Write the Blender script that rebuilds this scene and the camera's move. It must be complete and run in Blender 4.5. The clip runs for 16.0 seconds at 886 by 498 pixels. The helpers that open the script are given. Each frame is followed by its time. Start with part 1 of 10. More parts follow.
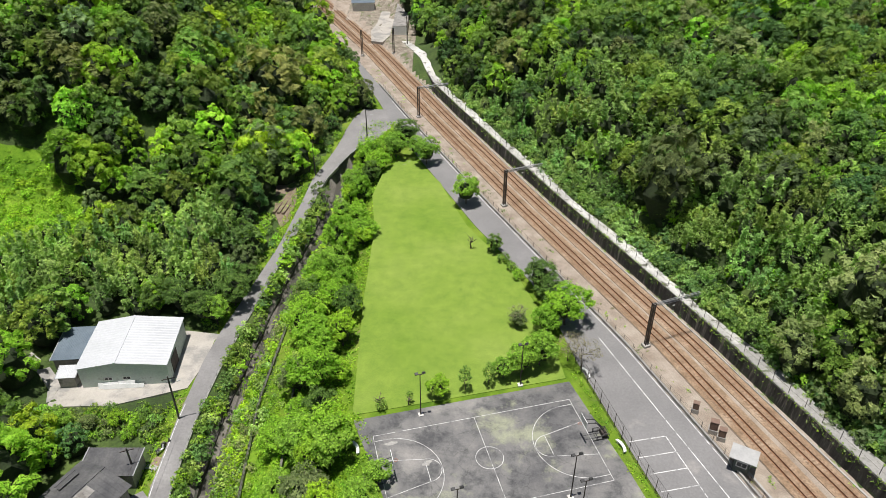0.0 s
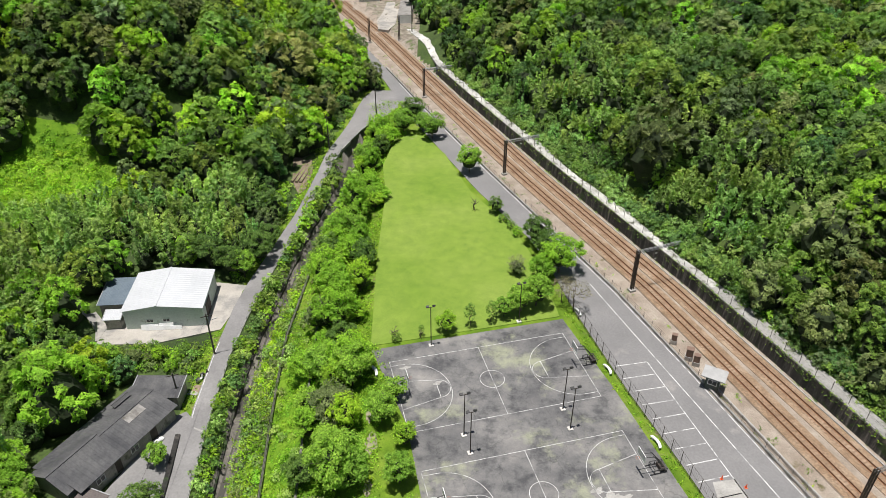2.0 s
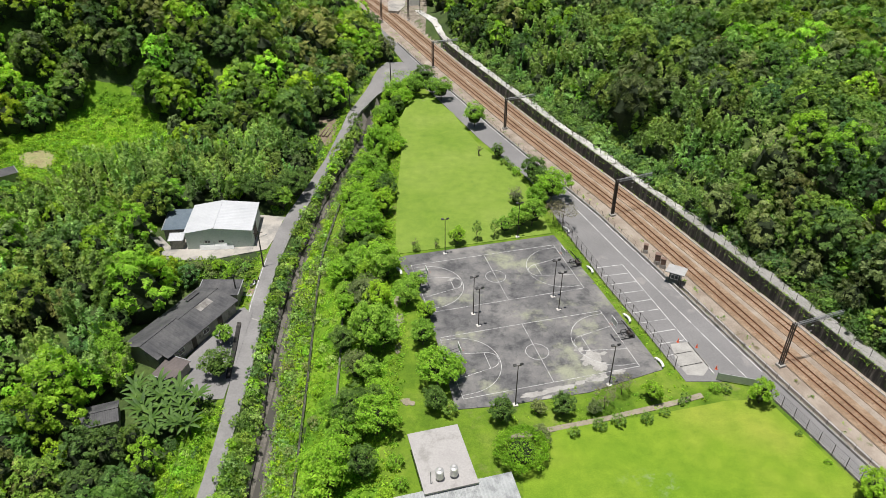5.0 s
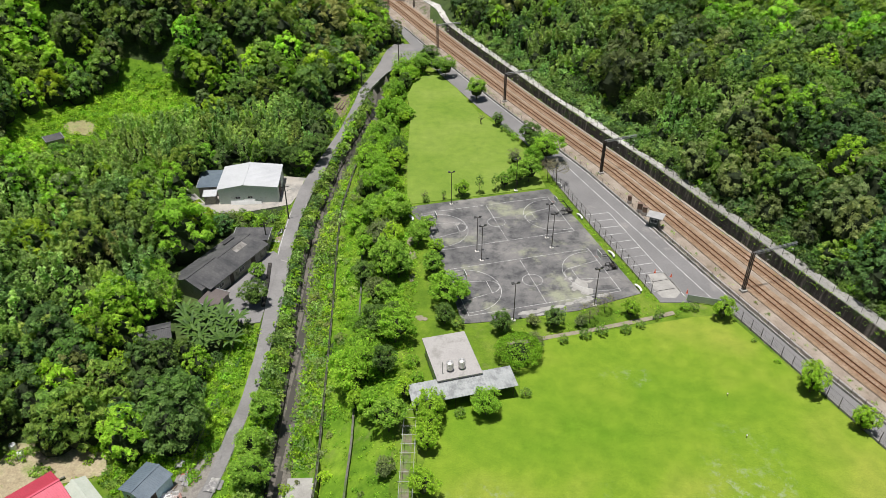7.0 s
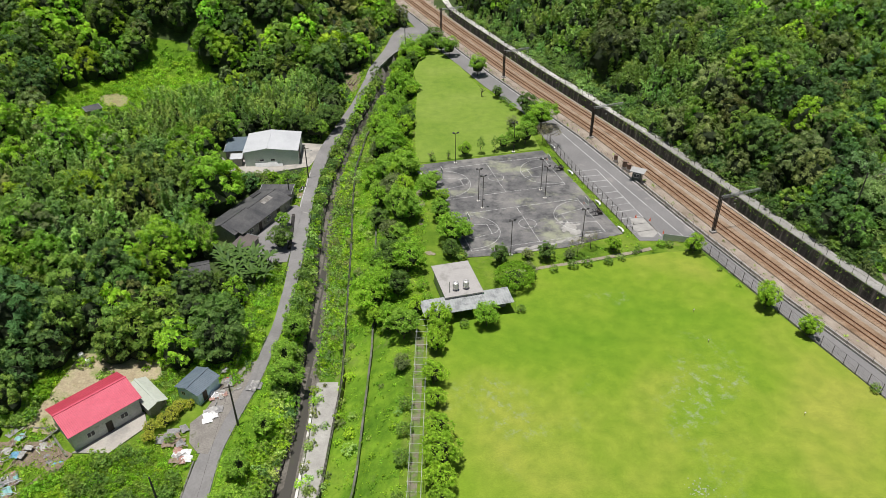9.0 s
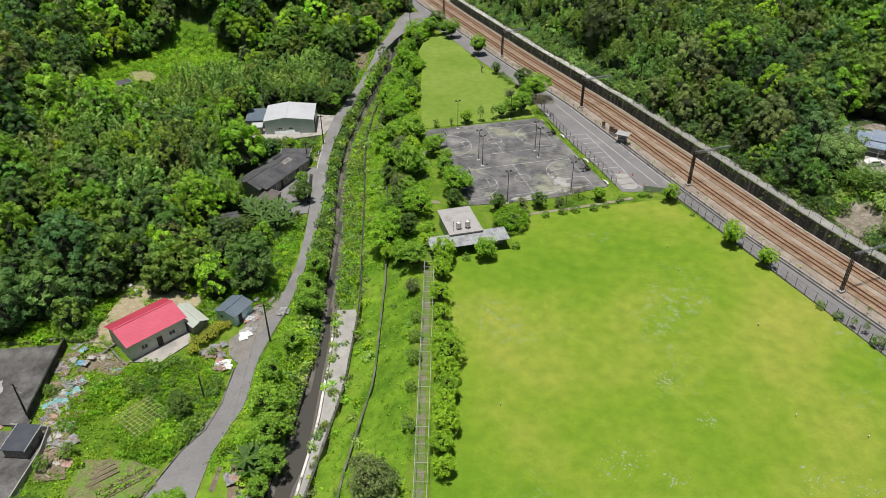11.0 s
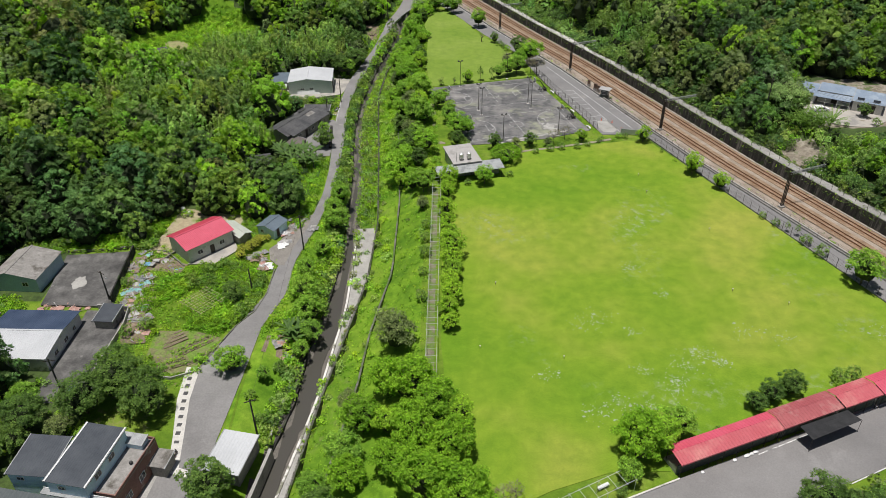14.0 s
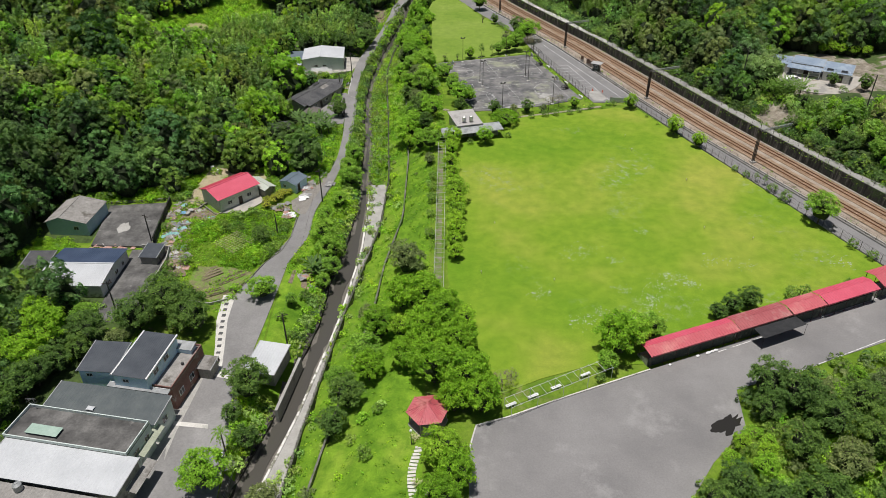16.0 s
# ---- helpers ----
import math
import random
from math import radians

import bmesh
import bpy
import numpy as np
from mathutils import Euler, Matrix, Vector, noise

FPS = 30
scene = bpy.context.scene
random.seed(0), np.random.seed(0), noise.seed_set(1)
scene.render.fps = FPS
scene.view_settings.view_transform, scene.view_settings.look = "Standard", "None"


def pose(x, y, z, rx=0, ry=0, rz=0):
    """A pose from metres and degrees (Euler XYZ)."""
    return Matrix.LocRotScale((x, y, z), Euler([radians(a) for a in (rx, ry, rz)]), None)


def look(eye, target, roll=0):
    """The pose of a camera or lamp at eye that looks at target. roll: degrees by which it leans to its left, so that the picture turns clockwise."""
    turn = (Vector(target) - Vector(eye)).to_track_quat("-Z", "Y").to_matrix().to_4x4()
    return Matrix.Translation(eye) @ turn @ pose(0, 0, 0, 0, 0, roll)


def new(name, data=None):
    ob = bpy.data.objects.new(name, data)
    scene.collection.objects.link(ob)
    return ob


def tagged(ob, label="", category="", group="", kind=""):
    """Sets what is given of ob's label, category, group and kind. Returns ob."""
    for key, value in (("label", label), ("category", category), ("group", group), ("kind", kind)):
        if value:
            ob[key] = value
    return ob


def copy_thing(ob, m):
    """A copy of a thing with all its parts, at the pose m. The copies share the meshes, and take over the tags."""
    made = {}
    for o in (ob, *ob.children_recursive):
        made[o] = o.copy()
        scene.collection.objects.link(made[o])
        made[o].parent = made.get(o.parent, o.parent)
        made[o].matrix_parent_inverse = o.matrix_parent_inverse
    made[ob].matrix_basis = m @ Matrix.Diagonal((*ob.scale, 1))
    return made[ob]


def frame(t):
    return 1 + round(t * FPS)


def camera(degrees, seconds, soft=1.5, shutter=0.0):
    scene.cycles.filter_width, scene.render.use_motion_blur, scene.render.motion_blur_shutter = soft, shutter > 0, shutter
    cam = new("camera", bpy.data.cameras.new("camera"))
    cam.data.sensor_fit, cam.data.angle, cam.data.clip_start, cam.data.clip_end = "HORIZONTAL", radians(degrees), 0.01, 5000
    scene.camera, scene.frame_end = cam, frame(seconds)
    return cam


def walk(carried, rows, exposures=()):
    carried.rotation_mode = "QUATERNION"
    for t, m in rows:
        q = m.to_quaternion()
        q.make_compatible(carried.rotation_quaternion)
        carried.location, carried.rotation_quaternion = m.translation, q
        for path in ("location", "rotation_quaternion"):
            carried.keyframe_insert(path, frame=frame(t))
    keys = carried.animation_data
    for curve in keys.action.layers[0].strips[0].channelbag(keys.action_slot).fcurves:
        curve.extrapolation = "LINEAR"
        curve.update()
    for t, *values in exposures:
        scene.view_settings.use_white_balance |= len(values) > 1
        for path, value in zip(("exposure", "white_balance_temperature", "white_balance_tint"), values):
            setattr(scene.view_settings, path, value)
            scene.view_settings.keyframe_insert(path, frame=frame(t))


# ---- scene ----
cam = camera(64.07, 16.0, soft=0.72)
# seconds, eye, heading, tilt, roll: the drone flies slowly backwards
PATH = [
    (0.0, 0.000, 0.000, 72.352, 0.000, -33.030, 0.137),
    (0.5, -0.256, -3.399, 72.451, -0.007, -33.052, 0.117),
    (1.0, -0.545, -7.030, 72.584, -0.013, -33.074, 0.096),
    (1.5, -0.861, -10.872, 72.744, -0.017, -33.097, 0.075),
    (2.0, -1.199, -14.906, 72.926, -0.020, -33.120, 0.054),
    (2.5, -1.554, -19.111, 73.122, -0.022, -33.144, 0.032),
    (3.0, -1.920, -23.470, 73.329, -0.022, -33.167, 0.010),
    (3.5, -2.293, -27.963, 73.541, -0.020, -33.191, -0.013),
    (4.0, -2.668, -32.573, 73.756, -0.017, -33.216, -0.035),
    (4.5, -3.042, -37.284, 73.971, -0.013, -33.241, -0.059),
    (5.0, -3.410, -42.079, 74.182, -0.007, -33.266, -0.082),
    (5.5, -3.769, -46.943, 74.387, 0.000, -33.292, -0.106),
    (6.0, -4.116, -51.862, 74.586, 0.009, -33.317, -0.131),
    (6.5, -4.448, -56.823, 74.776, 0.019, -33.344, -0.155),
    (7.0, -4.762, -61.814, 74.956, 0.031, -33.370, -0.181),
    (7.5, -5.058, -66.824, 75.127, 0.044, -33.397, -0.206),
    (8.0, -5.334, -71.844, 75.287, 0.058, -33.425, -0.232),
    (8.5, -5.589, -76.864, 75.438, 0.074, -33.453, -0.258),
    (9.0, -5.822, -81.879, 75.577, 0.092, -33.481, -0.285),
    (9.5, -6.035, -86.883, 75.707, 0.111, -33.509, -0.311),
    (10.0, -6.227, -91.871, 75.827, 0.131, -33.538, -0.339),
    (10.5, -6.400, -96.842, 75.938, 0.153, -33.567, -0.366),
    (11.0, -6.557, -101.794, 76.040, 0.176, -33.597, -0.394),
    (11.5, -6.700, -106.728, 76.133, 0.201, -33.627, -0.423),
    (12.0, -6.833, -111.648, 76.218, 0.227, -33.657, -0.452),
    (12.5, -6.960, -116.557, 76.295, 0.254, -33.687, -0.481),
    (13.0, -7.085, -121.461, 76.364, 0.283, -33.718, -0.510),
    (13.5, -7.214, -126.371, 76.425, 0.314, -33.750, -0.540),
    (14.0, -7.355, -131.294, 76.477, 0.346, -33.781, -0.570),
    (14.5, -7.513, -136.245, 76.521, 0.379, -33.813, -0.601),
    (15.0, -7.697, -141.238, 76.554, 0.414, -33.846, -0.632),
    (15.5, -7.916, -146.290, 76.576, 0.450, -33.879, -0.663),
    (16.0, -8.179, -151.420, 76.585, 0.488, -33.912, -0.695),
]
walk(cam, [(t, pose(x, y, z, 0, 0, heading) @ pose(0, 0, 0, 90 + tilt) @ pose(0, 0, 0, 0, 0, roll)) for t, x, y, z, heading, tilt, roll in PATH], exposures=((0, 0.14, 6400, 12.5), (4, 0.1, 6400, 12.5), (9, -0.11, 6400, 12.5), (12, -0.21, 6400, 12.5), (16, -0.22, 6400, 12.5)))

# ---- light: a high noon sun through thin haze, and the sky ----
SUN_WAY = Vector((0.09, 0.06, -1.0))
world = bpy.data.worlds.new("world")
scene.world = world
world.use_nodes = True
wn = world.node_tree.nodes
sky = wn.new("ShaderNodeTexSky")
sky.sky_type = "NISHITA"
sky.sun_disc = False
sky.sun_elevation = math.atan(1 / math.hypot(SUN_WAY.x, SUN_WAY.y))
sky.sun_rotation = math.atan2(-SUN_WAY.x, -SUN_WAY.y)
sky.air_density, sky.dust_density = 1.0, 1.5
wn["Background"].inputs["Strength"].default_value = 0.043
world.node_tree.links.new(sky.outputs["Color"], wn["Background"].inputs["Color"])
sun_data = bpy.data.lights.new("sun", "SUN")
sun_data.energy, sun_data.angle, sun_data.color = 4.95, radians(0.55), (1.0, 0.965, 0.9)
sun = new("sun", sun_data)
sun.matrix_world = look(-SUN_WAY * 200, (0, 0, 0))


# ---- materials ----
def shader(name):
    m = bpy.data.materials.new(name)
    m.use_nodes = True
    return m, m.node_tree.nodes, m.node_tree.links


def noise_node(n, l, scale, detail=3.0, rough=0.55, where=None):
    t = n.new("ShaderNodeTexNoise")
    t.inputs["Scale"].default_value, t.inputs["Detail"].default_value, t.inputs["Roughness"].default_value = scale, detail, rough
    if where is not None:
        l.new(where, t.inputs["Vector"])
    return t.outputs["Fac"]


def ramp(n, l, fac, stops):
    r = n.new("ShaderNodeValToRGB")
    e = r.color_ramp.elements
    while len(e) < len(stops):
        e.new(0.5)
    for k, (p, c) in enumerate(stops):
        e[k].position, e[k].color = p, (*c, 1)
    l.new(fac, r.inputs["Fac"])
    return r.outputs["Color"]


def blend(n, l, fac, a, b, mode="MIX"):
    x = n.new("ShaderNodeMix")
    x.data_type, x.blend_type = "RGBA", mode
    for value, socket in ((fac, x.inputs[0]), (a, x.inputs[6]), (b, x.inputs[7])):
        if isinstance(value, (int, float)):
            socket.default_value = value
        elif isinstance(value, tuple):
            socket.default_value = (*value, 1)
        else:
            l.new(value, socket)
    return x.outputs[2]


def mat(name, stops, coarse=0.15, fine=2.5, grain=0.25, rough=0.85, metal=0.0, bump=0.15, patch=None, patch_scale=0.08, patch_edge=(0.5, 0.6), per_piece=0.0):
    """Colour stops over a coarse noise, multiplied by a finer grain, with an optional patch colour of its own shape."""
    m, n, l = shader(name)
    b = n["Principled BSDF"]
    at = n.new("ShaderNodeNewGeometry").outputs["Position"]
    k = len(stops) - 1
    colour = ramp(n, l, noise_node(n, l, coarse, 5, 0.6, at), [(0.3 + 0.4 * i / max(k, 1), c) for i, c in enumerate(stops)])
    small = noise_node(n, l, fine, 4, 0.65, at)
    if patch:
        colour = blend(n, l, ramp(n, l, noise_node(n, l, patch_scale, 6, 0.65, at), [(patch_edge[0], (0, 0, 0)), (patch_edge[1], (1, 1, 1))]), colour, patch)
    colour = blend(n, l, 1.0, colour, ramp(n, l, small, [(0.25, (1 - grain,) * 3), (0.75, (1 + grain,) * 3)]), "MULTIPLY")
    if per_piece:
        rnd = n.new("ShaderNodeObjectInfo").outputs["Random"]
        colour = blend(n, l, 1.0, colour, ramp(n, l, rnd, [(0, (1 - per_piece,) * 3), (1, (1 + per_piece,) * 3)]), "MULTIPLY")
    l.new(colour, b.inputs["Base Color"])
    b.inputs["Roughness"].default_value, b.inputs["Metallic"].default_value = rough, metal
    if bump:
        bp = n.new("ShaderNodeBump")
        bp.inputs["Strength"].default_value, bp.inputs["Distance"].default_value = bump, 0.1
        l.new(small, bp.inputs["Height"])
        l.new(bp.outputs["Normal"], b.inputs["Normal"])
    return m


def leaf_mat(name, dark, mid, light, through_light=0.22, patch_scale=0.12):
    """Leaves: each one takes its own green, every plant its own tint, neighbours drift together, and some sun shines through."""
    m, n, l = shader(name)
    b = n["Principled BSDF"]
    g = n.new("ShaderNodeNewGeometry")
    toward = lambda c, k: tuple(v + (w - v) * k for v, w in zip(c, mid))
    own = ramp(n, l, g.outputs["Random Per Island"], [(0.0, toward(dark, 0.4)), (0.5, mid), (1.0, toward(light, 0.3))])
    drift = ramp(n, l, noise_node(n, l, patch_scale, 3, 0.6, g.outputs["Position"]), [(0.3, (0.9, 0.93, 1.14)), (0.7, (1.36, 1.24, 1.46))])
    colour = blend(n, l, 1.0, own, drift, "MULTIPLY")
    tint = n.new("ShaderNodeAttribute")
    tint.attribute_name = "tint"
    plus = n.new("ShaderNodeVectorMath")
    plus.operation = "ADD"
    plus.inputs[1].default_value = (1, 1, 1)
    l.new(tint.outputs["Vector"], plus.inputs[0])
    colour = blend(n, l, 1.0, colour, plus.outputs[0], "MULTIPLY")
    rnd = n.new("ShaderNodeObjectInfo").outputs["Random"]
    colour = blend(n, l, 1.0, colour, ramp(n, l, rnd, [(0, (0.86, 0.88, 0.96)), (0.5, (1.0, 1.0, 0.96)), (1, (1.16, 1.1, 1.04))]), "MULTIPLY")
    # noise mottles the sprays; its dark end puts leaf shade into the colour
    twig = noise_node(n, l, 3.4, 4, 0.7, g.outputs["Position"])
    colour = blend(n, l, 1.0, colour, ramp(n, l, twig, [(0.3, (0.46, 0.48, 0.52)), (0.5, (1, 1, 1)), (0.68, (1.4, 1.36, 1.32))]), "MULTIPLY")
    l.new(colour, b.inputs["Base Color"])
    bp = n.new("ShaderNodeBump")
    bp.inputs["Strength"].default_value, bp.inputs["Distance"].default_value = 0.9, 0.2
    l.new(twig, bp.inputs["Height"])
    l.new(bp.outputs["Normal"], b.inputs["Normal"])
    b.inputs["Roughness"].default_value = 0.5
    b.inputs["Specular IOR Level"].default_value = 0.25
    t = n.new("ShaderNodeBsdfTranslucent")
    l.new(blend(n, l, 1.0, colour, (1.2, 1.35, 0.5), "MULTIPLY"), t.inputs["Color"])
    x = n.new("ShaderNodeMixShader")
    x.inputs["Fac"].default_value = through_light
    l.new(b.outputs["BSDF"], x.inputs[1])
    l.new(t.outputs["BSDF"], x.inputs[2])
    # gaps between the leaflets of a spray
    gap = n.new("ShaderNodeBsdfTransparent")
    cut = n.new("ShaderNodeMixShader")
    l.new(ramp(n, l, noise_node(n, l, 4.6, 2, 0.6, g.outputs["Position"]), [(0.45, (0, 0, 0)), (0.47, (1, 1, 1))]), cut.inputs["Fac"])
    l.new(gap.outputs["BSDF"], cut.inputs[1])
    l.new(x.outputs["Shader"], cut.inputs[2])
    l.new(cut.outputs["Shader"], n["Material Output"].inputs["Surface"])
    return m


def lawn_mat(name, stops, bare, bare_edge, coarse, uneven=1.0):
    m, n, l = shader(name)
    b = n["Principled BSDF"]
    at = n.new("ShaderNodeNewGeometry").outputs["Position"]
    big = ramp(n, l, noise_node(n, l, coarse, 4, 0.6, at), [(0.3, stops[0]), (0.5, stops[1]), (0.7, stops[2])])
    mid = ramp(n, l, noise_node(n, l, 0.45, 5, 0.7, at), [(0.3, tuple(1 - uneven * v for v in (0.18, 0.14, 0.15))), (0.7, tuple(1 + uneven * v for v in (0.16, 0.12, 0.1)))])
    small = noise_node(n, l, 6.0, 4, 0.7, at)
    colour = blend(n, l, 1.0, big, mid, "MULTIPLY")
    colour = blend(n, l, 1.0, colour, ramp(n, l, small, [(0.25, (0.78,) * 3), (0.75, (1.22,) * 3)]), "MULTIPLY")
    worn = n.new("ShaderNodeMath")
    worn.operation = "MULTIPLY"
    l.new(ramp(n, l, noise_node(n, l, 0.045, 2, 0.5, at), [(bare_edge[0], (0, 0, 0)), (bare_edge[1], (1, 1, 1))]), worn.inputs[0])
    l.new(ramp(n, l, noise_node(n, l, 0.6, 6, 0.75, at), [(0.52, (0, 0, 0)), (0.66, (1, 1, 1))]), worn.inputs[1])
    colour = blend(n, l, worn.outputs[0], colour, bare)
    l.new(colour, b.inputs["Base Color"])
    b.inputs["Roughness"].default_value, b.inputs["Specular IOR Level"].default_value = 0.9, 0.1
    bp = n.new("ShaderNodeBump")
    bp.inputs["Strength"].default_value, bp.inputs["Distance"].default_value = 0.35, 0.12
    l.new(small, bp.inputs["Height"])
    l.new(bp.outputs["Normal"], b.inputs["Normal"])
    return m


def court_mat():
    """Old asphalt: dark damp blotches, pale dust, soft moss in a few places, cracks and fine grit."""
    m, n, l = shader("court_asphalt")
    b = n["Principled BSDF"]
    at = n.new("ShaderNodeNewGeometry").outputs["Position"]
    colour = ramp(n, l, noise_node(n, l, 0.11, 6, 0.62, at), [(0.32, (0.105, 0.105, 0.107)), (0.5, (0.16, 0.158, 0.155)), (0.66, (0.235, 0.228, 0.218))])
    damp = ramp(n, l, noise_node(n, l, 0.3, 5, 0.7, at), [(0.36, (0.46, 0.47, 0.49)), (0.5, (0.95, 0.95, 0.95)), (0.7, (1.25, 1.22, 1.19))])
    colour = blend(n, l, 1.0, colour, damp, "MULTIPLY")
    moss = ramp(n, l, noise_node(n, l, 0.085, 7, 0.68, at), [(0.535, (0, 0, 0)), (0.63, (0.85, 0.85, 0.85))])
    colour = blend(n, l, moss, colour, (0.31, 0.325, 0.225))
    crack = n.new("ShaderNodeTexVoronoi")
    crack.feature = "DISTANCE_TO_EDGE"
    crack.inputs["Scale"].default_value = 0.21
    bend = n.new("ShaderNodeTexNoise")
    bend.inputs["Scale"].default_value, bend.inputs["Detail"].default_value = 0.5, 4
    l.new(at, bend.inputs["Vector"])
    shift = n.new("ShaderNodeVectorMath")
    shift.operation = "MULTIPLY_ADD"
    shift.inputs[1].default_value = (3, 3, 0)
    l.new(bend.outputs["Color"], shift.inputs[0])
    l.new(at, shift.inputs[2])
    l.new(shift.outputs[0], crack.inputs["Vector"])
    colour = blend(n, l, 1.0, colour, ramp(n, l, crack.outputs["Distance"], [(0.0, (0.68, 0.69, 0.67)), (0.01, (1, 1, 1))]), "MULTIPLY")
    grit = noise_node(n, l, 5.0, 4, 0.7, at)
    colour = blend(n, l, 1.0, colour, ramp(n, l, grit, [(0.25, (0.84,) * 3), (0.75, (1.16,) * 3)]), "MULTIPLY")
    l.new(colour, b.inputs["Base Color"])
    b.inputs["Roughness"].default_value = 0.85
    bp = n.new("ShaderNodeBump")
    bp.inputs["Strength"].default_value, bp.inputs["Distance"].default_value = 0.15, 0.05
    l.new(grit, bp.inputs["Height"])
    l.new(bp.outputs["Normal"], b.inputs["Normal"])
    return m


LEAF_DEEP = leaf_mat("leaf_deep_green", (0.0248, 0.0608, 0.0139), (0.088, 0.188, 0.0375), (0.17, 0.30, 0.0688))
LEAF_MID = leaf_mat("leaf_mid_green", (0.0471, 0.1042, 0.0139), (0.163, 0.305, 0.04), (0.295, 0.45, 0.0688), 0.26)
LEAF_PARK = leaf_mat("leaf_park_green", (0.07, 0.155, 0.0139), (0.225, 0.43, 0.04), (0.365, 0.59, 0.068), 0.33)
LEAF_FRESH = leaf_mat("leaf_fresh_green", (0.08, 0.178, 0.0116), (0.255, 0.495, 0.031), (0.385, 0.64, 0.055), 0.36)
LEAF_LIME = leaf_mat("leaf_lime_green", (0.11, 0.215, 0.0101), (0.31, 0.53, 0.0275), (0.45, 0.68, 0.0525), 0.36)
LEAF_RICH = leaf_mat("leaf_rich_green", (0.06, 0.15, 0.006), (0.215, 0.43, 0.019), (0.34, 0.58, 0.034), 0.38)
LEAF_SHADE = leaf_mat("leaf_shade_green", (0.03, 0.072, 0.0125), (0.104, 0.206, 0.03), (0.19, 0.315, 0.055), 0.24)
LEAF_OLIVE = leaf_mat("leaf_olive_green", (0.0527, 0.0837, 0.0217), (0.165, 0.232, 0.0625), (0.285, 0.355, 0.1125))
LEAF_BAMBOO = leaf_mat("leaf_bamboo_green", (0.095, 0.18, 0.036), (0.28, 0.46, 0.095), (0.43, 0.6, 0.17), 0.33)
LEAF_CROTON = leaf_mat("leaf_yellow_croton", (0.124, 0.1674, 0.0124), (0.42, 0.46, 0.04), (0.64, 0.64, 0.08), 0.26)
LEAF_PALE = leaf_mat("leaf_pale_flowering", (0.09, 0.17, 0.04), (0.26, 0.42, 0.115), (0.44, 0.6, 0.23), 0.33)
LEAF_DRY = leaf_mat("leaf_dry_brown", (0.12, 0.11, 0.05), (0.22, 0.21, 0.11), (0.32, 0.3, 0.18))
BARK = mat("bark", [(0.09, 0.07, 0.05), (0.16, 0.13, 0.1)], 1.5, 8, 0.35, 0.95)
UNDERGROWTH = mat("undergrowth", [(0.028, 0.05, 0.012), (0.05, 0.085, 0.016), (0.08, 0.12, 0.024)], 0.12, 1.8, 0.45, 0.95, bump=0.8)
# near-black colour that stands for the shade inside crowns
CROWN_SHADE = mat("crown_shade", [(0.014, 0.024, 0.007), (0.026, 0.042, 0.012)], 0.6, 3.5, 0.6, 0.95, bump=1.0)
LAWN = lawn_mat("park_lawn", [(0.14, 0.238, 0.03), (0.187, 0.278, 0.045), (0.233, 0.312, 0.065)], (0.30, 0.30, 0.2), (0.62, 0.75), 0.035)
FIELD = lawn_mat("sports_field_grass", [(0.108, 0.236, 0.013), (0.181, 0.287, 0.024), (0.29, 0.326, 0.054)], (0.30, 0.36, 0.22), (0.57, 0.72), 0.028)
VERGE = lawn_mat("rough_verge_grass", [(0.075, 0.15, 0.014), (0.13, 0.22, 0.02), (0.19, 0.26, 0.04)], (0.24, 0.2, 0.11), (0.5, 0.62), 0.12, 1.8)
LUSH = lawn_mat("lush_bank_grass", [(0.085, 0.19, 0.014), (0.14, 0.265, 0.02), (0.205, 0.31, 0.035)], (0.2, 0.22, 0.08), (0.58, 0.7), 0.12, 2.4)
ASPHALT = mat("asphalt", [(0.18, 0.177, 0.175), (0.23, 0.225, 0.222)], 0.12, 3, 0.14, 0.9, patch=(0.30, 0.285, 0.27), patch_edge=(0.58, 0.68))
ROAD = mat("village_road_asphalt", [(0.185, 0.18, 0.176), (0.255, 0.248, 0.242)], 0.18, 3, 0.15, 0.9, patch=(0.3, 0.292, 0.283), patch_edge=(0.57, 0.7))
PLAZA = mat("plaza_asphalt", [(0.175, 0.17, 0.168), (0.215, 0.208, 0.204), (0.25, 0.243, 0.238)], 0.09, 4, 0.12, 0.9, patch=(0.31, 0.302, 0.295), patch_scale=0.13, patch_edge=(0.56, 0.74))
COURT = court_mat()
CONCRETE = mat("concrete", [(0.3, 0.29, 0.27), (0.42, 0.41, 0.38)], 0.5, 5, 0.2, 0.9, patch=(0.2, 0.2, 0.18), patch_scale=0.35, patch_edge=(0.58, 0.7))
PALE_CONCRETE = mat("pale_concrete", [(0.5, 0.48, 0.44), (0.66, 0.64, 0.6)], 0.4, 5, 0.15, 0.9, patch=(0.3, 0.3, 0.26), patch_scale=0.3, patch_edge=(0.58, 0.7))
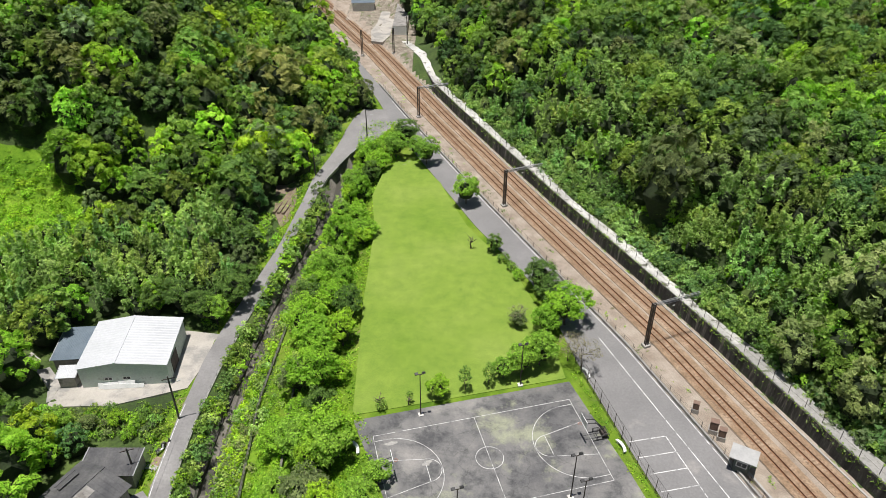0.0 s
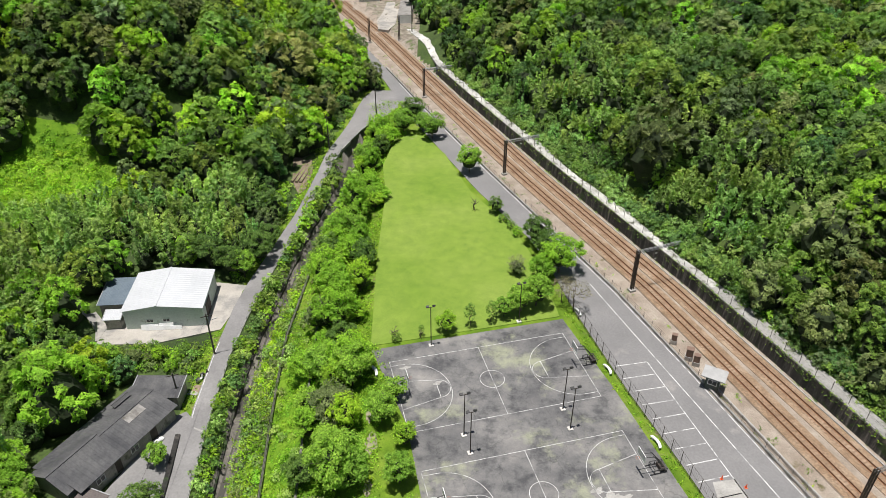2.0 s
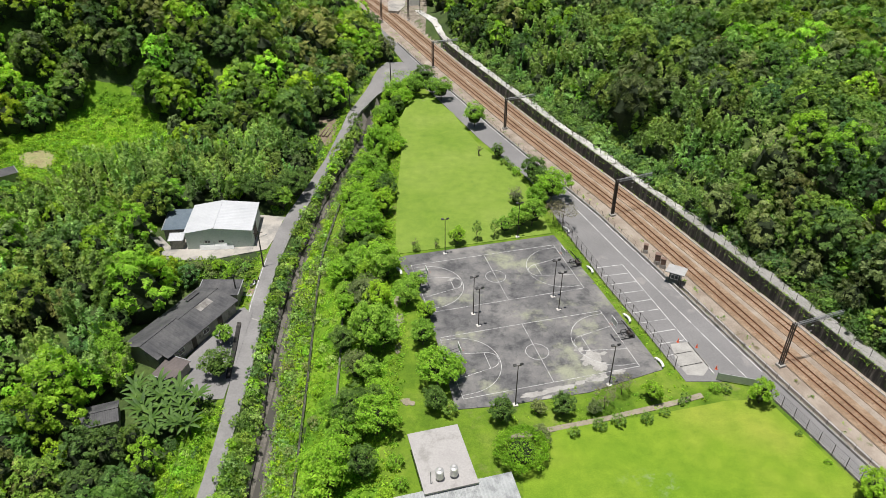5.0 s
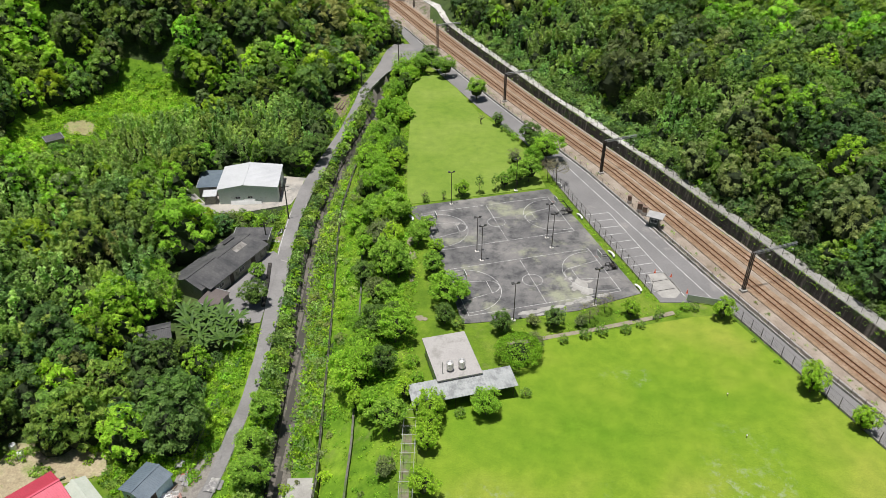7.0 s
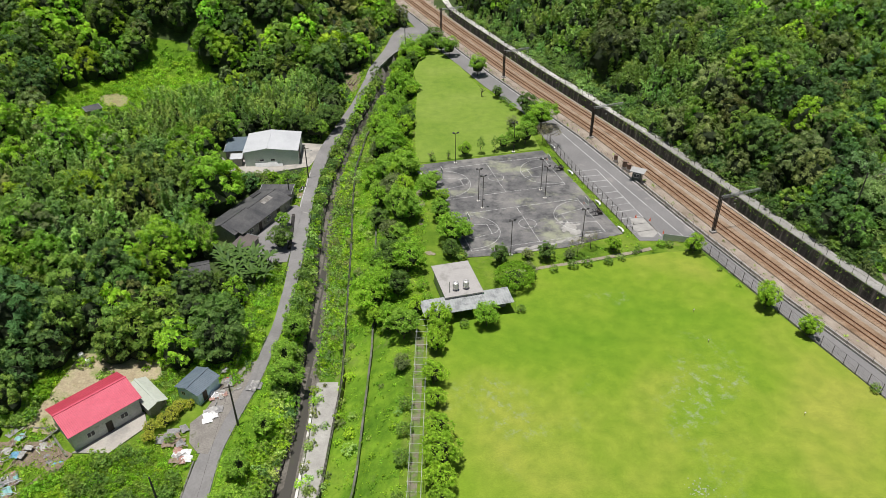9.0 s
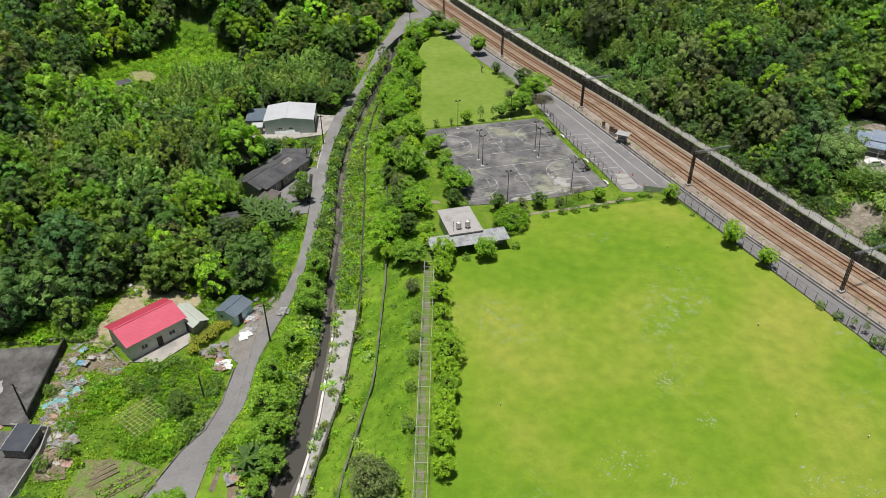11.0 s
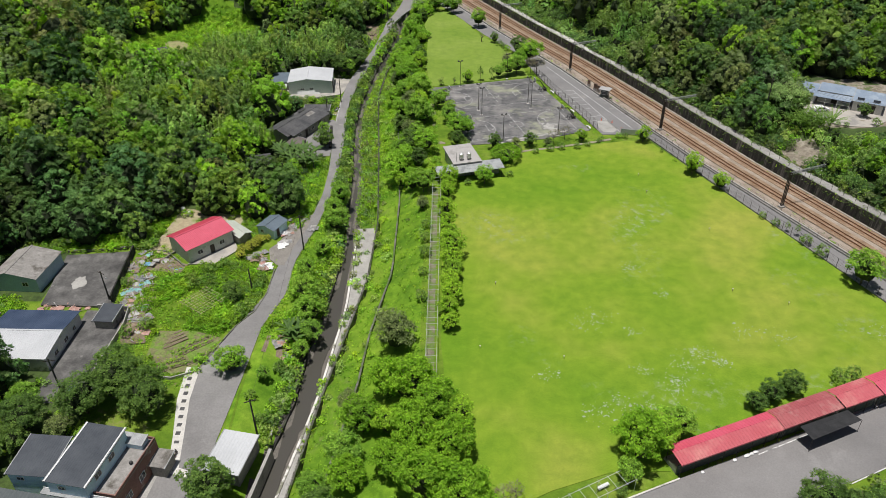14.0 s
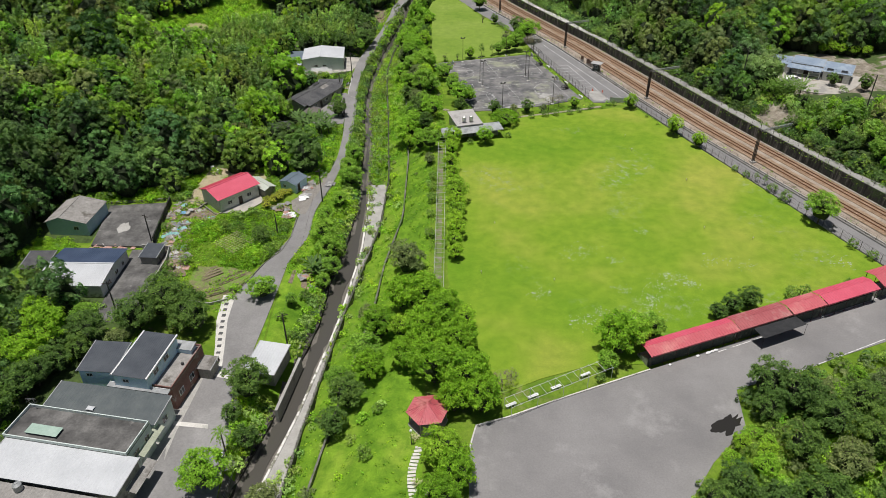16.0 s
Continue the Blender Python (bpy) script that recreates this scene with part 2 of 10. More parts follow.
def streaked_wall():
    """Old concrete under a bank: its shade is coloured in as near black, paler streaks run down it, moss in places."""
    m, n, l = shader("streaked_retaining_wall")
    b = n["Principled BSDF"]
    at = n.new("ShaderNodeNewGeometry").outputs["Position"]
    run = n.new("ShaderNodeVectorMath")
    run.operation = "MULTIPLY"
    run.inputs[1].default_value = (1, 1, 0.07)
    l.new(at, run.inputs[0])
    colour = ramp(n, l, noise_node(n, l, 0.8, 5, 0.75, run.outputs[0]), [(0.38, (0.014, 0.014, 0.012)), (0.52, (0.04, 0.038, 0.034)), (0.64, (0.15, 0.135, 0.12)), (0.74, (0.26, 0.245, 0.22))])
    colour = blend(n, l, ramp(n, l, noise_node(n, l, 0.45, 5, 0.65, at), [(0.54, (0, 0, 0)), (0.62, (0.9, 0.9, 0.9))]), colour, (0.035, 0.06, 0.016))
    grit = noise_node(n, l, 4.0, 4, 0.7, at)
    colour = blend(n, l, 1.0, colour, ramp(n, l, grit, [(0.25, (0.6,) * 3), (0.75, (1.4,) * 3)]), "MULTIPLY")
    l.new(colour, b.inputs["Base Color"])
    b.inputs["Roughness"].default_value = 0.95
    bp = n.new("ShaderNodeBump")
    bp.inputs["Strength"].default_value, bp.inputs["Distance"].default_value = 0.5, 0.1
    l.new(grit, bp.inputs["Height"])
    l.new(bp.outputs["Normal"], b.inputs["Normal"])
    return m


STREAKED = streaked_wall()
# near-black stops put a shaded wall's darkness into the colour; moss is its own
DARK_WALL = mat("shaded_weathered_wall", [(0.014, 0.014, 0.012), (0.034, 0.032, 0.029), (0.11, 0.098, 0.085)], 0.55, 3, 0.45, 0.95, bump=0.5, patch=(0.03, 0.055, 0.015), patch_scale=0.5, patch_edge=(0.55, 0.62))
BALLAST = mat("rusty_ballast", [(0.2, 0.13, 0.078), (0.29, 0.2, 0.128), (0.37, 0.28, 0.2)], 0.35, 4.5, 0.5, 0.95, bump=0.9)
BALLAST_PALE = mat("pale_trackside_gravel", [(0.25, 0.2, 0.155), (0.4, 0.345, 0.285)], 0.3, 7, 0.4, 0.95, bump=0.8, patch=(0.14, 0.12, 0.06), patch_scale=0.4, patch_edge=(0.64, 0.72))
RAIL = mat("rusted_rail", [(0.1, 0.045, 0.025), (0.15, 0.075, 0.04)], 0.5, 6, 0.2, 0.6, metal=0.4, bump=0.05)
RUST_STAIN = mat("rust_stained_stones", [(0.2, 0.095, 0.045), (0.3, 0.155, 0.08)], 0.5, 5, 0.45, 0.95, bump=0.8)
SLEEPER = mat("sleeper", [(0.21, 0.138, 0.085), (0.3, 0.21, 0.14)], 0.9, 4.5, 0.4, 0.9, per_piece=0.12)
PAINT = mat("worn_white_paint", [(0.5, 0.5, 0.49), (0.68, 0.68, 0.66)], 1.2, 6, 0.2, 0.8, bump=0.0, patch=(0.2, 0.2, 0.2), patch_scale=0.7, patch_edge=(0.5, 0.62))
BEDROCK = mat("stream_bed", [(0.11, 0.1, 0.085), (0.19, 0.175, 0.15)], 0.5, 3, 0.4, 0.9, bump=0.8)
SOIL = mat("garden_soil", [(0.16, 0.12, 0.08), (0.26, 0.21, 0.15)], 0.6, 4, 0.35, 0.95, bump=0.6)
DRY_SOIL = mat("dry_trampled_soil", [(0.3, 0.24, 0.15), (0.4, 0.34, 0.22), (0.24, 0.26, 0.1)], 0.35, 3, 0.3, 0.95, bump=0.6)
GARDEN = mat("weedy_garden_soil", [(0.13, 0.12, 0.06), (0.2, 0.19, 0.09), (0.16, 0.23, 0.05)], 0.5, 3, 0.4, 0.95, bump=0.6, patch=(0.14, 0.24, 0.03), patch_scale=0.45, patch_edge=(0.48, 0.58))
DRY_GRASS = mat("dry_grass", [(0.24, 0.2, 0.1), (0.3, 0.29, 0.13), (0.2, 0.25, 0.08)], 0.3, 3, 0.35, 0.95, bump=0.6)
RUBBLE = mat("rubble_slope", [(0.13, 0.115, 0.085), (0.24, 0.205, 0.16), (0.36, 0.33, 0.28)], 0.5, 3, 0.4, 0.95, bump=1.0, patch=(0.11, 0.14, 0.05), patch_scale=0.3, patch_edge=(0.55, 0.62))
STEEL_DARK = mat("dark_weathered_steel", [(0.05, 0.045, 0.04), (0.1, 0.08, 0.07)], 1.0, 6, 0.25, 0.7, metal=0.5)
GALV = mat("galvanised_steel", [(0.28, 0.29, 0.29), (0.4, 0.41, 0.41)], 0.9, 5, 0.2, 0.55, metal=0.3)
WHITE_METAL = mat("white_painted_steel", [(0.68, 0.69, 0.68), (0.8, 0.8, 0.79)], 0.8, 5, 0.1, 0.55)
BLACK_PAINT = mat("dark_painted_steel", [(0.03, 0.03, 0.03), (0.06, 0.06, 0.06)], 1, 5, 0.2, 0.6)


# ---- helpers for shapes ----
def part(name, bm, material, parent=None, label="", smooth=False):
    """Links a bmesh as one mesh object under a thing or part."""
    me = bpy.data.meshes.new(name)
    bm.normal_update()
    bm.to_mesh(me)
    bm.free()
    me.materials.append(material)
    if smooth:
        me.polygons.foreach_set("use_smooth", [True] * len(me.polygons))
    ob = new(name, me)
    ob.parent = parent
    if label:
        tagged(ob, label)
    return ob


def thing(name, label, category, at=(0, 0, 0), turn=0.0, group="", kind=""):
    ob = new(name)
    ob.empty_display_size = 0.3
    ob.matrix_world = pose(*at, 0, 0, turn)
    return tagged(ob, label, category, group, kind)


def box(bm, x0, x1, y0, y1, z0, z1, m=None):
    vs = [bm.verts.new(Vector(c) if m is None else m @ Vector(c)) for c in
          ((x0, y0, z0), (x1, y0, z0), (x1, y1, z0), (x0, y1, z0), (x0, y0, z1), (x1, y0, z1), (x1, y1, z1), (x0, y1, z1))]
    for f in ((3, 2, 1, 0), (4, 5, 6, 7), (0, 1, 5, 4), (1, 2, 6, 5), (2, 3, 7, 6), (3, 0, 4, 7)):
        bm.faces.new([vs[i] for i in f])


def boxes(*rows):
    bm = bmesh.new()
    for r in rows:
        box(bm, *r)
    return bm


def bar(bm, a, b, r, sides=6, r2=None):
    """A round bar from a to b, tapering from r to r2."""
    a, b = Vector(a), Vector(b)
    r2 = r if r2 is None else r2
    d = (b - a)
    q = d.to_track_quat("Z", "Y")
    rings = []
    for p, rr in ((a, r), (b, r2)):
        rings.append([bm.verts.new(p + q @ Vector((math.cos(2 * math.pi * k / sides) * rr, math.sin(2 * math.pi * k / sides) * rr, 0))) for k in range(sides)])
    for k in range(sides):
        j = (k + 1) % sides
        bm.faces.new((rings[0][k], rings[0][j], rings[1][j], rings[1][k]))
    bm.faces.new(rings[0][::-1])
    bm.faces.new(rings[1])


def prism(bm, outline, z0, z1):
    """An upright slab over an outline of (x, y), anticlockwise; z0 and z1 are numbers or functions of (x, y)."""
    f0 = z0 if callable(z0) else (lambda x, y: z0)
    f1 = z1 if callable(z1) else (lambda x, y: z1)
    low = [bm.verts.new((x, y, f0(x, y))) for x, y in outline]
    top = [bm.verts.new((x, y, f1(x, y))) for x, y in outline]
    n = len(outline)
    for k in range(n):
        j = (k + 1) % n
        bm.faces.new((low[k], low[j], top[j], top[k]))
    bm.faces.new(low[::-1])
    bm.faces.new(top)


def structure(name, bm, material, label):
    return tagged(part(name, bm, material), label, name.split("_")[0], kind="structure")


# ---- the lie of the land ----
def table(*rows):
    ys = [r[0] for r in rows]
    cols = list(zip(*[r[1:] for r in rows]))
    return [(lambda y, c=c: np.interp(y, ys, c)) for c in cols]


def step(v, a, b):
    t = np.clip((v - a) / (b - a), 0, 1)
    return t * t * (3 - 2 * t)


# the line of the catenary masts beside the railway: x along y
(MAST_X,) = table((-160, 130.0), (-110, 109.0), (-28, 75.0), (-9.2, 67.1), (3.7, 61.7), (18.6, 55.4), (40.2, 47.4), (62, 39.8), (84.5, 31.7), (128.7, 12.7), (176.2, -6.5), (230, -27.0), (300, -57.0), (420, -112.0))
# the tracks draw apart towards the south
SPREAD = lambda y: 1.0 * (1 - step(y, 34, 90))
EAST_X = lambda y: MAST_X(y) + SPREAD(y) / 0.925
# the village road: height, left and right edge
ROAD_Z, ROAD_L, ROAD_R = table(
    (-160, -10.0, -60, -49), (-110, -9.5, -56.0, -44), (-87, -9.2, -53.2, -41.6), (-75, -9.1, -51.4, -42.6), (-63, -9.0, -50.6, -43.5), (-61, -9.0, -48.5, -43.5), (-42, -8.6, -50.8, -42.3), (-30, -8.4, -46.6, -41.8),
    (-20, -8.2, -42.9, -39.0), (-11, -8.1, -42.6, -39.4), (-5, -8.0, -41.4, -38.4), (4, -7.9, -38.8, -36.6), (19, -7.7, -37.3, -35.2), (31, -7.5, -37.4, -35.2),
    (45, -7.3, -38.4, -35.5), (55, -7.2, -38.8, -36.2), (63, -7.1, -39.6, -36.8), (75, -6.9, -39.8, -37.0), (87, -6.3, -39.2, -36.0), (94, -5.9, -38.2, -34.9),
    (104, -5.3, -36.0, -33.1), (118, -4.4, -33.0, -30.9), (134, -3.1, -30.8, -28.4), (144, -2.4, -29.8, -26.9), (158, -1.7, -26.5, -21.8), (163, -1.0, -25.4, -17.0), (168, -0.4, -24.6, -12.9), (174, 0.03, -23.4, -13.8), (181, 0.05, -21.0, -15.5), (190, 0.05, -19.0, -17.0))
BED_Z, BED_X, BED_W = table(
    (-160, -13.0, -54, 2.0), (-110, -12.6, -44, 2.0), (-85, -12.3, -38.6, 1.9), (-70, -12.1, -35.2, 1.8), (-47, -11.8, -31.3, 1.7), (-35, -11.6, -30.6, 2.1), (-23, -11.4, -29.2, 1.8),
    (-5, -11.2, -28.7, 1.15), (32, -10.7, -30.5, 0.9), (50, -10.4, -32.3, 0.8), (66, -10.1, -33.1, 0.8), (80, -9.7, -32.7, 0.8), (100, -8.8, -30.4, 0.9), (113, -8.0, -28.6, 1.0),
    (122, -7.4, -26.7, 1.1), (134, -6.6, -25.1, 1.1), (146, -5.8, -24.6, 1.1), (165, -4.6, -23.0, 1.0))
HILL_W = table((-160, 0.1), (-60, 0.12), (0, 0.22), (30, 0.3), (60, 0.3), (90, 0.13), (125, 0.12), (150, 0.3))[0]
HILL_E = table((-160, 0.1), (0, 0.12), (20, 0.25), (45, 0.6), (62, 1.0))[0]
# the two low garden walls that step the bank up from the stream to the park
WALL_LOW = table((-110, -33.5), (-87, -31.4), (-79, -30.8), (-49, -27.4), (-29, -24.5), (-18, -23.0), (3, -22.6), (43, -25.4), (63, -27.1), (78, -28.1), (100, -27.0), (120, -23.5), (150, -21.5))[0]
WALL_HIGH = table((-110, -30.0), (-87, -26.8), (-50, -21.5), (-38, -20.7), (-20, -17.9), (8, -17.9), (43, -20.0), (63, -21.5), (78, -22.5), (100, -21.0), (120, -18.5), (150, -17.5))[0]


LANE_L = table((-60, 79.5), (-44.4, 72.6), (-36.4, 69.4), (-22.2, 64.2), (-5.4, 57.8), (14.8, 50.3), (32.3, 44.0), (35.5, 42.6))[0]


# levelled house plots: x from, to, y from, to, height
PLOTS = [(-62, -36, 77, 96, -7.0), (-58, -36, 39, 71, -7.45), (-67, -51, -12, 4, -7.62)]


def ground_z(x, y):
    """Height of the bare ground."""
    x, y = np.broadcast_arrays(np.asarray(x, float), np.asarray(y, float))
    rz, rl, rr, bz, bx, bw = ROAD_Z(y), ROAD_L(y), ROAD_R(y), BED_Z(y), BED_X(y), BED_W(y)
    wl, wh, mx = WALL_LOW(y), WALL_HIGH(y), MAST_X(y)
    edge = np.maximum(wh + 6, -12.0 - 6 * step(-y, 40, 90))
    z = np.zeros_like(x)
    # from the park down to the stream, terrace by terrace
    park = x >= edge
    high = (x >= wh) & ~park
    drop = np.where(y > 150, (1 - step(y, 150, 172)), 1.0)
    z = np.where(high, -3.6 * drop * (edge - x) / np.maximum(edge - wh, 0.1), z)
    mid = (x >= wl) & (x < wh)
    z = np.where(mid, drop * (-4.3 - 2.3 * (wh - x) / np.maximum(wh - wl, 0.1)), z)
    low = (x >= bx + bw) & (x < wl)
    shelf = np.maximum(bz + 1.1, -6.9 - 0.045 * (40 - np.minimum(y, 40)))
    t = (wl - x) / np.maximum(wl - bx - bw, 0.1)
    z = np.where(low, np.where(y < 12, (bz + 1.0) + 0.5 * (1 - t), np.minimum(-6.9 + t * (bz + 6.9 + 0.6), -0.5)), z)
    z = np.where((x < bx + bw) & (x >= bx - bw), bz, z)
    bank = (x < bx - bw) & (x >= rr)
    t = np.clip((bx - bw - x) / np.maximum(bx - bw - rr, 0.1), 0, 1)
    z = np.where(bank, bz + 0.6 + (rz - bz - 0.6) * np.minimum(1, t * 1.35), z)
    z = np.where((x < rr) & (x >= rl), rz - 0.12, z)
    west = x < rl
    hill = HILL_W(y) * np.maximum(0, -60 - x) + 0.5 * np.maximum(0, -107 - x) * step(y, 40, 75)
    hill = np.minimum(hill, 34) + 20 * step(y, 126, 162) * step(-x, 36, 70) * (1 - 0.35 * step(y, 180, 240))
    south = 1 - step(y, 0, 14)
    hill = hill * (1 - south) + south * (1.5 * step(-x, 52, 72) + 0.5 * np.maximum(0, -99 - x))
    z = np.where(west, rz - 0.1 + hill, z)
    for x0, x1, y0, y1, level in PLOTS:
        w = step(x, x0 - 2.5, x0) * (1 - step(x, x1, x1 + 2.5)) * step(y, y0 - 2.5, y0) * (1 - step(y, y1, y1 + 2.5))
        z = np.where(west, z * (1 - w) + level * w, z)
    # the railway and what lies beyond its retaining wall
    z = np.where((y > 172) & (x >= rl) & (x < mx - 3), -0.1, z)
    z = np.where(x > mx - 3.0, -0.55, z)
    d = x - (EAST_X(y) + 10.9)
    loose = 2.6 * step(y, 192, 201)
    z = np.where(d > -loose, -0.55 + 2.5 * step(d, 1.3 - loose, 2.3 + loose), z)
    e = d - 4.0
    east = HILL_E(y) * (11.5 * step(e, 1, 17)) + 0.07 * np.maximum(e, 0)
    yard = step(x, 72, 84) * (1 - step(x, 112, 150)) * step(y, 22, 28) * (1 - step(y, 66, 105))
    z = np.where(e > 0, (1.95 + east) * (1 - yard) + 4.4 * yard, z)
    far = np.where((x > mx + 10.9) & (y > 215), step(y, 215, 240) * step(-(x - mx - 40), 0, 14), 0)
    z = z * (1 - far) + far * 0.4
    return z


def gz(x, y):
    return float(ground_z(x, y))


def axis(lo, hi, fine, far):
    inner = np.arange(lo, hi + fine / 2, fine)
    steps = np.cumsum(np.geomspace(fine * 2, far / 3.2, 14))
    steps *= far / steps[-1]
    return np.concatenate([lo - steps[::-1], inner, hi + steps])


gx, gy = axis(-135, 150, 1.1, 1900), axis(-115, 250, 1.6, 1900)
XX, YY = np.meshgrid(gx, gy)
ZZ = ground_z(XX, YY) - 0.06
rough_ground = np.array([[noise.noise((x * 0.35, y * 0.35, 0)) for x in gx] for y in gy])
soft = (XX < ROAD_L(YY) - 3) | (XX > MAST_X(YY) + 17) | ((XX > ROAD_R(YY) + 0.5) & (XX < -13) & (np.abs(XX - BED_X(YY)) > BED_W(YY) + 0.3) & (np.abs(XX - WALL_LOW(YY)) > 4))
village = (YY < 5) & (XX > -100) & (XX < -38)
ZZ = ZZ + np.where(soft & ~village, 0.45 * rough_ground, 0)
far_rise = 60 * step(np.hypot(XX, YY - 60), 420, 1500)
ZZ = ZZ + far_rise
me = bpy.data.meshes.new("ground")
nx, ny = len(gx), len(gy)
me.vertices.add(nx * ny)
me.vertices.foreach_set("co", np.stack([XX, YY, ZZ], -1).ravel())
i0 = (np.arange(ny - 1)[:, None] * nx + np.arange(nx - 1)[None]).ravel()
quads = np.stack([i0, i0 + 1, i0 + nx + 1, i0 + nx], -1)
me.loops.add(quads.size)
me.loops.foreach_set("vertex_index", quads.ravel())
me.polygons.add(len(quads))
me.polygons.foreach_set("loop_start", np.arange(0, quads.size, 4))
cx, cy = (XX[:-1, :-1] + 0.55).ravel(), (YY[:-1, :-1] + 0.8).ravel()
verge = (cx > WALL_LOW(cy) + 0.2) & (cx < MAST_X(cy) - 6)
verge |= (cx > ROAD_L(cy) - 1.6) & (cx < ROAD_L(cy)) & (cy > 5)
verge |= (cy < 8) & (cx > -98) & (cx < BED_X(cy) - 2) & ~((cx < -66) & (cy < -40)) & ~((cx < -86) & (cy > -24))
lush = (cx > WALL_LOW(cy) + 0.2) & (cx < -11.5) & (cy < 70) | (np.hypot((cx + 92) / 23, (cy - 113) / 25) < 1) | (cx > ROAD_R(cy)) & (cx < BED_X(cy) - 2) & (cy < 30)
dry = (cy > 194) & (cy < 330) & (cx > MAST_X(cy) + 9.0) & (cx < MAST_X(cy) + np.where(cy < 235, 24, 60)) & (cx < -10)
lush |= (cx > BED_X(cy) + BED_W(cy)) & (cx < WALL_LOW(cy)) & (cy < 34) & (cy > 4)
lush |= (cx > ROAD_L(cy) - 6.5) & (cx < ROAD_L(cy)) & (cy > 3) & (cy < 36)
verge |= np.hypot((cx + 98) / 14, (cy - 103) / 19) < 1
gravel = ((cx > MAST_X(cy) - 6.0) & (cy < 186) | (cx > MAST_X(cy) - 3.4) | (cy < 34) & (cy > -62) & (cx > LANE_L(cy) + 1.5)) & (cx < EAST_X(cy) + 10.9)
dry |= np.hypot((cx - 102) / 19, (cy - 42) / 19) < 1 + 0.12 * np.sin(cx * 0.9) + 0.1 * np.sin(cy * 1.3)
dry |= np.hypot((cx - 76) / 4.6, (cy - 17) / 6.5) < 1
bed = np.abs(cx - BED_X(cy)) < BED_W(cy) + 0.8
kinds = np.where(bed & (cy < 166), 4, np.where(gravel, 2, np.where(dry, 6, np.where(lush, 5, np.where(verge, 1, 0)))))
for m in (UNDERGROWTH, VERGE, BALLAST_PALE, CONCRETE, BEDROCK, LUSH, RUBBLE):
    me.materials.append(m)
me.polygons.foreach_set("material_index", kinds.astype(np.int32))
me.update()
me.validate()
tagged(new("ground", me), "valley ground of undergrowth, verge grass and trackside gravel", "ground", kind="structure")


# ---- ribbons: roads, kerbs, walls and fences that follow a line ----
def along(xf, y0, y1, stepping):
    n = max(2, int(abs(y1 - y0) / stepping) + 1)
    return [(float(xf(y)), float(y)) for y in np.linspace(y0, y1, n)]


def ribbon(bm, left, right, zf, thick):
    """A sheet with a thickness between two lines of equal length."""
    rows = []
    for (xl, yl), (xr, yr) in zip(left, right):
        zl, zr = zf(xl, yl), zf(xr, yr)
        rows.append([bm.verts.new(c) for c in ((xl, yl, zl), (xr, yr, zr), (xr, yr, zr - thick), (xl, yl, zl - thick))])
    for a, b in zip(rows, rows[1:]):
        for k in range(4):
            j = (k + 1) % 4
            bm.faces.new((a[k], a[j], b[j], b[k]))
    bm.faces.new(rows[0])
    bm.faces.new(rows[-1][::-1])


def wall_line(bm, line, width, z0f, z1f):
    pts = [Vector(p) for p in line]
    left, right = [], []
    for k, p in enumerate(pts):
        d = (pts[min(k + 1, len(pts) - 1)] - pts[max(k - 1, 0)]).normalized()
        n = Vector((-d.y, d.x)) * width / 2
        left.append(p + n)
        right.append(p - n)
    rows = []
    for p, a, b in zip(pts, left, right):
        z0, z1 = z0f(p.x, p.y), z1f(p.x, p.y)
        rows.append([bm.verts.new(c) for c in ((a.x, a.y, z0), (b.x, b.y, z0), (b.x, b.y, z1), (a.x, a.y, z1))])
    for a, b in zip(rows, rows[1:]):
        for k in range(4):
            j = (k + 1) % 4
            bm.faces.new((a[j], a[k], b[k], b[j]))
    bm.faces.new(rows[0])
    bm.faces.new(rows[-1][::-1])


def road_top(x, y):
    return float(ROAD_Z(y))


bm = bmesh.new()
ribbon(bm, along(ROAD_L, -150, 180, 3), along(ROAD_R, -150, 180, 3), road_top, 0.3)
structure("road_village", bm, ROAD, "narrow patched grey asphalt lane beside the stream")
# the lane between park and railway, the car park and the lane by the field
UPPER_L = table((34.5, 32.8), (35.5, 32.5), (47, 29.3), (59.8, 25.4), (79.3, 20.4), (92, 18.0), (100, 15.8), (120, 6.2), (140, -1.6), (160, -9.6), (170, -13.0), (188, -18.5), (226, -32.4))[0]
UPPER_R = lambda y: MAST_X(y) - 3.6
LOWER_L = LANE_L
bm = bmesh.new()
ribbon(bm, along(UPPER_L, 35, 222, 3), along(UPPER_R, 35, 222, 3), lambda x, y: 0.03, 0.3)
structure("road_upper", bm, ASPHALT, "grey asphalt lane and car park beside the railway")
bm = bmesh.new()
ribbon(bm, along(LOWER_L, -60, 34.96, 3), along(lambda y: MAST_X(y) - 3.5, -60, 34.96, 3), lambda x, y: 0.034, 0.3)
structure("road_field_lane", bm, ASPHALT, "narrow grey lane between sports field fence and railway")
bm = bmesh.new()
prism(bm, [(-6.2, -120), (24, -120), (21.5, -96), (27, -89), (33.4, -83), (34.6, -75.6), (46, -71.4), (62, -65.2), (90, -54), (90, -43.6), (68.4, -52.2), (60, -55.8), (50.6, -59.9), (37, -65.6), (22.8, -71.2), (8.9, -77.1), (0.3, -80.9), (-4.4, -82.5), (-5.6, -87)], -0.3, 0.03)
structure("road_plaza", bm, PLAZA, "wide empty grey asphalt forecourt with a puddle")
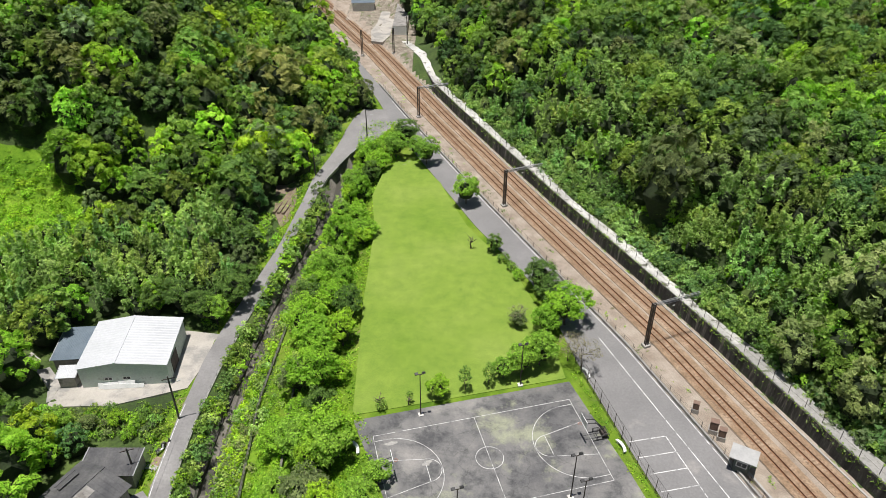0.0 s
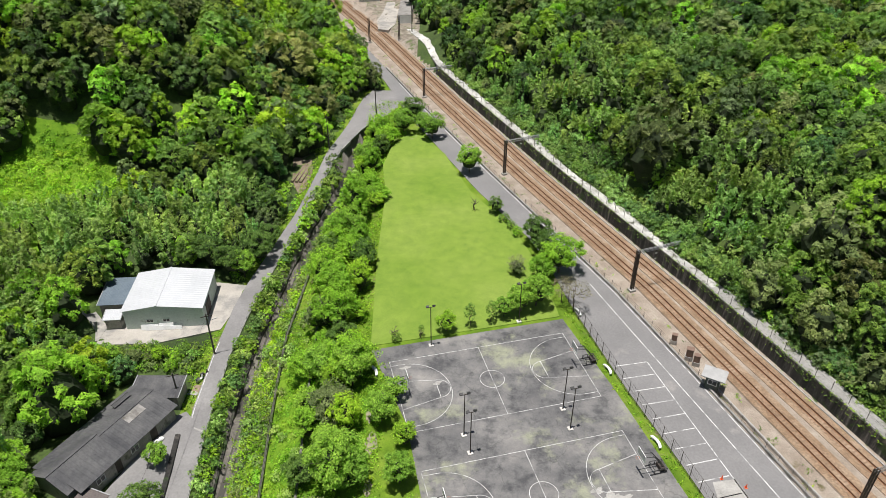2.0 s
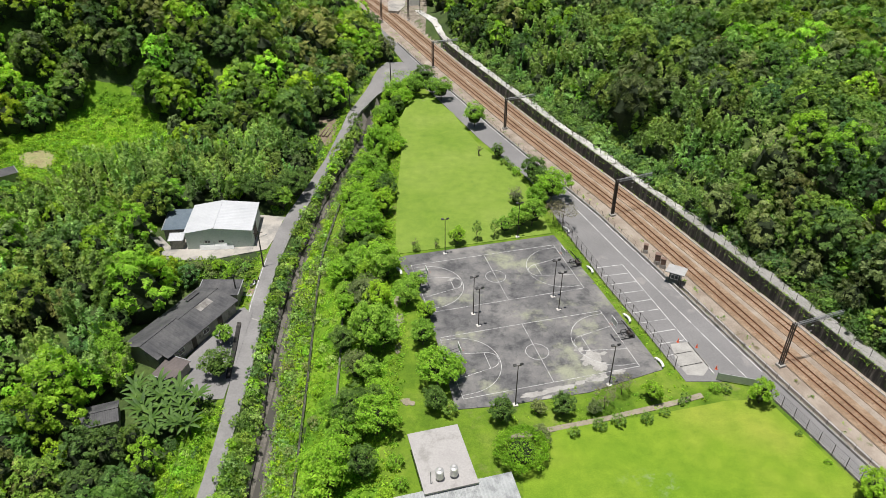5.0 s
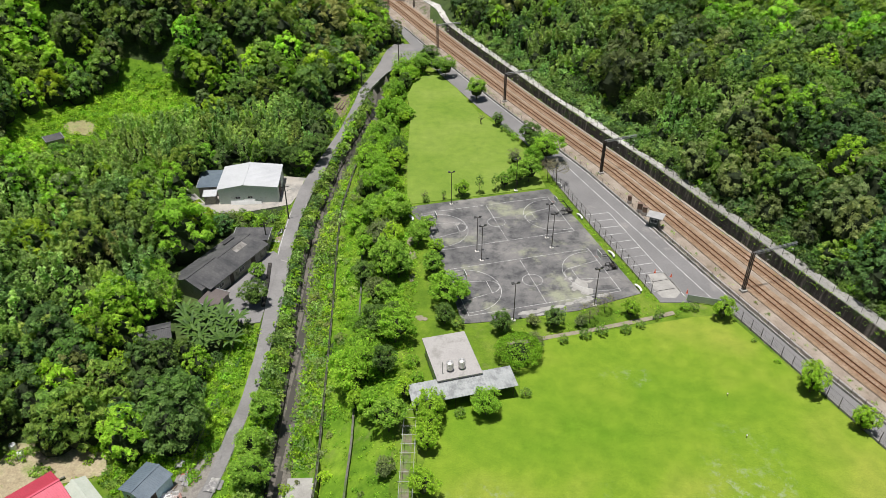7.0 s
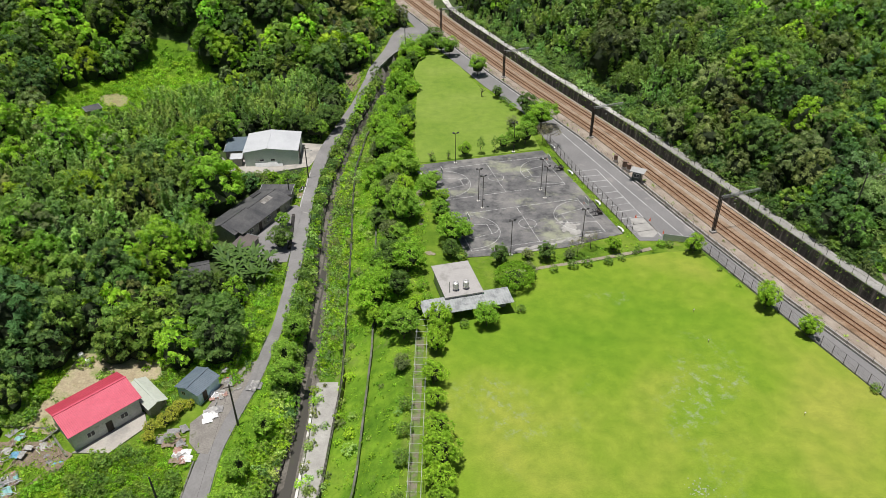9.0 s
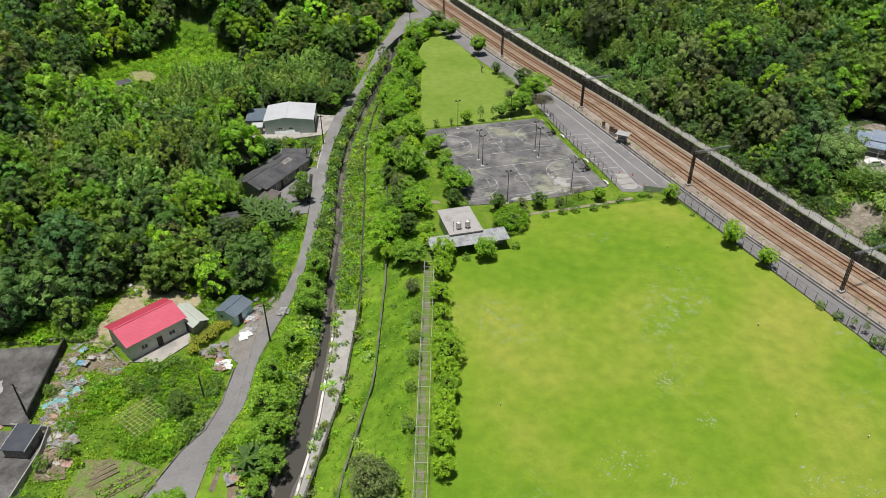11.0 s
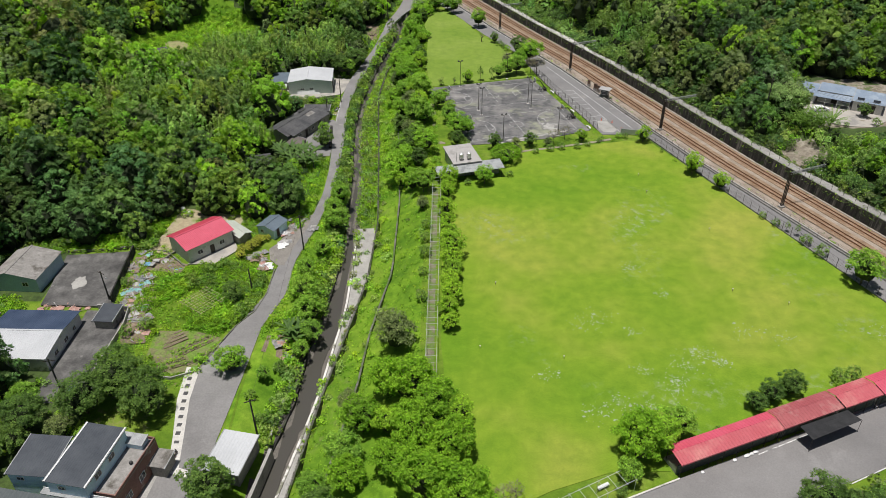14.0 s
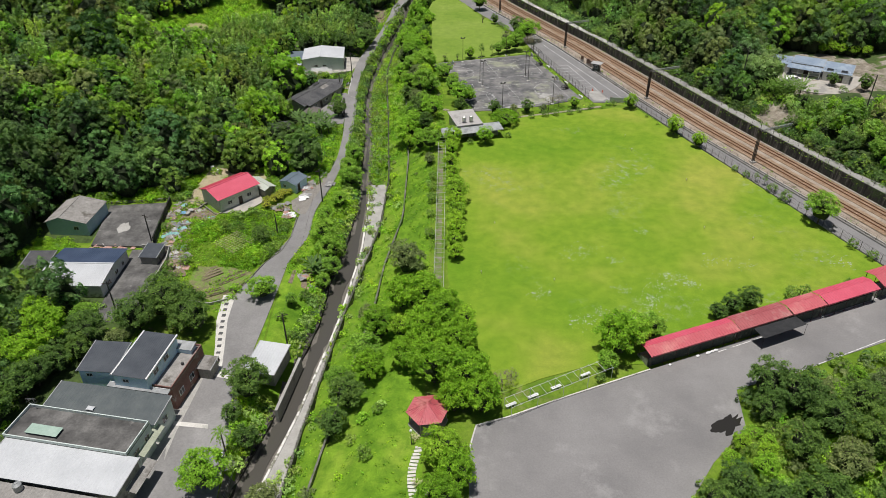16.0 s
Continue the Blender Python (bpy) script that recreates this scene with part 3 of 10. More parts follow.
# lawns
LAWN_OUT = [(-12.4, 69.2), (18.0, 76.6), (17.4, 82), (16.2, 92), (13.6, 101), (9.2, 111), (4.8, 119.5), (1.6, 130), (-0.6, 138), (-6, 148.5), (-10.4, 149.5), (-13.6, 142), (-15.0, 132), (-13.4, 118), (-13.4, 95)]
bm = bmesh.new()
prism(bm, LAWN_OUT, -0.2, 0.035)
structure("ground_lawn", bm, LAWN, "mown yellow-green triangular park lawn")
FIELD_OUT = [(-4.6, 11), (6.4, 12.5), (7.2, 22), (13, 26), (26, 28.3), (37, 31), (43.2, 31.4), (50, 14.0), (57.6, -5.4), (64, -22.2), (69.2, -36.4), (72.4, -44.4), (70, -49), (60, -53.5), (46, -58.5), (36, -63), (22, -70), (14, -70.2), (6, -73), (-1, -76.5), (-6.5, -70), (-8.3, -45), (-8.2, -20), (-7.6, 0)]
bm = bmesh.new()
prism(bm, FIELD_OUT[::-1], -0.2, 0.035)
bmesh.ops.recalc_face_normals(bm, faces=bm.faces)
structure("ground_field", bm, FIELD, "large bright green sports field with worn pale patches")
# basketball court slab
bm = bmesh.new()
prism(bm, [(-12.2, 68.2), (-6.1, 53), (-1.6, 29.4), (6, 30.3), (18, 32.8), (29.9, 37.6), (23.4, 60.5), (18.4, 75.9)], -0.25, 0.05)
structure("ground_court", bm, COURT, "cracked dark asphalt basketball courts with moss patches")


# ---- foliage ----
def sprays(rng, p, n, size, droop, narrow, corners):
    """Leaf sprays at points p with normals n: four points each (bent along the rib) or three."""
    count = len(p)
    a = np.cross(n, rng.normal(size=(count, 3)))
    a[:, 2] -= droop
    a /= np.linalg.norm(a, axis=1)[:, None]
    b = np.cross(n, a)
    s = size * (0.6 + 0.8 * rng.random(count))[:, None]
    w = s * narrow
    if corners == 3:
        return np.stack([p - a * s * 0.45 - b * w * 0.6, p - a * s * 0.3 + b * w * 0.65, p + a * s * 0.6 - n * s * 0.15], 1)
    mid = p + n * s * 0.16
    return np.stack([p - a * s * 0.5, mid - b * w * 0.5, p + a * s * 0.55 - n * s * 0.1, mid + b * w * 0.5], 1)


def crown(seed, radius, height, lobes, count, size, base=0.0, flat=0.75, droop=0.0, narrow=0.6, cone=0.0, corners=4, low=-0.2, even=0.58, plump=0.72, loose=0.0):
    """Leaf sprays in rounded clumps that are set over a dome of the given radius from base up to height."""
    rng = np.random.default_rng(seed)
    k = int(lobes * 2.1) + 4
    # clumps spread evenly over the dome, in a spiral with some disorder
    i = np.arange(k) + 0.5
    up = 1 - (1 - min(low, -0.05) * 1.6) * i / k
    around = np.pi * (1 + 5 ** 0.5) * i + rng.uniform(-0.5, 0.5, k)
    flat_r = np.sqrt(np.clip(1 - up ** 2, 0, 1))
    c = np.stack([flat_r * np.cos(around), flat_r * np.sin(around), up], 1)
    reach = rng.uniform(even, 0.86, k)
    big = rng.uniform(0.75, 1.3, k) * plump * math.sqrt(2.2 / k)
    span = height - base
    half = np.array([radius, radius, span * 0.62])
    taper = (1 - cone * np.clip(up, 0, 1) ** 1.5)[:, None]
    place = c * reach[:, None] * half * np.concatenate([taper, taper, np.ones((k, 1))], 1) + np.array([0, 0, base + span * 0.4])
    which = rng.choice(k, count, p=big ** 2 / (big ** 2).sum())
    d = rng.normal(size=(count, 3))
    d /= np.linalg.norm(d, axis=1)[:, None]
    facing = np.sum(d * c[which], 1)
    d = np.where((facing < -0.15)[:, None], d - 2 * facing[:, None] * c[which], d)
    d[:, 2] = np.where(d[:, 2] < -0.45, -d[:, 2], d[:, 2])
    r = big[which] * np.where(rng.random(count) < 0.85, rng.uniform(0.86, 1.1, count), rng.uniform(0.3, 0.86, count))
    r = r * (1 + loose * rng.normal(0, 0.3, count))
    p = place[which] + d * r[:, None] * np.array([radius, radius, min(radius, span * 0.62) * (1 - 0.3 * loose)])
    n = 0.95 * d + 0.3 * rng.normal(size=(count, 3))
    n[:, 2] += 0.35 + 0.6 * loose
    n /= np.linalg.norm(n, axis=1)[:, None]
    return sprays(rng, p, n, size, droop, narrow, corners)


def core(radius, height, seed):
    """An added closed uneven dome under the outer sprays; it blocks light to give the crown's inner shade."""
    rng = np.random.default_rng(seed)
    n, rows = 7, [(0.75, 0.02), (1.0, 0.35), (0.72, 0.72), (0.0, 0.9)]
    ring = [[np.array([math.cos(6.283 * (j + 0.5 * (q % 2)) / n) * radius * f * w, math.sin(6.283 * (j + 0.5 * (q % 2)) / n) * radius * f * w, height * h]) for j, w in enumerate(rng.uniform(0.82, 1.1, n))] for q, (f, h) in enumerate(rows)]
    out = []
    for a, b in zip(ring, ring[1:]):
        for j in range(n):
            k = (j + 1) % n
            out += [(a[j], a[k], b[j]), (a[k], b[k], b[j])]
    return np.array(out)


def leaf_mesh(name, quads, materials, index=None, tint=None):
    me = bpy.data.meshes.new(name)
    q, k = quads.shape[:2]
    me.vertices.add(q * k)
    me.vertices.foreach_set("co", np.ascontiguousarray(quads, dtype=np.float32).ravel())
    me.loops.add(q * k)
    me.loops.foreach_set("vertex_index", np.arange(q * k, dtype=np.int32))
    me.polygons.add(q)
    me.polygons.foreach_set("loop_start", np.arange(0, q * k, k, dtype=np.int32))
    for m in materials:
        me.materials.append(m)
    if index is not None:
        me.polygons.foreach_set("material_index", np.ascontiguousarray(index, dtype=np.int32))
    if tint is not None:
        me.attributes.new("tint", "FLOAT_VECTOR", "FACE").data.foreach_set("vector", np.ascontiguousarray(tint, dtype=np.float32).ravel())
    me.update(calc_edges=True)
    return me


def limb_bm(seed, height, radius, thick, forks=6):
    """A tapered trunk that forks into limbs, each with a twig."""
    rng = random.Random(seed)
    bm = bmesh.new()
    p, top = Vector((0, 0, -0.3)), height * 0.62
    r = thick
    n = 4
    for k in range(n):
        q = Vector((rng.uniform(-0.12, 0.12) * (k + 1), rng.uniform(-0.12, 0.12) * (k + 1), top * (k + 1) / n))
        bar(bm, p, q, r, 6, r * 0.8)
        p, r = q, r * 0.8
    for k in range(forks):
        a = 2 * math.pi * (k + rng.random() * 0.6) / forks
        z = top * rng.uniform(0.5, 1.0)
        reach = radius * rng.uniform(0.5, 0.85)
        e = Vector((math.cos(a) * reach, math.sin(a) * reach, min(height * 0.9, z + height * rng.uniform(0.15, 0.3))))
        m = Vector((math.cos(a) * reach * 0.45, math.sin(a) * reach * 0.45, (z + e.z) / 2 - 0.1))
        bar(bm, (0, 0, z), m, thick * 0.45, 4, thick * 0.3)
        bar(bm, m, e, thick * 0.3, 4, thick * 0.1)
        w = m.lerp(e, 0.5) + Vector((rng.uniform(-0.5, 0.5), rng.uniform(-0.5, 0.5), radius * 0.3))
        bar(bm, m.lerp(e, 0.3), w, thick * 0.16, 3, thick * 0.06)
    return bm


# ---- woods on both hillsides ----
def inside(x, y, shape):
    """Which points lie in a convex or concave outline."""
    hit = np.zeros(x.shape, bool)
    n = len(shape)
    for k in range(n):
        (x0, y0), (x1, y1) = shape[k], shape[(k + 1) % n]
        cross = ((y0 > y) != (y1 > y)) & (x < (x1 - x0) * (y - y0) / ((y1 - y0) or 1e-9) + x0)
        hit ^= cross
    return hit


def scatter(rng, x0, x1, y0, y1, gap, jitter=0.42):
    xs, ys = np.meshgrid(np.arange(x0, x1, gap), np.arange(y0, y1, gap * 0.9))
    xs[1::2] += gap / 2
    xs = xs + rng.uniform(-jitter, jitter, xs.shape) * gap
    ys = ys + rng.uniform(-jitter, jitter, ys.shape) * gap
    return xs.ravel(), ys.ravel()


def plant(name, label, category, seed, xs, ys, templates, pick, size, materials, species, hue=0.12, cores=None):
    """One mesh of many plants. templates: leaf arrays; pick, size, species: one value a plant; cores: inner domes for the first templates."""
    rng = np.random.default_rng(seed)
    zs = ground_z(xs, ys) - 0.1
    out, mats, tints = [], [], []
    for i in range(len(xs)):
        q = templates[pick[i]]
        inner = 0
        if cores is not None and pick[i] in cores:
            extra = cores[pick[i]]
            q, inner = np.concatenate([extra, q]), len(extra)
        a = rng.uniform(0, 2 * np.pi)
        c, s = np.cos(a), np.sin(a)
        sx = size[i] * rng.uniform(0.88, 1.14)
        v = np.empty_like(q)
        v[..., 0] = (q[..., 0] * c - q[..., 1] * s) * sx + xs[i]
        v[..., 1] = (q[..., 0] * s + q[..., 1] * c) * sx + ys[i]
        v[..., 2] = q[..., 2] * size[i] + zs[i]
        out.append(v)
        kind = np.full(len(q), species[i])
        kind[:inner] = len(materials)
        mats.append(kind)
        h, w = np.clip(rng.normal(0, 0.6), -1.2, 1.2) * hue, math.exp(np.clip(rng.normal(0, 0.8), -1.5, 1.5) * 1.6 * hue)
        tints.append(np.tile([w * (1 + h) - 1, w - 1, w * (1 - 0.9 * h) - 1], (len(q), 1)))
    ob = new(name, leaf_mesh(name, np.concatenate(out), [*materials, CROWN_SHADE], np.concatenate(mats), np.concatenate(tints)))
    return tagged(ob, label, category, kind="stuff")


def bamboo_clump(seed, culms, count, size):
    """A stand of culms, each a narrow feathery plume that nods at its tip."""
    rng = np.random.default_rng(seed)
    which = rng.integers(0, culms, count)
    turn, lean, tall = 2.4 * np.arange(culms) + rng.uniform(0, 0.6, culms), rng.uniform(0.2, 1.1, culms), rng.uniform(5.6, 9.6, culms)
    foot = 2.5 * np.sqrt((np.arange(culms) + 0.4) / culms)
    s = 0.42 + 0.6 * rng.random(count) ** 0.8
    out = np.stack([np.cos(turn[which]), np.sin(turn[which]), np.zeros(count)], 1)
    p = out * (foot[which] + lean[which] * s ** 5)[:, None]
    p[:, 2] = tall[which] * (s - 0.07 * s ** 6)
    away = rng.normal(size=(count, 3))
    away[:, 2] *= 0.4
    away /= np.linalg.norm(away, axis=1)[:, None]
    p += away * (0.8 * np.clip(1.05 - s, 0.05, 1) ** 0.5)[:, None]
    n = 0.6 * away + 0.2 * rng.normal(size=(count, 3))
    n[:, 2] += 0.85
    n /= np.linalg.norm(n, axis=1)[:, None]
    return sprays(rng, p, n, size, 0.35, 0.5, 3)


BROAD = [crown(k, 3.2, 8.2, 10 + k % 6, 390, 0.78, 0.2, 0.8, narrow=0.8, corners=3, low=-0.25) for k in range(10)]
BAMBOO = [bamboo_clump(40 + k, 7, 560, 0.72) for k in range(6)]
BROAD_NEAR = [crown(k, 3.2, 8.2, 15 + k % 6, 670, 0.58, 0.2, 0.8, narrow=0.8, corners=3, low=-0.25) for k in range(10)]
BROAD_FAR = [crown(k, 3.2, 8.2, 9 + k % 6, 310, 0.86, 0.2, 0.8, narrow=0.8, corners=3, low=-0.15) for k in range(10)]
BAMBOO_FAR = [bamboo_clump(40 + k, 6, 340, 0.9) for k in range(6)]
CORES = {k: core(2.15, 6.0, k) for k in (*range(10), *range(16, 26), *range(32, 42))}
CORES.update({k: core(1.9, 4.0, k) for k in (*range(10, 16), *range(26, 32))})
VIEW_X = lambda y: 0.63 * (0.84 * np.clip(y + 151, 40, 275) + 42) + 8
SHRUB = [np.concatenate([core(0.78, 1.2, k)[28:], crown(60 + k, 1.1, 1.7, 7, 86, 0.39, -0.3, 0.85, narrow=0.72, corners=3, even=0.66)]) for k in range(8)]
GREENS = [LEAF_DEEP, LEAF_MID, LEAF_FRESH, LEAF_LIME, LEAF_OLIVE, LEAF_BAMBOO, LEAF_PALE, LEAF_RICH]


def coarse_field(xs, ys, scale, shift):
    return np.array([noise.noise((x * scale, y * scale, shift)) for x, y in zip(xs, ys)])


# what stays open on the west side: house plots, yards, the clearing, the terraced garden and the village
WEST_OPEN = [
    [(-67, 72), (-38, 70), (-38, 96), (-46, 97), (-64, 97), (-66, 84)],
    [(-60, 48), (-49, 39.5), (-37, 39.5), (-37, 71), (-48, 71), (-57, 64)],
    [(-35.5, 125), (-30, 122), (-28, 143), (-34, 144), (-37.5, 139)],
    [(-114, 98), (-108, 86), (-99, 84), (-90, 92), (-86, 106), (-84, 113), (-72, 117), (-68, 122), (-76, 130), (-84, 136), (-92, 137), (-101, 126), (-110, 116)],
    [(-53, 40.5), (-40.5, 40.5), (-39.5, 29.5), (-46, 29.5), (-50, 32), (-51, 29.6), (-58.6, 29.6), (-59.4, 38)],
    [(-99, -30), (-99, -8), (-90, -4), (-72, -3), (-68, 8), (-60, 10), (-51, 9), (-45, 8), (-42, 14), (-41, 30), (-30, 30), (-30, -130), (-79, -130), (-79, -46), (-96, -44)],
]


EAST_YARD = [(82, 31), (84, 20), (99, 15.5), (117, 17), (123, 40), (121, 56), (111, 62), (93, 63), (84.5, 57), (80.5, 47), (80, 38)]
PALM_GROVE = [(66, 25), (72, 29), (82, 31.5), (86, 27), (82, 20.5), (78.6, 12), (70, 11.5)]


def west_woods():
    rng = np.random.default_rng(11)
    xs, ys = scatter(rng, -185, -14, -120, 290, 4.5)
    keep = (xs < ROAD_L(ys) - np.where(ys > 95, 2.6, 3.2)) | (ys > 179) & (xs < MAST_X(ys) - 5.6)
    keep &= ~((ys > 170) & (xs > MAST_X(ys) - np.interp(ys, [170, 190, 225], [11.5, 10.5, 8.5]))) & ~((xs > -24) & (ys < 178)) & ((ys < 215) | (rng.random(len(xs)) < 0.85))
    for shape in WEST_OPEN:
        keep &= ~inside(xs, ys, shape)
    keep &= (ys > -60) | (xs < -80)
    keep &= xs > -8 - VIEW_X(ys)
    xs, ys = xs[keep], ys[keep]
    f, g = coarse_field(xs, ys, 0.028, 3), rng.random(len(xs))
    bamboo = inside(xs, ys, [(-88, 108), (-66, 118), (-46, 132), (-40, 118), (-37, 101), (-46, 98), (-64, 98), (-72, 84), (-90, 88)]) & (g < 0.93) | (np.hypot((xs + 84) / 20, (ys - 60) / 26) < 1) & (g < 0.55) | (np.hypot((xs + 68) / 15, (ys - 36) / 15) < 1) & (g < 0.5) | (f > 0.33) & (g < 0.6)
    size = np.where(bamboo, rng.uniform(0.75, 1.02, len(xs)), rng.uniform(0.6, 1.3, len(xs))) * np.where((ys > 96) & (ys < 128) & (xs > -86) & ~bamboo, 0.75, 1.0)
    size = size * np.where((xs > ROAD_L(ys) - 6), 0.75, 1.0) * np.where(bamboo, 1.0, (1 + 0.45 * coarse_field(xs, ys, 0.07, 5)) * np.where(rng.random(len(xs)) < 0.06, 1.45, 1.0))
    size = size * np.where(bamboo, 1.1, 1.16)
    pick = np.where(bamboo, rng.integers(10, 16, len(xs)), rng.integers(0, 10, len(xs)))
    pick = pick + np.where(ys > 112, 16, np.where(((ys < 32) | (xs > -72) | (size > 1.08)) & ~bamboo, 32, 0))
    near_mix, far_mix = rng.choice([0, 0, 0, 1, 1, 4, 1, 0, 4, 2], len(xs)), rng.choice([0, 1, 1, 1, 2, 2, 4, 2, 1, 3], len(xs))
    # west of the village only deep green: taller trees' shadow as leaf colour
    sp = np.where(bamboo, 5, np.where((ys < 12) & (xs < -74), 0, 1) * np.where(((ys < 30) & (xs < -70)) ^ (coarse_field(xs, ys, 0.05, 15) > 0.12), near_mix, far_mix))
    plant("woods_west", "dense mixed green broadleaf and bamboo woods on the hillside", "woods", 12, xs, ys, BROAD + BAMBOO + BROAD_FAR + BAMBOO_FAR + BROAD_NEAR, pick, size, GREENS, sp, 0.15, CORES)


def east_woods():
    rng = np.random.default_rng(21)
    xs, ys = scatter(rng, -30, 185, -60, 290, 4.5)
    e = xs - (EAST_X(ys) + 14.9)
    keep = (e > np.where(ys < 88, -0.3, 1.0)) & ((ys < 215) | (rng.random(len(xs)) < 0.85)) & (xs < VIEW_X(ys)) & ~((ys > 196) & (e < 1 + 0.2 * (ys - 196)))
    keep &= ~inside(xs, ys, EAST_YARD)
    keep &= ~inside(xs, ys, PALM_GROVE)
    keep &= (ys > -60)
    xs, ys = xs[keep], ys[keep]
    e = xs - (EAST_X(ys) + 14.9)
    f, g = coarse_field(xs, ys, 0.03, 9), rng.random(len(xs))
    bamboo = (e < 17) & (ys > 80) & (ys < 172) & (g < 0.9) | (f > 0.22) & (g < 0.6) | (np.hypot((xs - 95) / 22, (ys - 8) / 14) < 1) & (g < 0.8)
    size = np.where(bamboo, rng.uniform(0.7, 1.0, len(xs)), rng.uniform(0.65, 1.3, len(xs))) * np.where(e < 3.5, np.where(ys < 88, 0.82, 0.65), np.where(e < 6, 0.9, 1.0)) * np.where(ys < 18, 0.85, 1.0) * np.where((xs > 82) & (ys > 9) & (ys < 30), 0.46, 1.0)
    size = size * np.where(bamboo, 1.0, (1 + 0.45 * coarse_field(xs, ys, 0.07, 6)) * np.where(rng.random(len(xs)) < 0.05, 1.4, 1.0))
    size = size * np.where(bamboo, 1.1, 1.16)
    pick = np.where(bamboo, rng.integers(10, 16, len(xs)), rng.integers(0, 10, len(xs)))
    pick = pick + np.where(ys > 108, 16, np.where((size > 0.95) & ~bamboo & (xs < MAST_X(ys) + 62), 32, 0))
    near_mix, far_mix = rng.choice([0, 0, 0, 1, 1, 4, 1, 2, 4, 1], len(xs)), rng.choice([0, 0, 1, 1, 2, 2, 4, 1, 4, 1], len(xs))
    sp = np.where(bamboo, 5, np.where((ys < 70) ^ (coarse_field(xs, ys, 0.05, 25) > 0.14), near_mix, far_mix))
    pale = np.hypot(xs - 77.5, ys - 38.5) < 6.5
    sp = np.where(pale, 6, sp)
    plant("woods_east", "dense green broadleaf and bamboo woods above the railway wall", "woods", 22, xs, ys, BROAD + BAMBOO + BROAD_FAR + BAMBOO_FAR + BROAD_NEAR, pick, size, GREENS, sp, 0.15, CORES)


def wall_edge_shrubs():
    """The closed edge of the woods right behind the path on the railway wall."""
    rng = np.random.default_rng(141)
    xs, ys = scatter(rng, -20, 130, -60, 196, 1.45)
    e = xs - (EAST_X(ys) + 14.9)
    keep = (e > -0.9) & (e < 3.8) & ~inside(xs, ys, [(68, 21.5), (77.5, 20), (76.5, 12.5), (72, 12.5)])
    xs, ys = xs[keep], ys[keep]
    size = rng.uniform(0.8, 1.6, len(xs))
    sp = np.where(ys < 84, rng.choice([0, 0, 1, 4, 1], len(xs)), rng.choice([5, 5, 1, 0, 5], len(xs)))
    plant("shrubs_wall_edge", "dense dark shrubs at the wood's edge above the railway wall", "shrubs", 142, xs, ys, SHRUB, rng.integers(0, 8, len(xs)), size, GREENS, sp)


def bank_shrubs():
    """Hedge and tall weeds on both banks of the stream and along the lanes."""
    rng = np.random.default_rng(31)
    xs, ys = scatter(rng, -62, -8, -118, 172, 1.2)
    rr, bx, bw, wl, wh = ROAD_R(ys), BED_X(ys), BED_W(ys), WALL_LOW(ys), WALL_HIGH(ys)
    left = (xs > rr + 0.7) & (xs < bx - bw - 0.5)
    open_left = (ys < -30) & (ys > -56) & (xs < bx - bw - 3.2) | (ys < -56) & (ys > -68) | (ys > -28) & (ys < 16) & (xs < bx - bw - 3.4) & (rng.random(len(xs)) < 0.86)
    right = (xs > bx + bw + 0.6) & (xs < wl - 0.5) & (ys > 14) & (rng.random(len(xs)) < np.where(ys < 70, 0.3, 0.85))
    right |= (xs > bx + bw + 0.3) & (xs < wl) & (ys <= 14) & (rng.random(len(xs)) < np.where((xs < bx + bw + 2.0) & (ys > -60), 0.45, 0.08))
    mid = (xs > wl + 0.5) & (xs < wh - 0.3) & (ys > 12) & (rng.random(len(xs)) < 0.16)
    mid |= (xs > wl + 0.5) & (xs < wh + 8) & (ys <= 12) & (xs < -11) & (rng.random(len(xs)) < 0.05)
    mid |= (xs > wl + 0.3) & (xs < wl + 1.6) & (ys <= 12) & (rng.random(len(xs)) < 0.22)
    keep = ((left & ~open_left) | right | mid) & (ys < 168) & ~((ys > 152) & (xs > -21.5))
    xs, ys = xs[keep], ys[keep]
    size = rng.uniform(0.5, 1.25, len(xs)) * np.where(xs < BED_X(ys), 1.1, np.where(ys > 14, 0.85, 0.8)) * np.where(ys > 112, 1.5, 1.0)
    sp = np.where(xs < BED_X(ys), np.where(xs < BED_X(ys) - 4.0, rng.choice([2, 3, 2, 5, 1], len(xs)), rng.choice([1, 1, 0, 2, 5], len(xs))), rng.choice([5, 3, 4, 5, 2], len(xs)))
    plant("shrubs_stream_bank", "overgrown green shrubs and weeds along the stream banks", "shrubs", 32, xs, ys, SHRUB, rng.integers(0, 8, len(xs)), size, GREENS, sp)


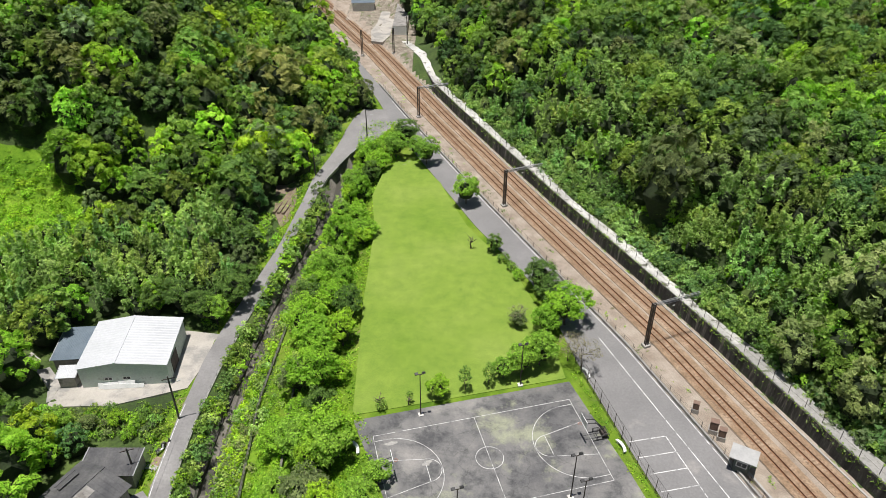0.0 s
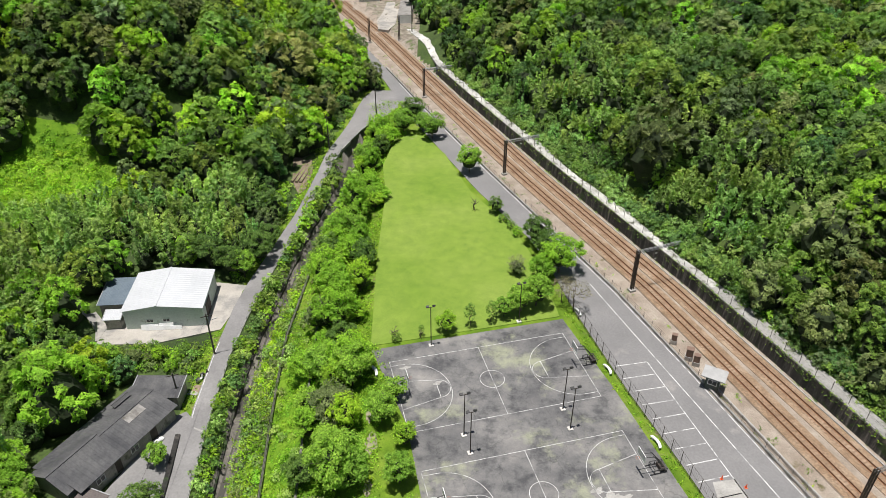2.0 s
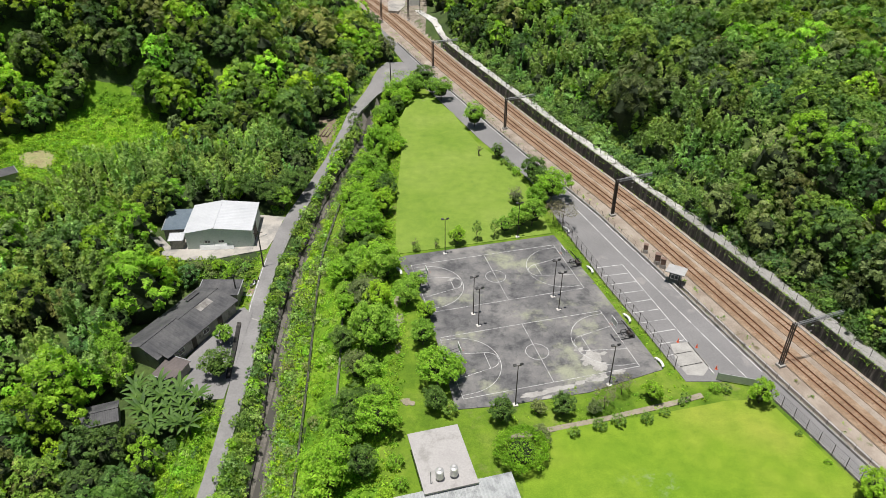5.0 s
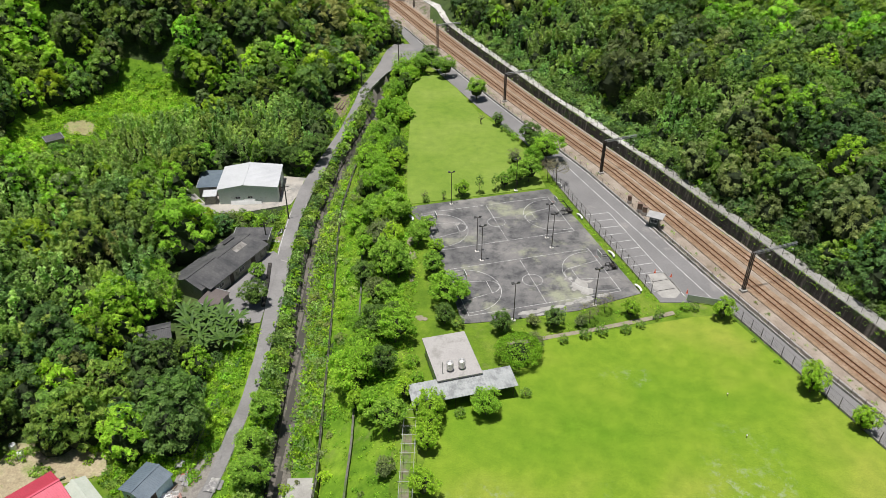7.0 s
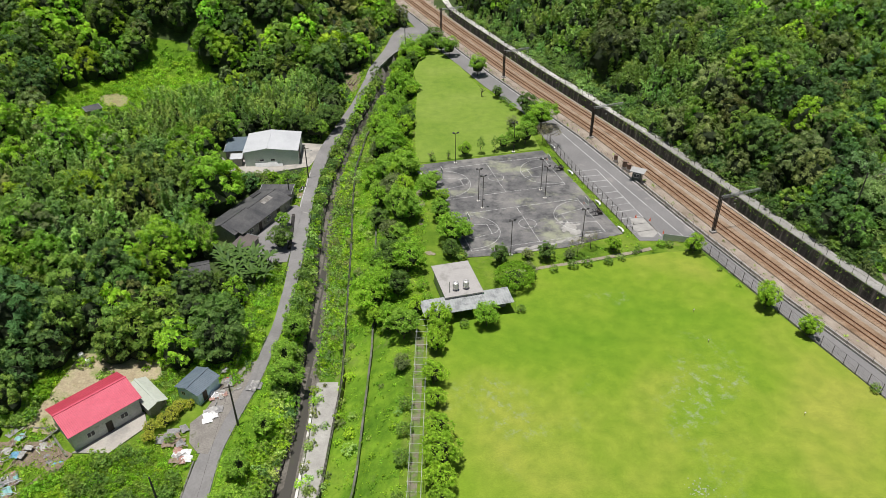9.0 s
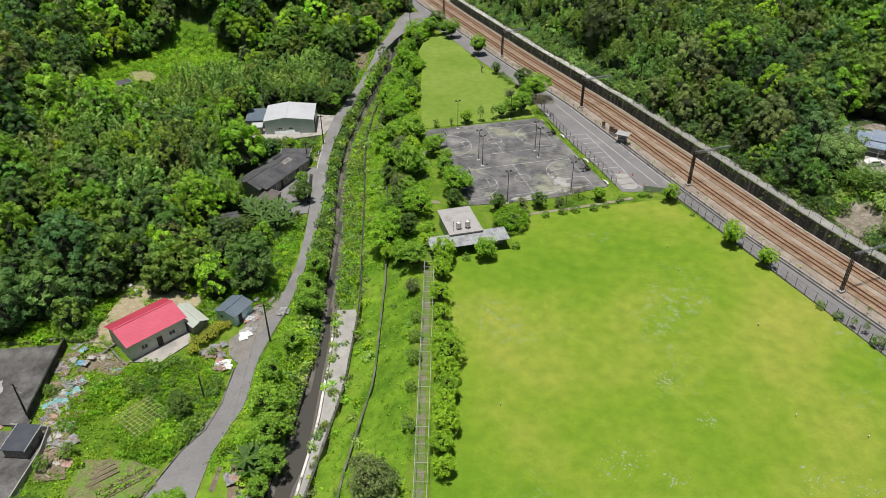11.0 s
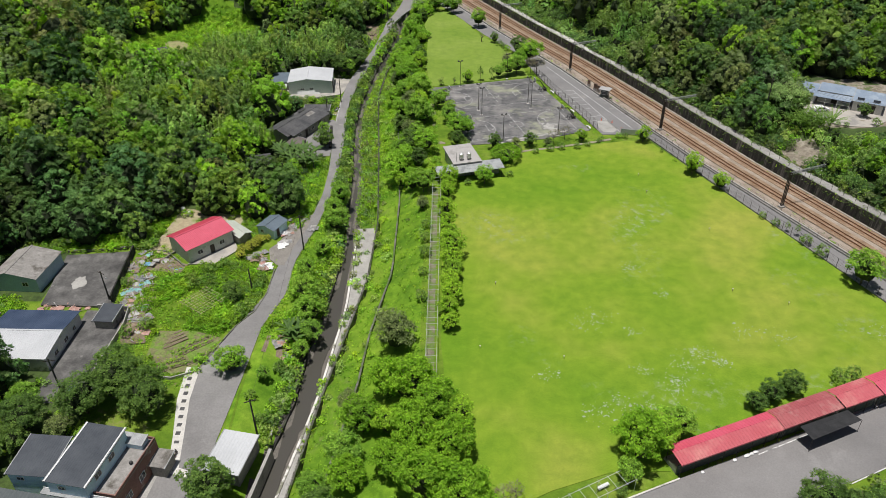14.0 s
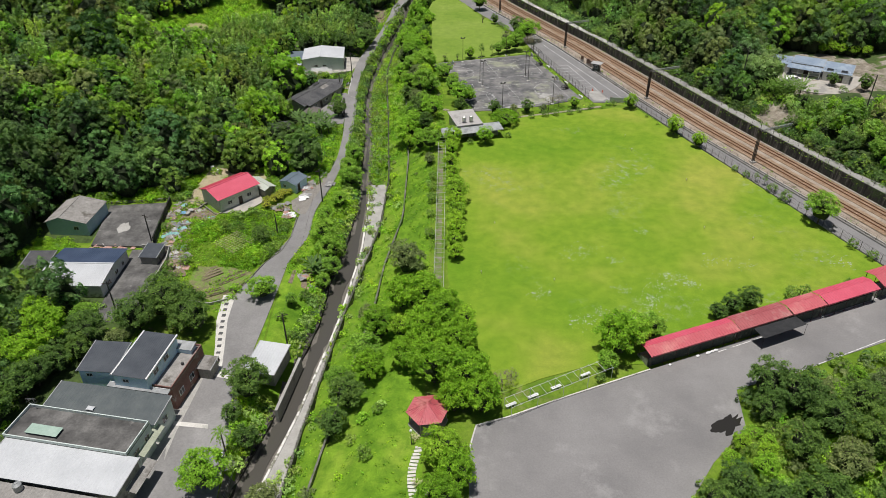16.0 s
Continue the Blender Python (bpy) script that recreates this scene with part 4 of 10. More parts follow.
def undergrowth_shrubs():
    """Low shrubs at the woods' edges and tall weeds in the clearing and on the village plots."""
    rng = np.random.default_rng(51)
    xs, ys = scatter(rng, -120, -20, -110, 190, 2.1)
    near = ROAD_L(ys) - xs
    edge = (near > 0.9) & (near < 6.5) & (ys > 8) & (ys < 182)
    for shape in WEST_OPEN[:3]:
        edge &= ~inside(xs, ys, shape)
    wild = (xs < -64) & (xs > -100) & (ys < -3) & (ys > -96) & (rng.random(len(xs)) < 0.7)
    for x0, x1, y0, y1 in ((-97, -85, -22.5, -10), (-89, -70, -28, -6), (-88.5, -72.5, -44.5, -28), (-74, -61, -48, -7), (-95.5, -88, -37, -29), (-77, -40, -96, -60)):
        wild &= ~((xs > x0) & (xs < x1) & (ys > y0) & (ys < y1))
    keep = edge | wild
    xs, ys, near = xs[keep], ys[keep], near[keep]
    size = rng.uniform(0.45, 1.15, len(xs)) * np.where(ys < 8, 0.62, 1.0)
    sp = np.where((ys < 8) | inside(xs, ys, WEST_OPEN[3]), rng.choice([2, 3, 3, 2, 5], len(xs)), rng.choice([1, 2, 5, 0], len(xs)))
    xg, yg = scatter(rng, -100, -40, -46, 16, 0.82)
    xc, yc = scatter(rng, -116, -66, 82, 140, 1.25)
    keep = inside(xc, yc, WEST_OPEN[3]) & ~inside(xc, yc, [(-104, 111), (-101.0, 106.6), (-96, 106.8), (-96, 110.8), (-98, 113.5), (-101.4, 114)])
    keep &= rng.random(len(xc)) < 0.28
    xs, ys = np.concatenate([xs, xc[keep]]), np.concatenate([ys, yc[keep]])
    size = np.concatenate([size, rng.uniform(0.4, 1.1, keep.sum())])
    sp = np.concatenate([sp, rng.choice([3, 2, 3, 3, 3], keep.sum())])
    lush = (inside(xg, yg, WEED_PLOT) | inside(xg, yg, HUT_SIDE) | inside(xg, yg, WEED_BACK) | inside(xg, yg, WEED_EAST) | inside(xg, yg, WEED_FRONT) | inside(xg, yg, [(-61, -31), (-49, -31), (-50, -42), (-60, -43)]) & (rng.random(len(xg)) < 0.3)) & (rng.random(len(xg)) < 0.9) & ~inside(xg, yg, [(-58.4, -23), (-54.6, -28), (-50.2, -24.4), (-54, -19.4)]) & ~inside(xg, yg, VEGETABLE_PLOT) & (~inside(xg, yg, DRY_SLOPE) | (rng.random(len(xg)) < 0.08))
    xg, yg = xg[lush], yg[lush]
    xs, ys = np.concatenate([xs, xg]), np.concatenate([ys, yg])
    size = np.concatenate([size, rng.uniform(0.35, 0.75, len(xg)) * np.where(coarse_field(xg, yg, 0.13, 3) > 0.04, 1.6, 0.95)])
    sp = np.concatenate([sp, np.where(coarse_field(xg, yg, 0.1, 17) > 0.06, rng.choice([1, 7, 1], len(xg)), rng.choice([7, 7, 2, 7, 3], len(xg)))])
    xg, yg = scatter(rng, -50, -34, 4, 36, 1.05)
    lush = (xg < ROAD_L(yg) - 0.6) & (xg > ROAD_L(yg) - 6.0) & (rng.random(len(xg)) < 0.8)
    xs, ys = np.concatenate([xs, xg[lush]]), np.concatenate([ys, yg[lush]])
    size = np.concatenate([size, rng.uniform(0.35, 0.9, lush.sum())])
    sp = np.concatenate([sp, rng.choice([7, 3, 2, 7, 2], lush.sum())])
    xg, yg = scatter(rng, -66, -39, 70, 78, 1.2)
    lush = inside(xg, yg, [(-66, 71), (-57, 70), (-49, 71.5), (-41.5, 71), (-40.6, 76.6), (-51, 77), (-63, 76.4)]) & (rng.random(len(xg)) < 0.85)
    xs, ys = np.concatenate([xs, xg[lush]]), np.concatenate([ys, yg[lush]])
    size = np.concatenate([size, rng.uniform(0.5, 1.25, lush.sum())])
    sp = np.concatenate([sp, rng.choice([2, 1, 3, 4, 1], lush.sum())])
    xe, ye = scatter(rng, -20, 125, -60, 215, 2.3)
    e = xe - (EAST_X(ye) + 14.9)
    keep = (e > -0.2) & ((e < 4.5) | inside(xe, ye, PALM_GROVE) | (e < 14) & (ye > 36) & (ye < 150) | (xe > 76) & (ye > 6) & (ye < 19)) & ~inside(xe, ye, EAST_YARD) & ~((ye > 196) & (e < 1 + 0.2 * (ye - 196))) & ~(np.hypot((xe - 76) / 4.3, (ye - 17) / 6.0) < 1)
    xe, ye = xe[keep], ye[keep]
    xs, ys = np.concatenate([xs, xe]), np.concatenate([ys, ye])
    size = np.concatenate([size, rng.uniform(0.5, 1.2, len(xe)) * np.where(xe - MAST_X(ye) > 19.4, 1.8, 1.0)])
    sp = np.concatenate([sp, rng.choice([1, 0, 5, 5, 2], len(xe))])
    plant("shrubs_wood_edge", "green shrubs and tall weeds at the edges of the woods", "shrubs", 52, xs, ys, SHRUB, rng.integers(0, 8, len(xs)), size, GREENS, sp)


HUT_SIDE = [(-52.0, -4.6), (-49.6, 0.2), (-48.8, 5.4), (-44.6, 8.6), (-43.0, 7.0), (-40.4, 10.0), (-44, 12), (-52, 9), (-54.6, 5.2), (-51.4, 1.4)]
VEGETABLE_PLOT = [(-60.4, -38.0), (-54.8, -42.4), (-51.0, -40.9), (-50.0, -36.6), (-48.4, -33.0), (-54.0, -31.0), (-60.6, -31.6)]
DRY_SLOPE = [(-70.2, -7), (-66.5, -7.2), (-58.6, 3.6), (-53, 5.2), (-55, 9.5), (-61, 11), (-68, 9.6)]
WEED_PLOT = [(-66.5, -20.5), (-60.5, -11.8), (-56, -11.6), (-50, -13), (-45.5, -14), (-45.5, -22), (-52, -22.5), (-57, -18), (-63.5, -26), (-67, -27)]
WEED_EAST = [(-53.5, -11), (-50.5, -9.6), (-46.4, -12.2), (-44.4, -14), (-43.6, -20), (-45.4, -26), (-48.6, -31), (-56, -30.5), (-58, -26), (-50, -16)]
WEED_FRONT = [(-98, -22.8), (-90, -22), (-87.4, -25.6), (-88.6, -29), (-98, -29)]
WEED_BACK = [(-97, -9), (-90, -7.5), (-87, -7.8), (-73, -6), (-67, -7.0), (-60, 4), (-52, 10), (-44, 9.5), (-44, 12), (-54, 13), (-66, 9), (-76, -1), (-95, -3)]
west_woods()
east_woods()
wall_edge_shrubs()
bank_shrubs()
undergrowth_shrubs()


# ---- single trees ----
def tree_kind(name, label, seed, height, radius, base, leaf, count=1100, size=0.42, lobes=13, thick=0.16, flat=0.8, narrow=0.55, cone=0.0):
    t = thing("tree", label, "tree", (0, 0, -400))
    part("trunk", limb_bm(seed, height, radius, thick), BARK, t)
    if count:
        leaves = crown(seed, radius, height, int(lobes * 1.7), int(count * 1.8), size * 0.74, base, flat, 0, max(narrow, 0.62), cone, 3, even=0.45 if flat > 0.6 else 0.68, plump=0.95 if flat > 0.6 else 1.3, loose=0.8 if flat > 0.6 else 0.4)
        index = np.zeros(len(leaves))
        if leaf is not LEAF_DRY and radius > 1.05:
            # hidden dome whose near-black colour gives the crown its inner shade
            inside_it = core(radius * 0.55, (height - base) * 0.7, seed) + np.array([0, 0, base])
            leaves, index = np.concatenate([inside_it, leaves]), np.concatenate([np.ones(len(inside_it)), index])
        ob = new("crown", leaf_mesh("crown", leaves, [leaf, CROWN_SHADE], index))
        ob.parent = t
    return t


KINDS = {
    "round": tree_kind("round", "leafy mid-green park tree with a rounded crown", 101, 6.5, 3.0, 1.6, LEAF_PARK, 1500, 0.5),
    "dark": tree_kind("dark", "dense dark green park tree", 102, 7.0, 3.2, 1.2, LEAF_SHADE, 1500, 0.5),
    "fresh": tree_kind("fresh", "bright fresh green park tree with a spreading crown", 103, 6.5, 3.4, 1.8, LEAF_FRESH, 1600, 0.5),
    "lime": tree_kind("lime", "lime green young park tree", 104, 5.2, 2.4, 1.0, LEAF_LIME, 950, 0.46),
    "olive": tree_kind("olive", "olive green bushy tree", 105, 6.0, 3.0, 1.0, LEAF_OLIVE, 1300, 0.48),
    "thin": tree_kind("thin", "slim young tree with a narrow sparse crown", 106, 4.4, 1.0, 1.0, LEAF_MID, 330, 0.3, 9, 0.07),
    "dome": tree_kind("dome", "low dense dome-shaped rich green tree", 107, 3.9, 3.7, 0.7, LEAF_RICH, 2800, 0.34, 40, 0.22, 0.5),
    "shrub": tree_kind("shrub", "small rounded green garden bush", 108, 1.7, 1.0, 0.1, LEAF_MID, 330, 0.24, 7, 0.05),
    "bushlime": tree_kind("bushlime", "small bright green garden bush", 109, 1.5, 1.0, 0.1, LEAF_FRESH, 330, 0.24, 7, 0.05),
    "bare": tree_kind("bare", "nearly leafless grey-brown tree with a few dry leaves", 110, 5.5, 2.6, 1.8, LEAF_DRY, 520, 0.26, 12, 0.11),
    "dead": tree_kind("dead", "small dead leafless tree", 111, 3.2, 1.2, 1.0, LEAF_DRY, 0, 0.2, 6, 0.15),
    "big": tree_kind("big", "large old dark green shade tree", 112, 9.0, 5.0, 1.6, LEAF_SHADE, 3600, 0.46, 26, 0.3),
    "ball": tree_kind("ball", "dense ball-shaped bright green tree", 113, 4.4, 2.7, 0.7, LEAF_FRESH, 1700, 0.34, 20, 0.16, 0.9),
    "croton": tree_kind("croton", "bushy croton with yellow and green leaves", 115, 1.9, 1.1, 0.1, LEAF_CROTON, 330, 0.3, 8, 0.05),
    "rich": tree_kind("rich", "rich green park tree with a feathery spreading crown", 116, 7.0, 3.3, 1.3, LEAF_RICH, 2000, 0.5, 18, 0.18, 0.9, 0.35),
    "pale": tree_kind("pale", "spreading tree with pale grey-green leaves", 117, 7.5, 3.8, 1.2, LEAF_PALE, 1900, 0.5, 16, 0.2),
    "bamboo": tree_kind("bamboo", "tall fresh green feathery tree", 114, 8.0, 3.0, 1.0, LEAF_FRESH, 1900, 0.55, 18, 0.18, 0.9, 0.35),
}


def tree(kind, x, y, scale=1.0, turn=None, group="trees of the park", tall=1.0):
    t = copy_thing(KINDS[kind], pose(x, y, gz(x, y) + 0.02, 0, 0, (x * 37 + y * 71) % 360 if turn is None else turn))
    wide = 0.86 + 0.28 * ((x * 7.3 + y * 3.1) % 1.0)
    t.scale = (scale * wide, scale * (2.0 - wide), scale * tall)
    tagged(t, group=group)
    return t


# ---- railway ----
def beside(lat, y0, y1, stepping=4.0):
    """A line at a distance to the east of the masts' line."""
    return along(lambda y: beside_x(lat, y), y0, y1, stepping)


def beside_x(lat, y):
    return float(MAST_X(y)) + (lat + float(SPREAD(y)) * min(1.0, max(0.0, (lat - 4.6) / 0.6))) / 0.925


def track(name_label, lat):
    t = thing("railway_track", name_label, "railway track", group="railway tracks")
    for side in (-0.56, 0.56):
        bm = bmesh.new()
        wall_line(bm, beside(lat + side, -100, 330), 0.075, lambda x, y: -0.32, lambda x, y: -0.14)
        part("rail", bm, RAIL, t)
    bm = bmesh.new()
    ribbon(bm, beside(lat - 1.75, -100, 330), beside(lat + 1.75, -100, 330), lambda x, y: -0.36, 0.2)
    part("ballast_bed", bm, BALLAST, t, "rust-stained ballast bed")
    for side in (-0.56, 0.56):
        bm = bmesh.new()
        ribbon(bm, beside(lat + side - 0.15, -100, 330), beside(lat + side + 0.15, -100, 330), lambda x, y: -0.3, 0.1)
        part("rust_band", bm, RUST_STAIN, t, "dark rust-stained stones beside the rail")
    one = boxes((-1.12, 1.12, -0.12, 0.12, -0.36, -0.302))
    me = bpy.data.meshes.new("sleeper")
    one.to_mesh(me)
    one.free()
    me.materials.append(SLEEPER)
    rest = bmesh.new()
    y, k = -60.0, 0
    while y < 300:
        x = beside_x(lat, y)
        turn = math.degrees(math.atan2(float(MAST_X(y - 1) - MAST_X(y + 1)), 2.0))
        m = pose(x, y, 0, 0, 0, turn)
        if -8 < y < 140:
            s = new("sleeper", me)
            s.parent = t
            s.matrix_basis = m
        else:
            box(rest, -1.12, 1.12, -0.12, 0.12, -0.36, -0.302, m)
        y += 0.6
    tagged(part("sleeper_bed", rest, SLEEPER, t), kind="stuff")
    return t


track("rusty railway track nearer the park with worn sleepers", 3.0)
track("rusty railway track below the retaining wall", 7.0)
bm = bmesh.new()
ribbon(bm, beside(1.2, -100, 330), beside(8.9, -100, 330), lambda x, y: -0.47, 0.2)
structure("ground_ballast", bm, BALLAST_PALE, "pale weathered gravel between the railway tracks")
# dark patches paint the trees' shadows onto the worn concrete
PATH_MAT = mat("worn_path_shadow_patches", [(0.3, 0.295, 0.275), (0.48, 0.47, 0.445), (0.66, 0.65, 0.62)], 0.1, 3, 0.25, 0.9, patch=(0.13, 0.13, 0.1), patch_scale=0.5, patch_edge=(0.54, 0.62))
# retaining wall with coping, and the path above it
bm = bmesh.new()
rows = []
for (x0, y0), (x1, y1) in zip(beside(9.75, -100, 196), beside(10.2, -100, 196)):
    rows.append([bm.verts.new(c) for c in ((x0, y0, -0.9), (x0 + 0.05, y0, -0.3), (x1 - 0.25, y1, 2.05), (x1 + 0.2, y1, 2.05), (x1 + 0.2, y1, -0.9))])
for p, q in zip(rows, rows[1:]):
    for k in range(5):
        bm.faces.new((p[k], p[(k + 1) % 5], q[(k + 1) % 5], q[k]))
bmesh.ops.recalc_face_normals(bm, faces=bm.faces)
structure("wall_retaining", bm, STREAKED, "dark mossy concrete retaining wall beside the railway")
bm = bmesh.new()
wall_line(bm, beside(8.85, -100, 205), 0.25, lambda x, y: -0.9, lambda x, y: -0.2)
structure("wall_trackside_drain", bm, CONCRETE, "low concrete drain kerb at the foot of the retaining wall")
bm = bmesh.new()
left = [(x + float(np.interp(y, [195, 216, 239], [0, 3.8, 6.0])), y) for x, y in beside(10.2, 82, 240, 2.5)]
right = [(x + 2.3 + 0.8 * noise.noise((y * 0.21, 3, 0)) + 0.9 * noise.noise((y * 0.06, 7, 0)), y) for x, y in left]
ribbon(bm, left, right, lambda x, y: 2.1 if y < 193 else max(gz(x, y) + 0.12, 2.1 - 0.045 * (y - 193)), 0.5)
structure("pavement_wall_path", bm, PATH_MAT, "pale concrete footpath on top of the railway wall")
# lower stretch: the trees' shade is put into a greyer path colour
bm = bmesh.new()
left = beside(10.2, -100, 82, 2.5)
ribbon(bm, left, [(x + 2.5 + 0.8 * noise.noise((y * 0.21, 3, 0)) + 0.9 * noise.noise((y * 0.06, 7, 0)), y) for x, y in left], lambda x, y: 2.1, 0.3)
structure("pavement_wall_path_lower", bm, mat("tree_shade_mossy_path", [(0.24, 0.235, 0.22), (0.36, 0.35, 0.33)], 0.3, 3, 0.25, 0.9, patch=(0.1, 0.12, 0.06), patch_scale=0.4, patch_edge=(0.6, 0.68)), "weathered footpath on the railway wall, greyed for tree shade")


def fence(label, line, height, gap, z0, post_mat, rails, post_r=0.035, wire=0.012, lean=0.0, mesh_rows=0, category="fence"):
    """Posts at even gaps along a line, with rails at given heights."""
    pts = [Vector((x, y, z0(x, y))) for x, y in line]
    f = thing("fence", label, category)
    spots = []
    carry = 0.0
    for a, b in zip(pts, pts[1:]):
        n = (b - a).length
        s = carry
        while s < n:
            spots.append(a.lerp(b, s / n))
            s += gap
        carry = s - n
    one = bmesh.new()
    bar(one, (0, 0, -0.3), (lean, 0, height), post_r, 6)
    me = bpy.data.meshes.new("post")
    one.to_mesh(me)
    one.free()
    me.materials.append(post_mat)
    for p in spots:
        o = new("post", me)
        o.parent = f
        o.location = p
    for h in rails:
        bm = bmesh.new()
        for a, b in zip(spots, spots[1:]):
            bar(bm, a + Vector((lean * h / height, 0, h)), b + Vector((lean * h / height, 0, h)), wire, 4)
        part("rail", bm, post_mat, f)
    if mesh_rows:
        bm = bmesh.new()
        for a, b in zip(spots, spots[1:]):
            d = b - a
            for k in range(mesh_rows):
                s = (k + 0.5) / mesh_rows
                lo, hi = rails[0], rails[-1]
                bar(bm, a + d * s + Vector((0, 0, lo)), a + d * min(1, s + 0.5 / mesh_rows) + Vector((0, 0, hi)), 0.008, 3)
        part("wire_mesh", bm, post_mat, f)
    return f


fence("dark steel post fence with wires along the wall path", beside(10.6, -98, 195, 6), 1.5, 3.0, lambda x, y: 2.1, STEEL_DARK, (0.75, 1.45), 0.045, 0.007)
# wall and fence between lane and tracks
bm = bmesh.new()
wall_line(bm, beside(-3.0, -100, 200), 0.28, lambda x, y: -0.7, lambda x, y: 0.34)
structure("wall_lane", bm, CONCRETE, "low weathered concrete wall between lane and railway")
bm = bmesh.new()
wall_line(bm, beside(-1.7, -100, 60), 0.3, lambda x, y: -0.7, lambda x, y: -0.05)
structure("wall_cable_trough", bm, CONCRETE, "pale concrete cable trough beside the railway track")
fence("grey steel rail fence on the lane wall", beside(-3.0, -98, 198, 6), 1.45, 2.4, lambda x, y: 0.0, STEEL_DARK, (0.7, 1.05, 1.4), 0.04, 0.016)


def mast(x, y, label, arm=True):
    """Lattice mast with a lattice beam over both tracks."""
    turn = math.degrees(math.atan2(float(MAST_X(y - 2) - MAST_X(y + 2)), 4.0))
    t = thing("catenary_mast", label, "catenary mast", (x, y, -0.5), turn, group="railway masts")
    part("footing", boxes((-0.55, 0.55, -0.5, 0.5, -0.3, 0.3)), CONCRETE, t)
    bm = bmesh.new()
    for sx in (-0.22, 0.22):
        for sy in (-0.16, 0.16):
            box(bm, sx - 0.07, sx + 0.07, sy - 0.07, sy + 0.07, 0.2, 8.3)
    n = 11
    for k in range(n):
        z0, z1 = 0.3 + 8.0 * k / n, 0.3 + 8.0 * (k + 1) / n
        s = 1 if k % 2 else -1
        for sy in (-0.16, 0.16):
            bar(bm, (-0.22 * s, sy, z0), (0.22 * s, sy, z1), 0.03, 4)
    part("lattice_post", bm, STEEL_DARK, t)
    if arm:
        wide = float(SPREAD(y))
        long = 8.4 + wide
        bm = bmesh.new()
        for sz in (7.75, 8.2):
            for sy in (-0.14, 0.14):
                bar(bm, (-0.2, sy, sz), (long, sy, sz), 0.055, 4)
        for k in range(18):
            s = 1 if k % 2 else -1
            for sy in (-0.14, 0.14):
                bar(bm, (long * k / 18, sy, 7.97 + 0.22 * s), (long * (k + 1) / 18, sy, 7.97 - 0.22 * s), 0.035, 4)
        part("lattice_beam", bm, GALV, t)
        for off in (3.0, 7.0 + wide):
            bm = bmesh.new()
            bar(bm, (off + 1.2, 0, 7.75), (off + 1.2, 0, 5.6), 0.04, 5)
            bar(bm, (off + 1.2, 0, 6.9), (off, 0, 6.8), 0.025, 4)
            bar(bm, (off + 1.2, 0, 5.7), (off - 0.2, 0, 6.0), 0.025, 4)
            part("drop_arm", bm, STEEL_DARK, t)
            bm = bmesh.new()
            for z in (6.87, 5.8):
                for k in range(4):
                    bar(bm, (off + 0.95 - k * 0.09, 0, z), (off + 0.91 - k * 0.09, 0, z), 0.08, 8)
            part("insulator", bm, WHITE_METAL, t, "ribbed pale insulators")
    return t


MASTS = [(-6.5, 176.2), (12.7, 128.7), (31.7, 84.5), (48.4, 39.0), (64.0, -0.9), (80.2, -40.0)]
for x, y in MASTS:
    mast(x, y, "dark lattice catenary mast with a beam across both tracks")
for x, y in ((-26.3, 227.2), (-47.0, 281)):
    mast(x, y, "dark lattice catenary mast without a beam", False)
mast(-16.3, 229.6, "dark lattice catenary mast on the far side of the tracks", False)
for lat in (3.0, 7.0):
    for h in (5.9, 6.9):
        w = thing("overhead_wire", "thin dark overhead contact wire above the railway", "wire", group="overhead wires")
        bm = bmesh.new()
        line = [(beside_x(lat, y), y) for y in np.linspace(-90, 320, 60)]
        for (x0, y0), (x1, y1) in zip(line, line[1:]):
            bar(bm, (x0, y0, h - 0.5), (x1, y1, h - 0.5), 0.014, 4)
        part("strand", bm, STEEL_DARK, w)


# ---- utility poles and cables ----
def pole(x, y, z, h, label, arms=1, lamp=False, turn=0):
    t = thing("utility_pole", label, "utility pole", (x, y, z), turn, group="utility poles")
    bm = bmesh.new()
    bar(bm, (0, 0, -0.3), (0, 0, h), 0.17, 10, 0.11)
    part("shaft", bm, POLE_MAT, t)
    for k in range(arms):
        part("crossarm", boxes((-0.9, 0.9, -0.05, 0.05, h - 0.5 - 0.7 * k, h - 0.38 - 0.7 * k)), STEEL_DARK, t)
    if lamp:
        bm = bmesh.new()
        bar(bm, (0, 0, h - 1.6), (1.2, 0, h - 1.2), 0.035, 6)
        bar(bm, (1.1, 0, h - 1.2), (1.7, 0, h - 1.15), 0.1, 8, 0.06)
        part("street_light_arm", bm, GALV, t)
    return t


POLE_MAT = mat("dark_pole_concrete", [(0.06, 0.055, 0.05), (0.11, 0.1, 0.09)], 1, 5, 0.2, 0.85)
POLES_W = [(-29.4, 146.0), (-39.5, 75.1), (-42.2, 64.6), (-38.0, -5.0), (-37.3, -55.0)]
for x, y in POLES_W:
    pole(x, y, gz(x, y), 8.6 if y != 64.6 else 6.0, "tall dark concrete utility pole beside the village lane", 1, y in (-5.0, 75.1), 20)
pole(-72.1, -23.8, gz(-72.1, -23.8), 7.0, "dark concrete utility pole in the paved yard", 1, True, -30)
pole(-69.9, -48.8, gz(-69.9, -48.8), 8.5, "dark concrete utility pole between village houses", 1, False, 10)
pole(-46.1, -18.6, gz(-46.1, -18.6), 5.0, "short dark pole at the edge of the gardens", 0)
pole(-19.0, 163.5, gz(-19, 163.5), 7.5, "slim dark pole at the bend of the lane", 0, True)
pole(-12.1, 236.0, 1.0, 9.0, "dark utility pole at the end of the wall path", 1)
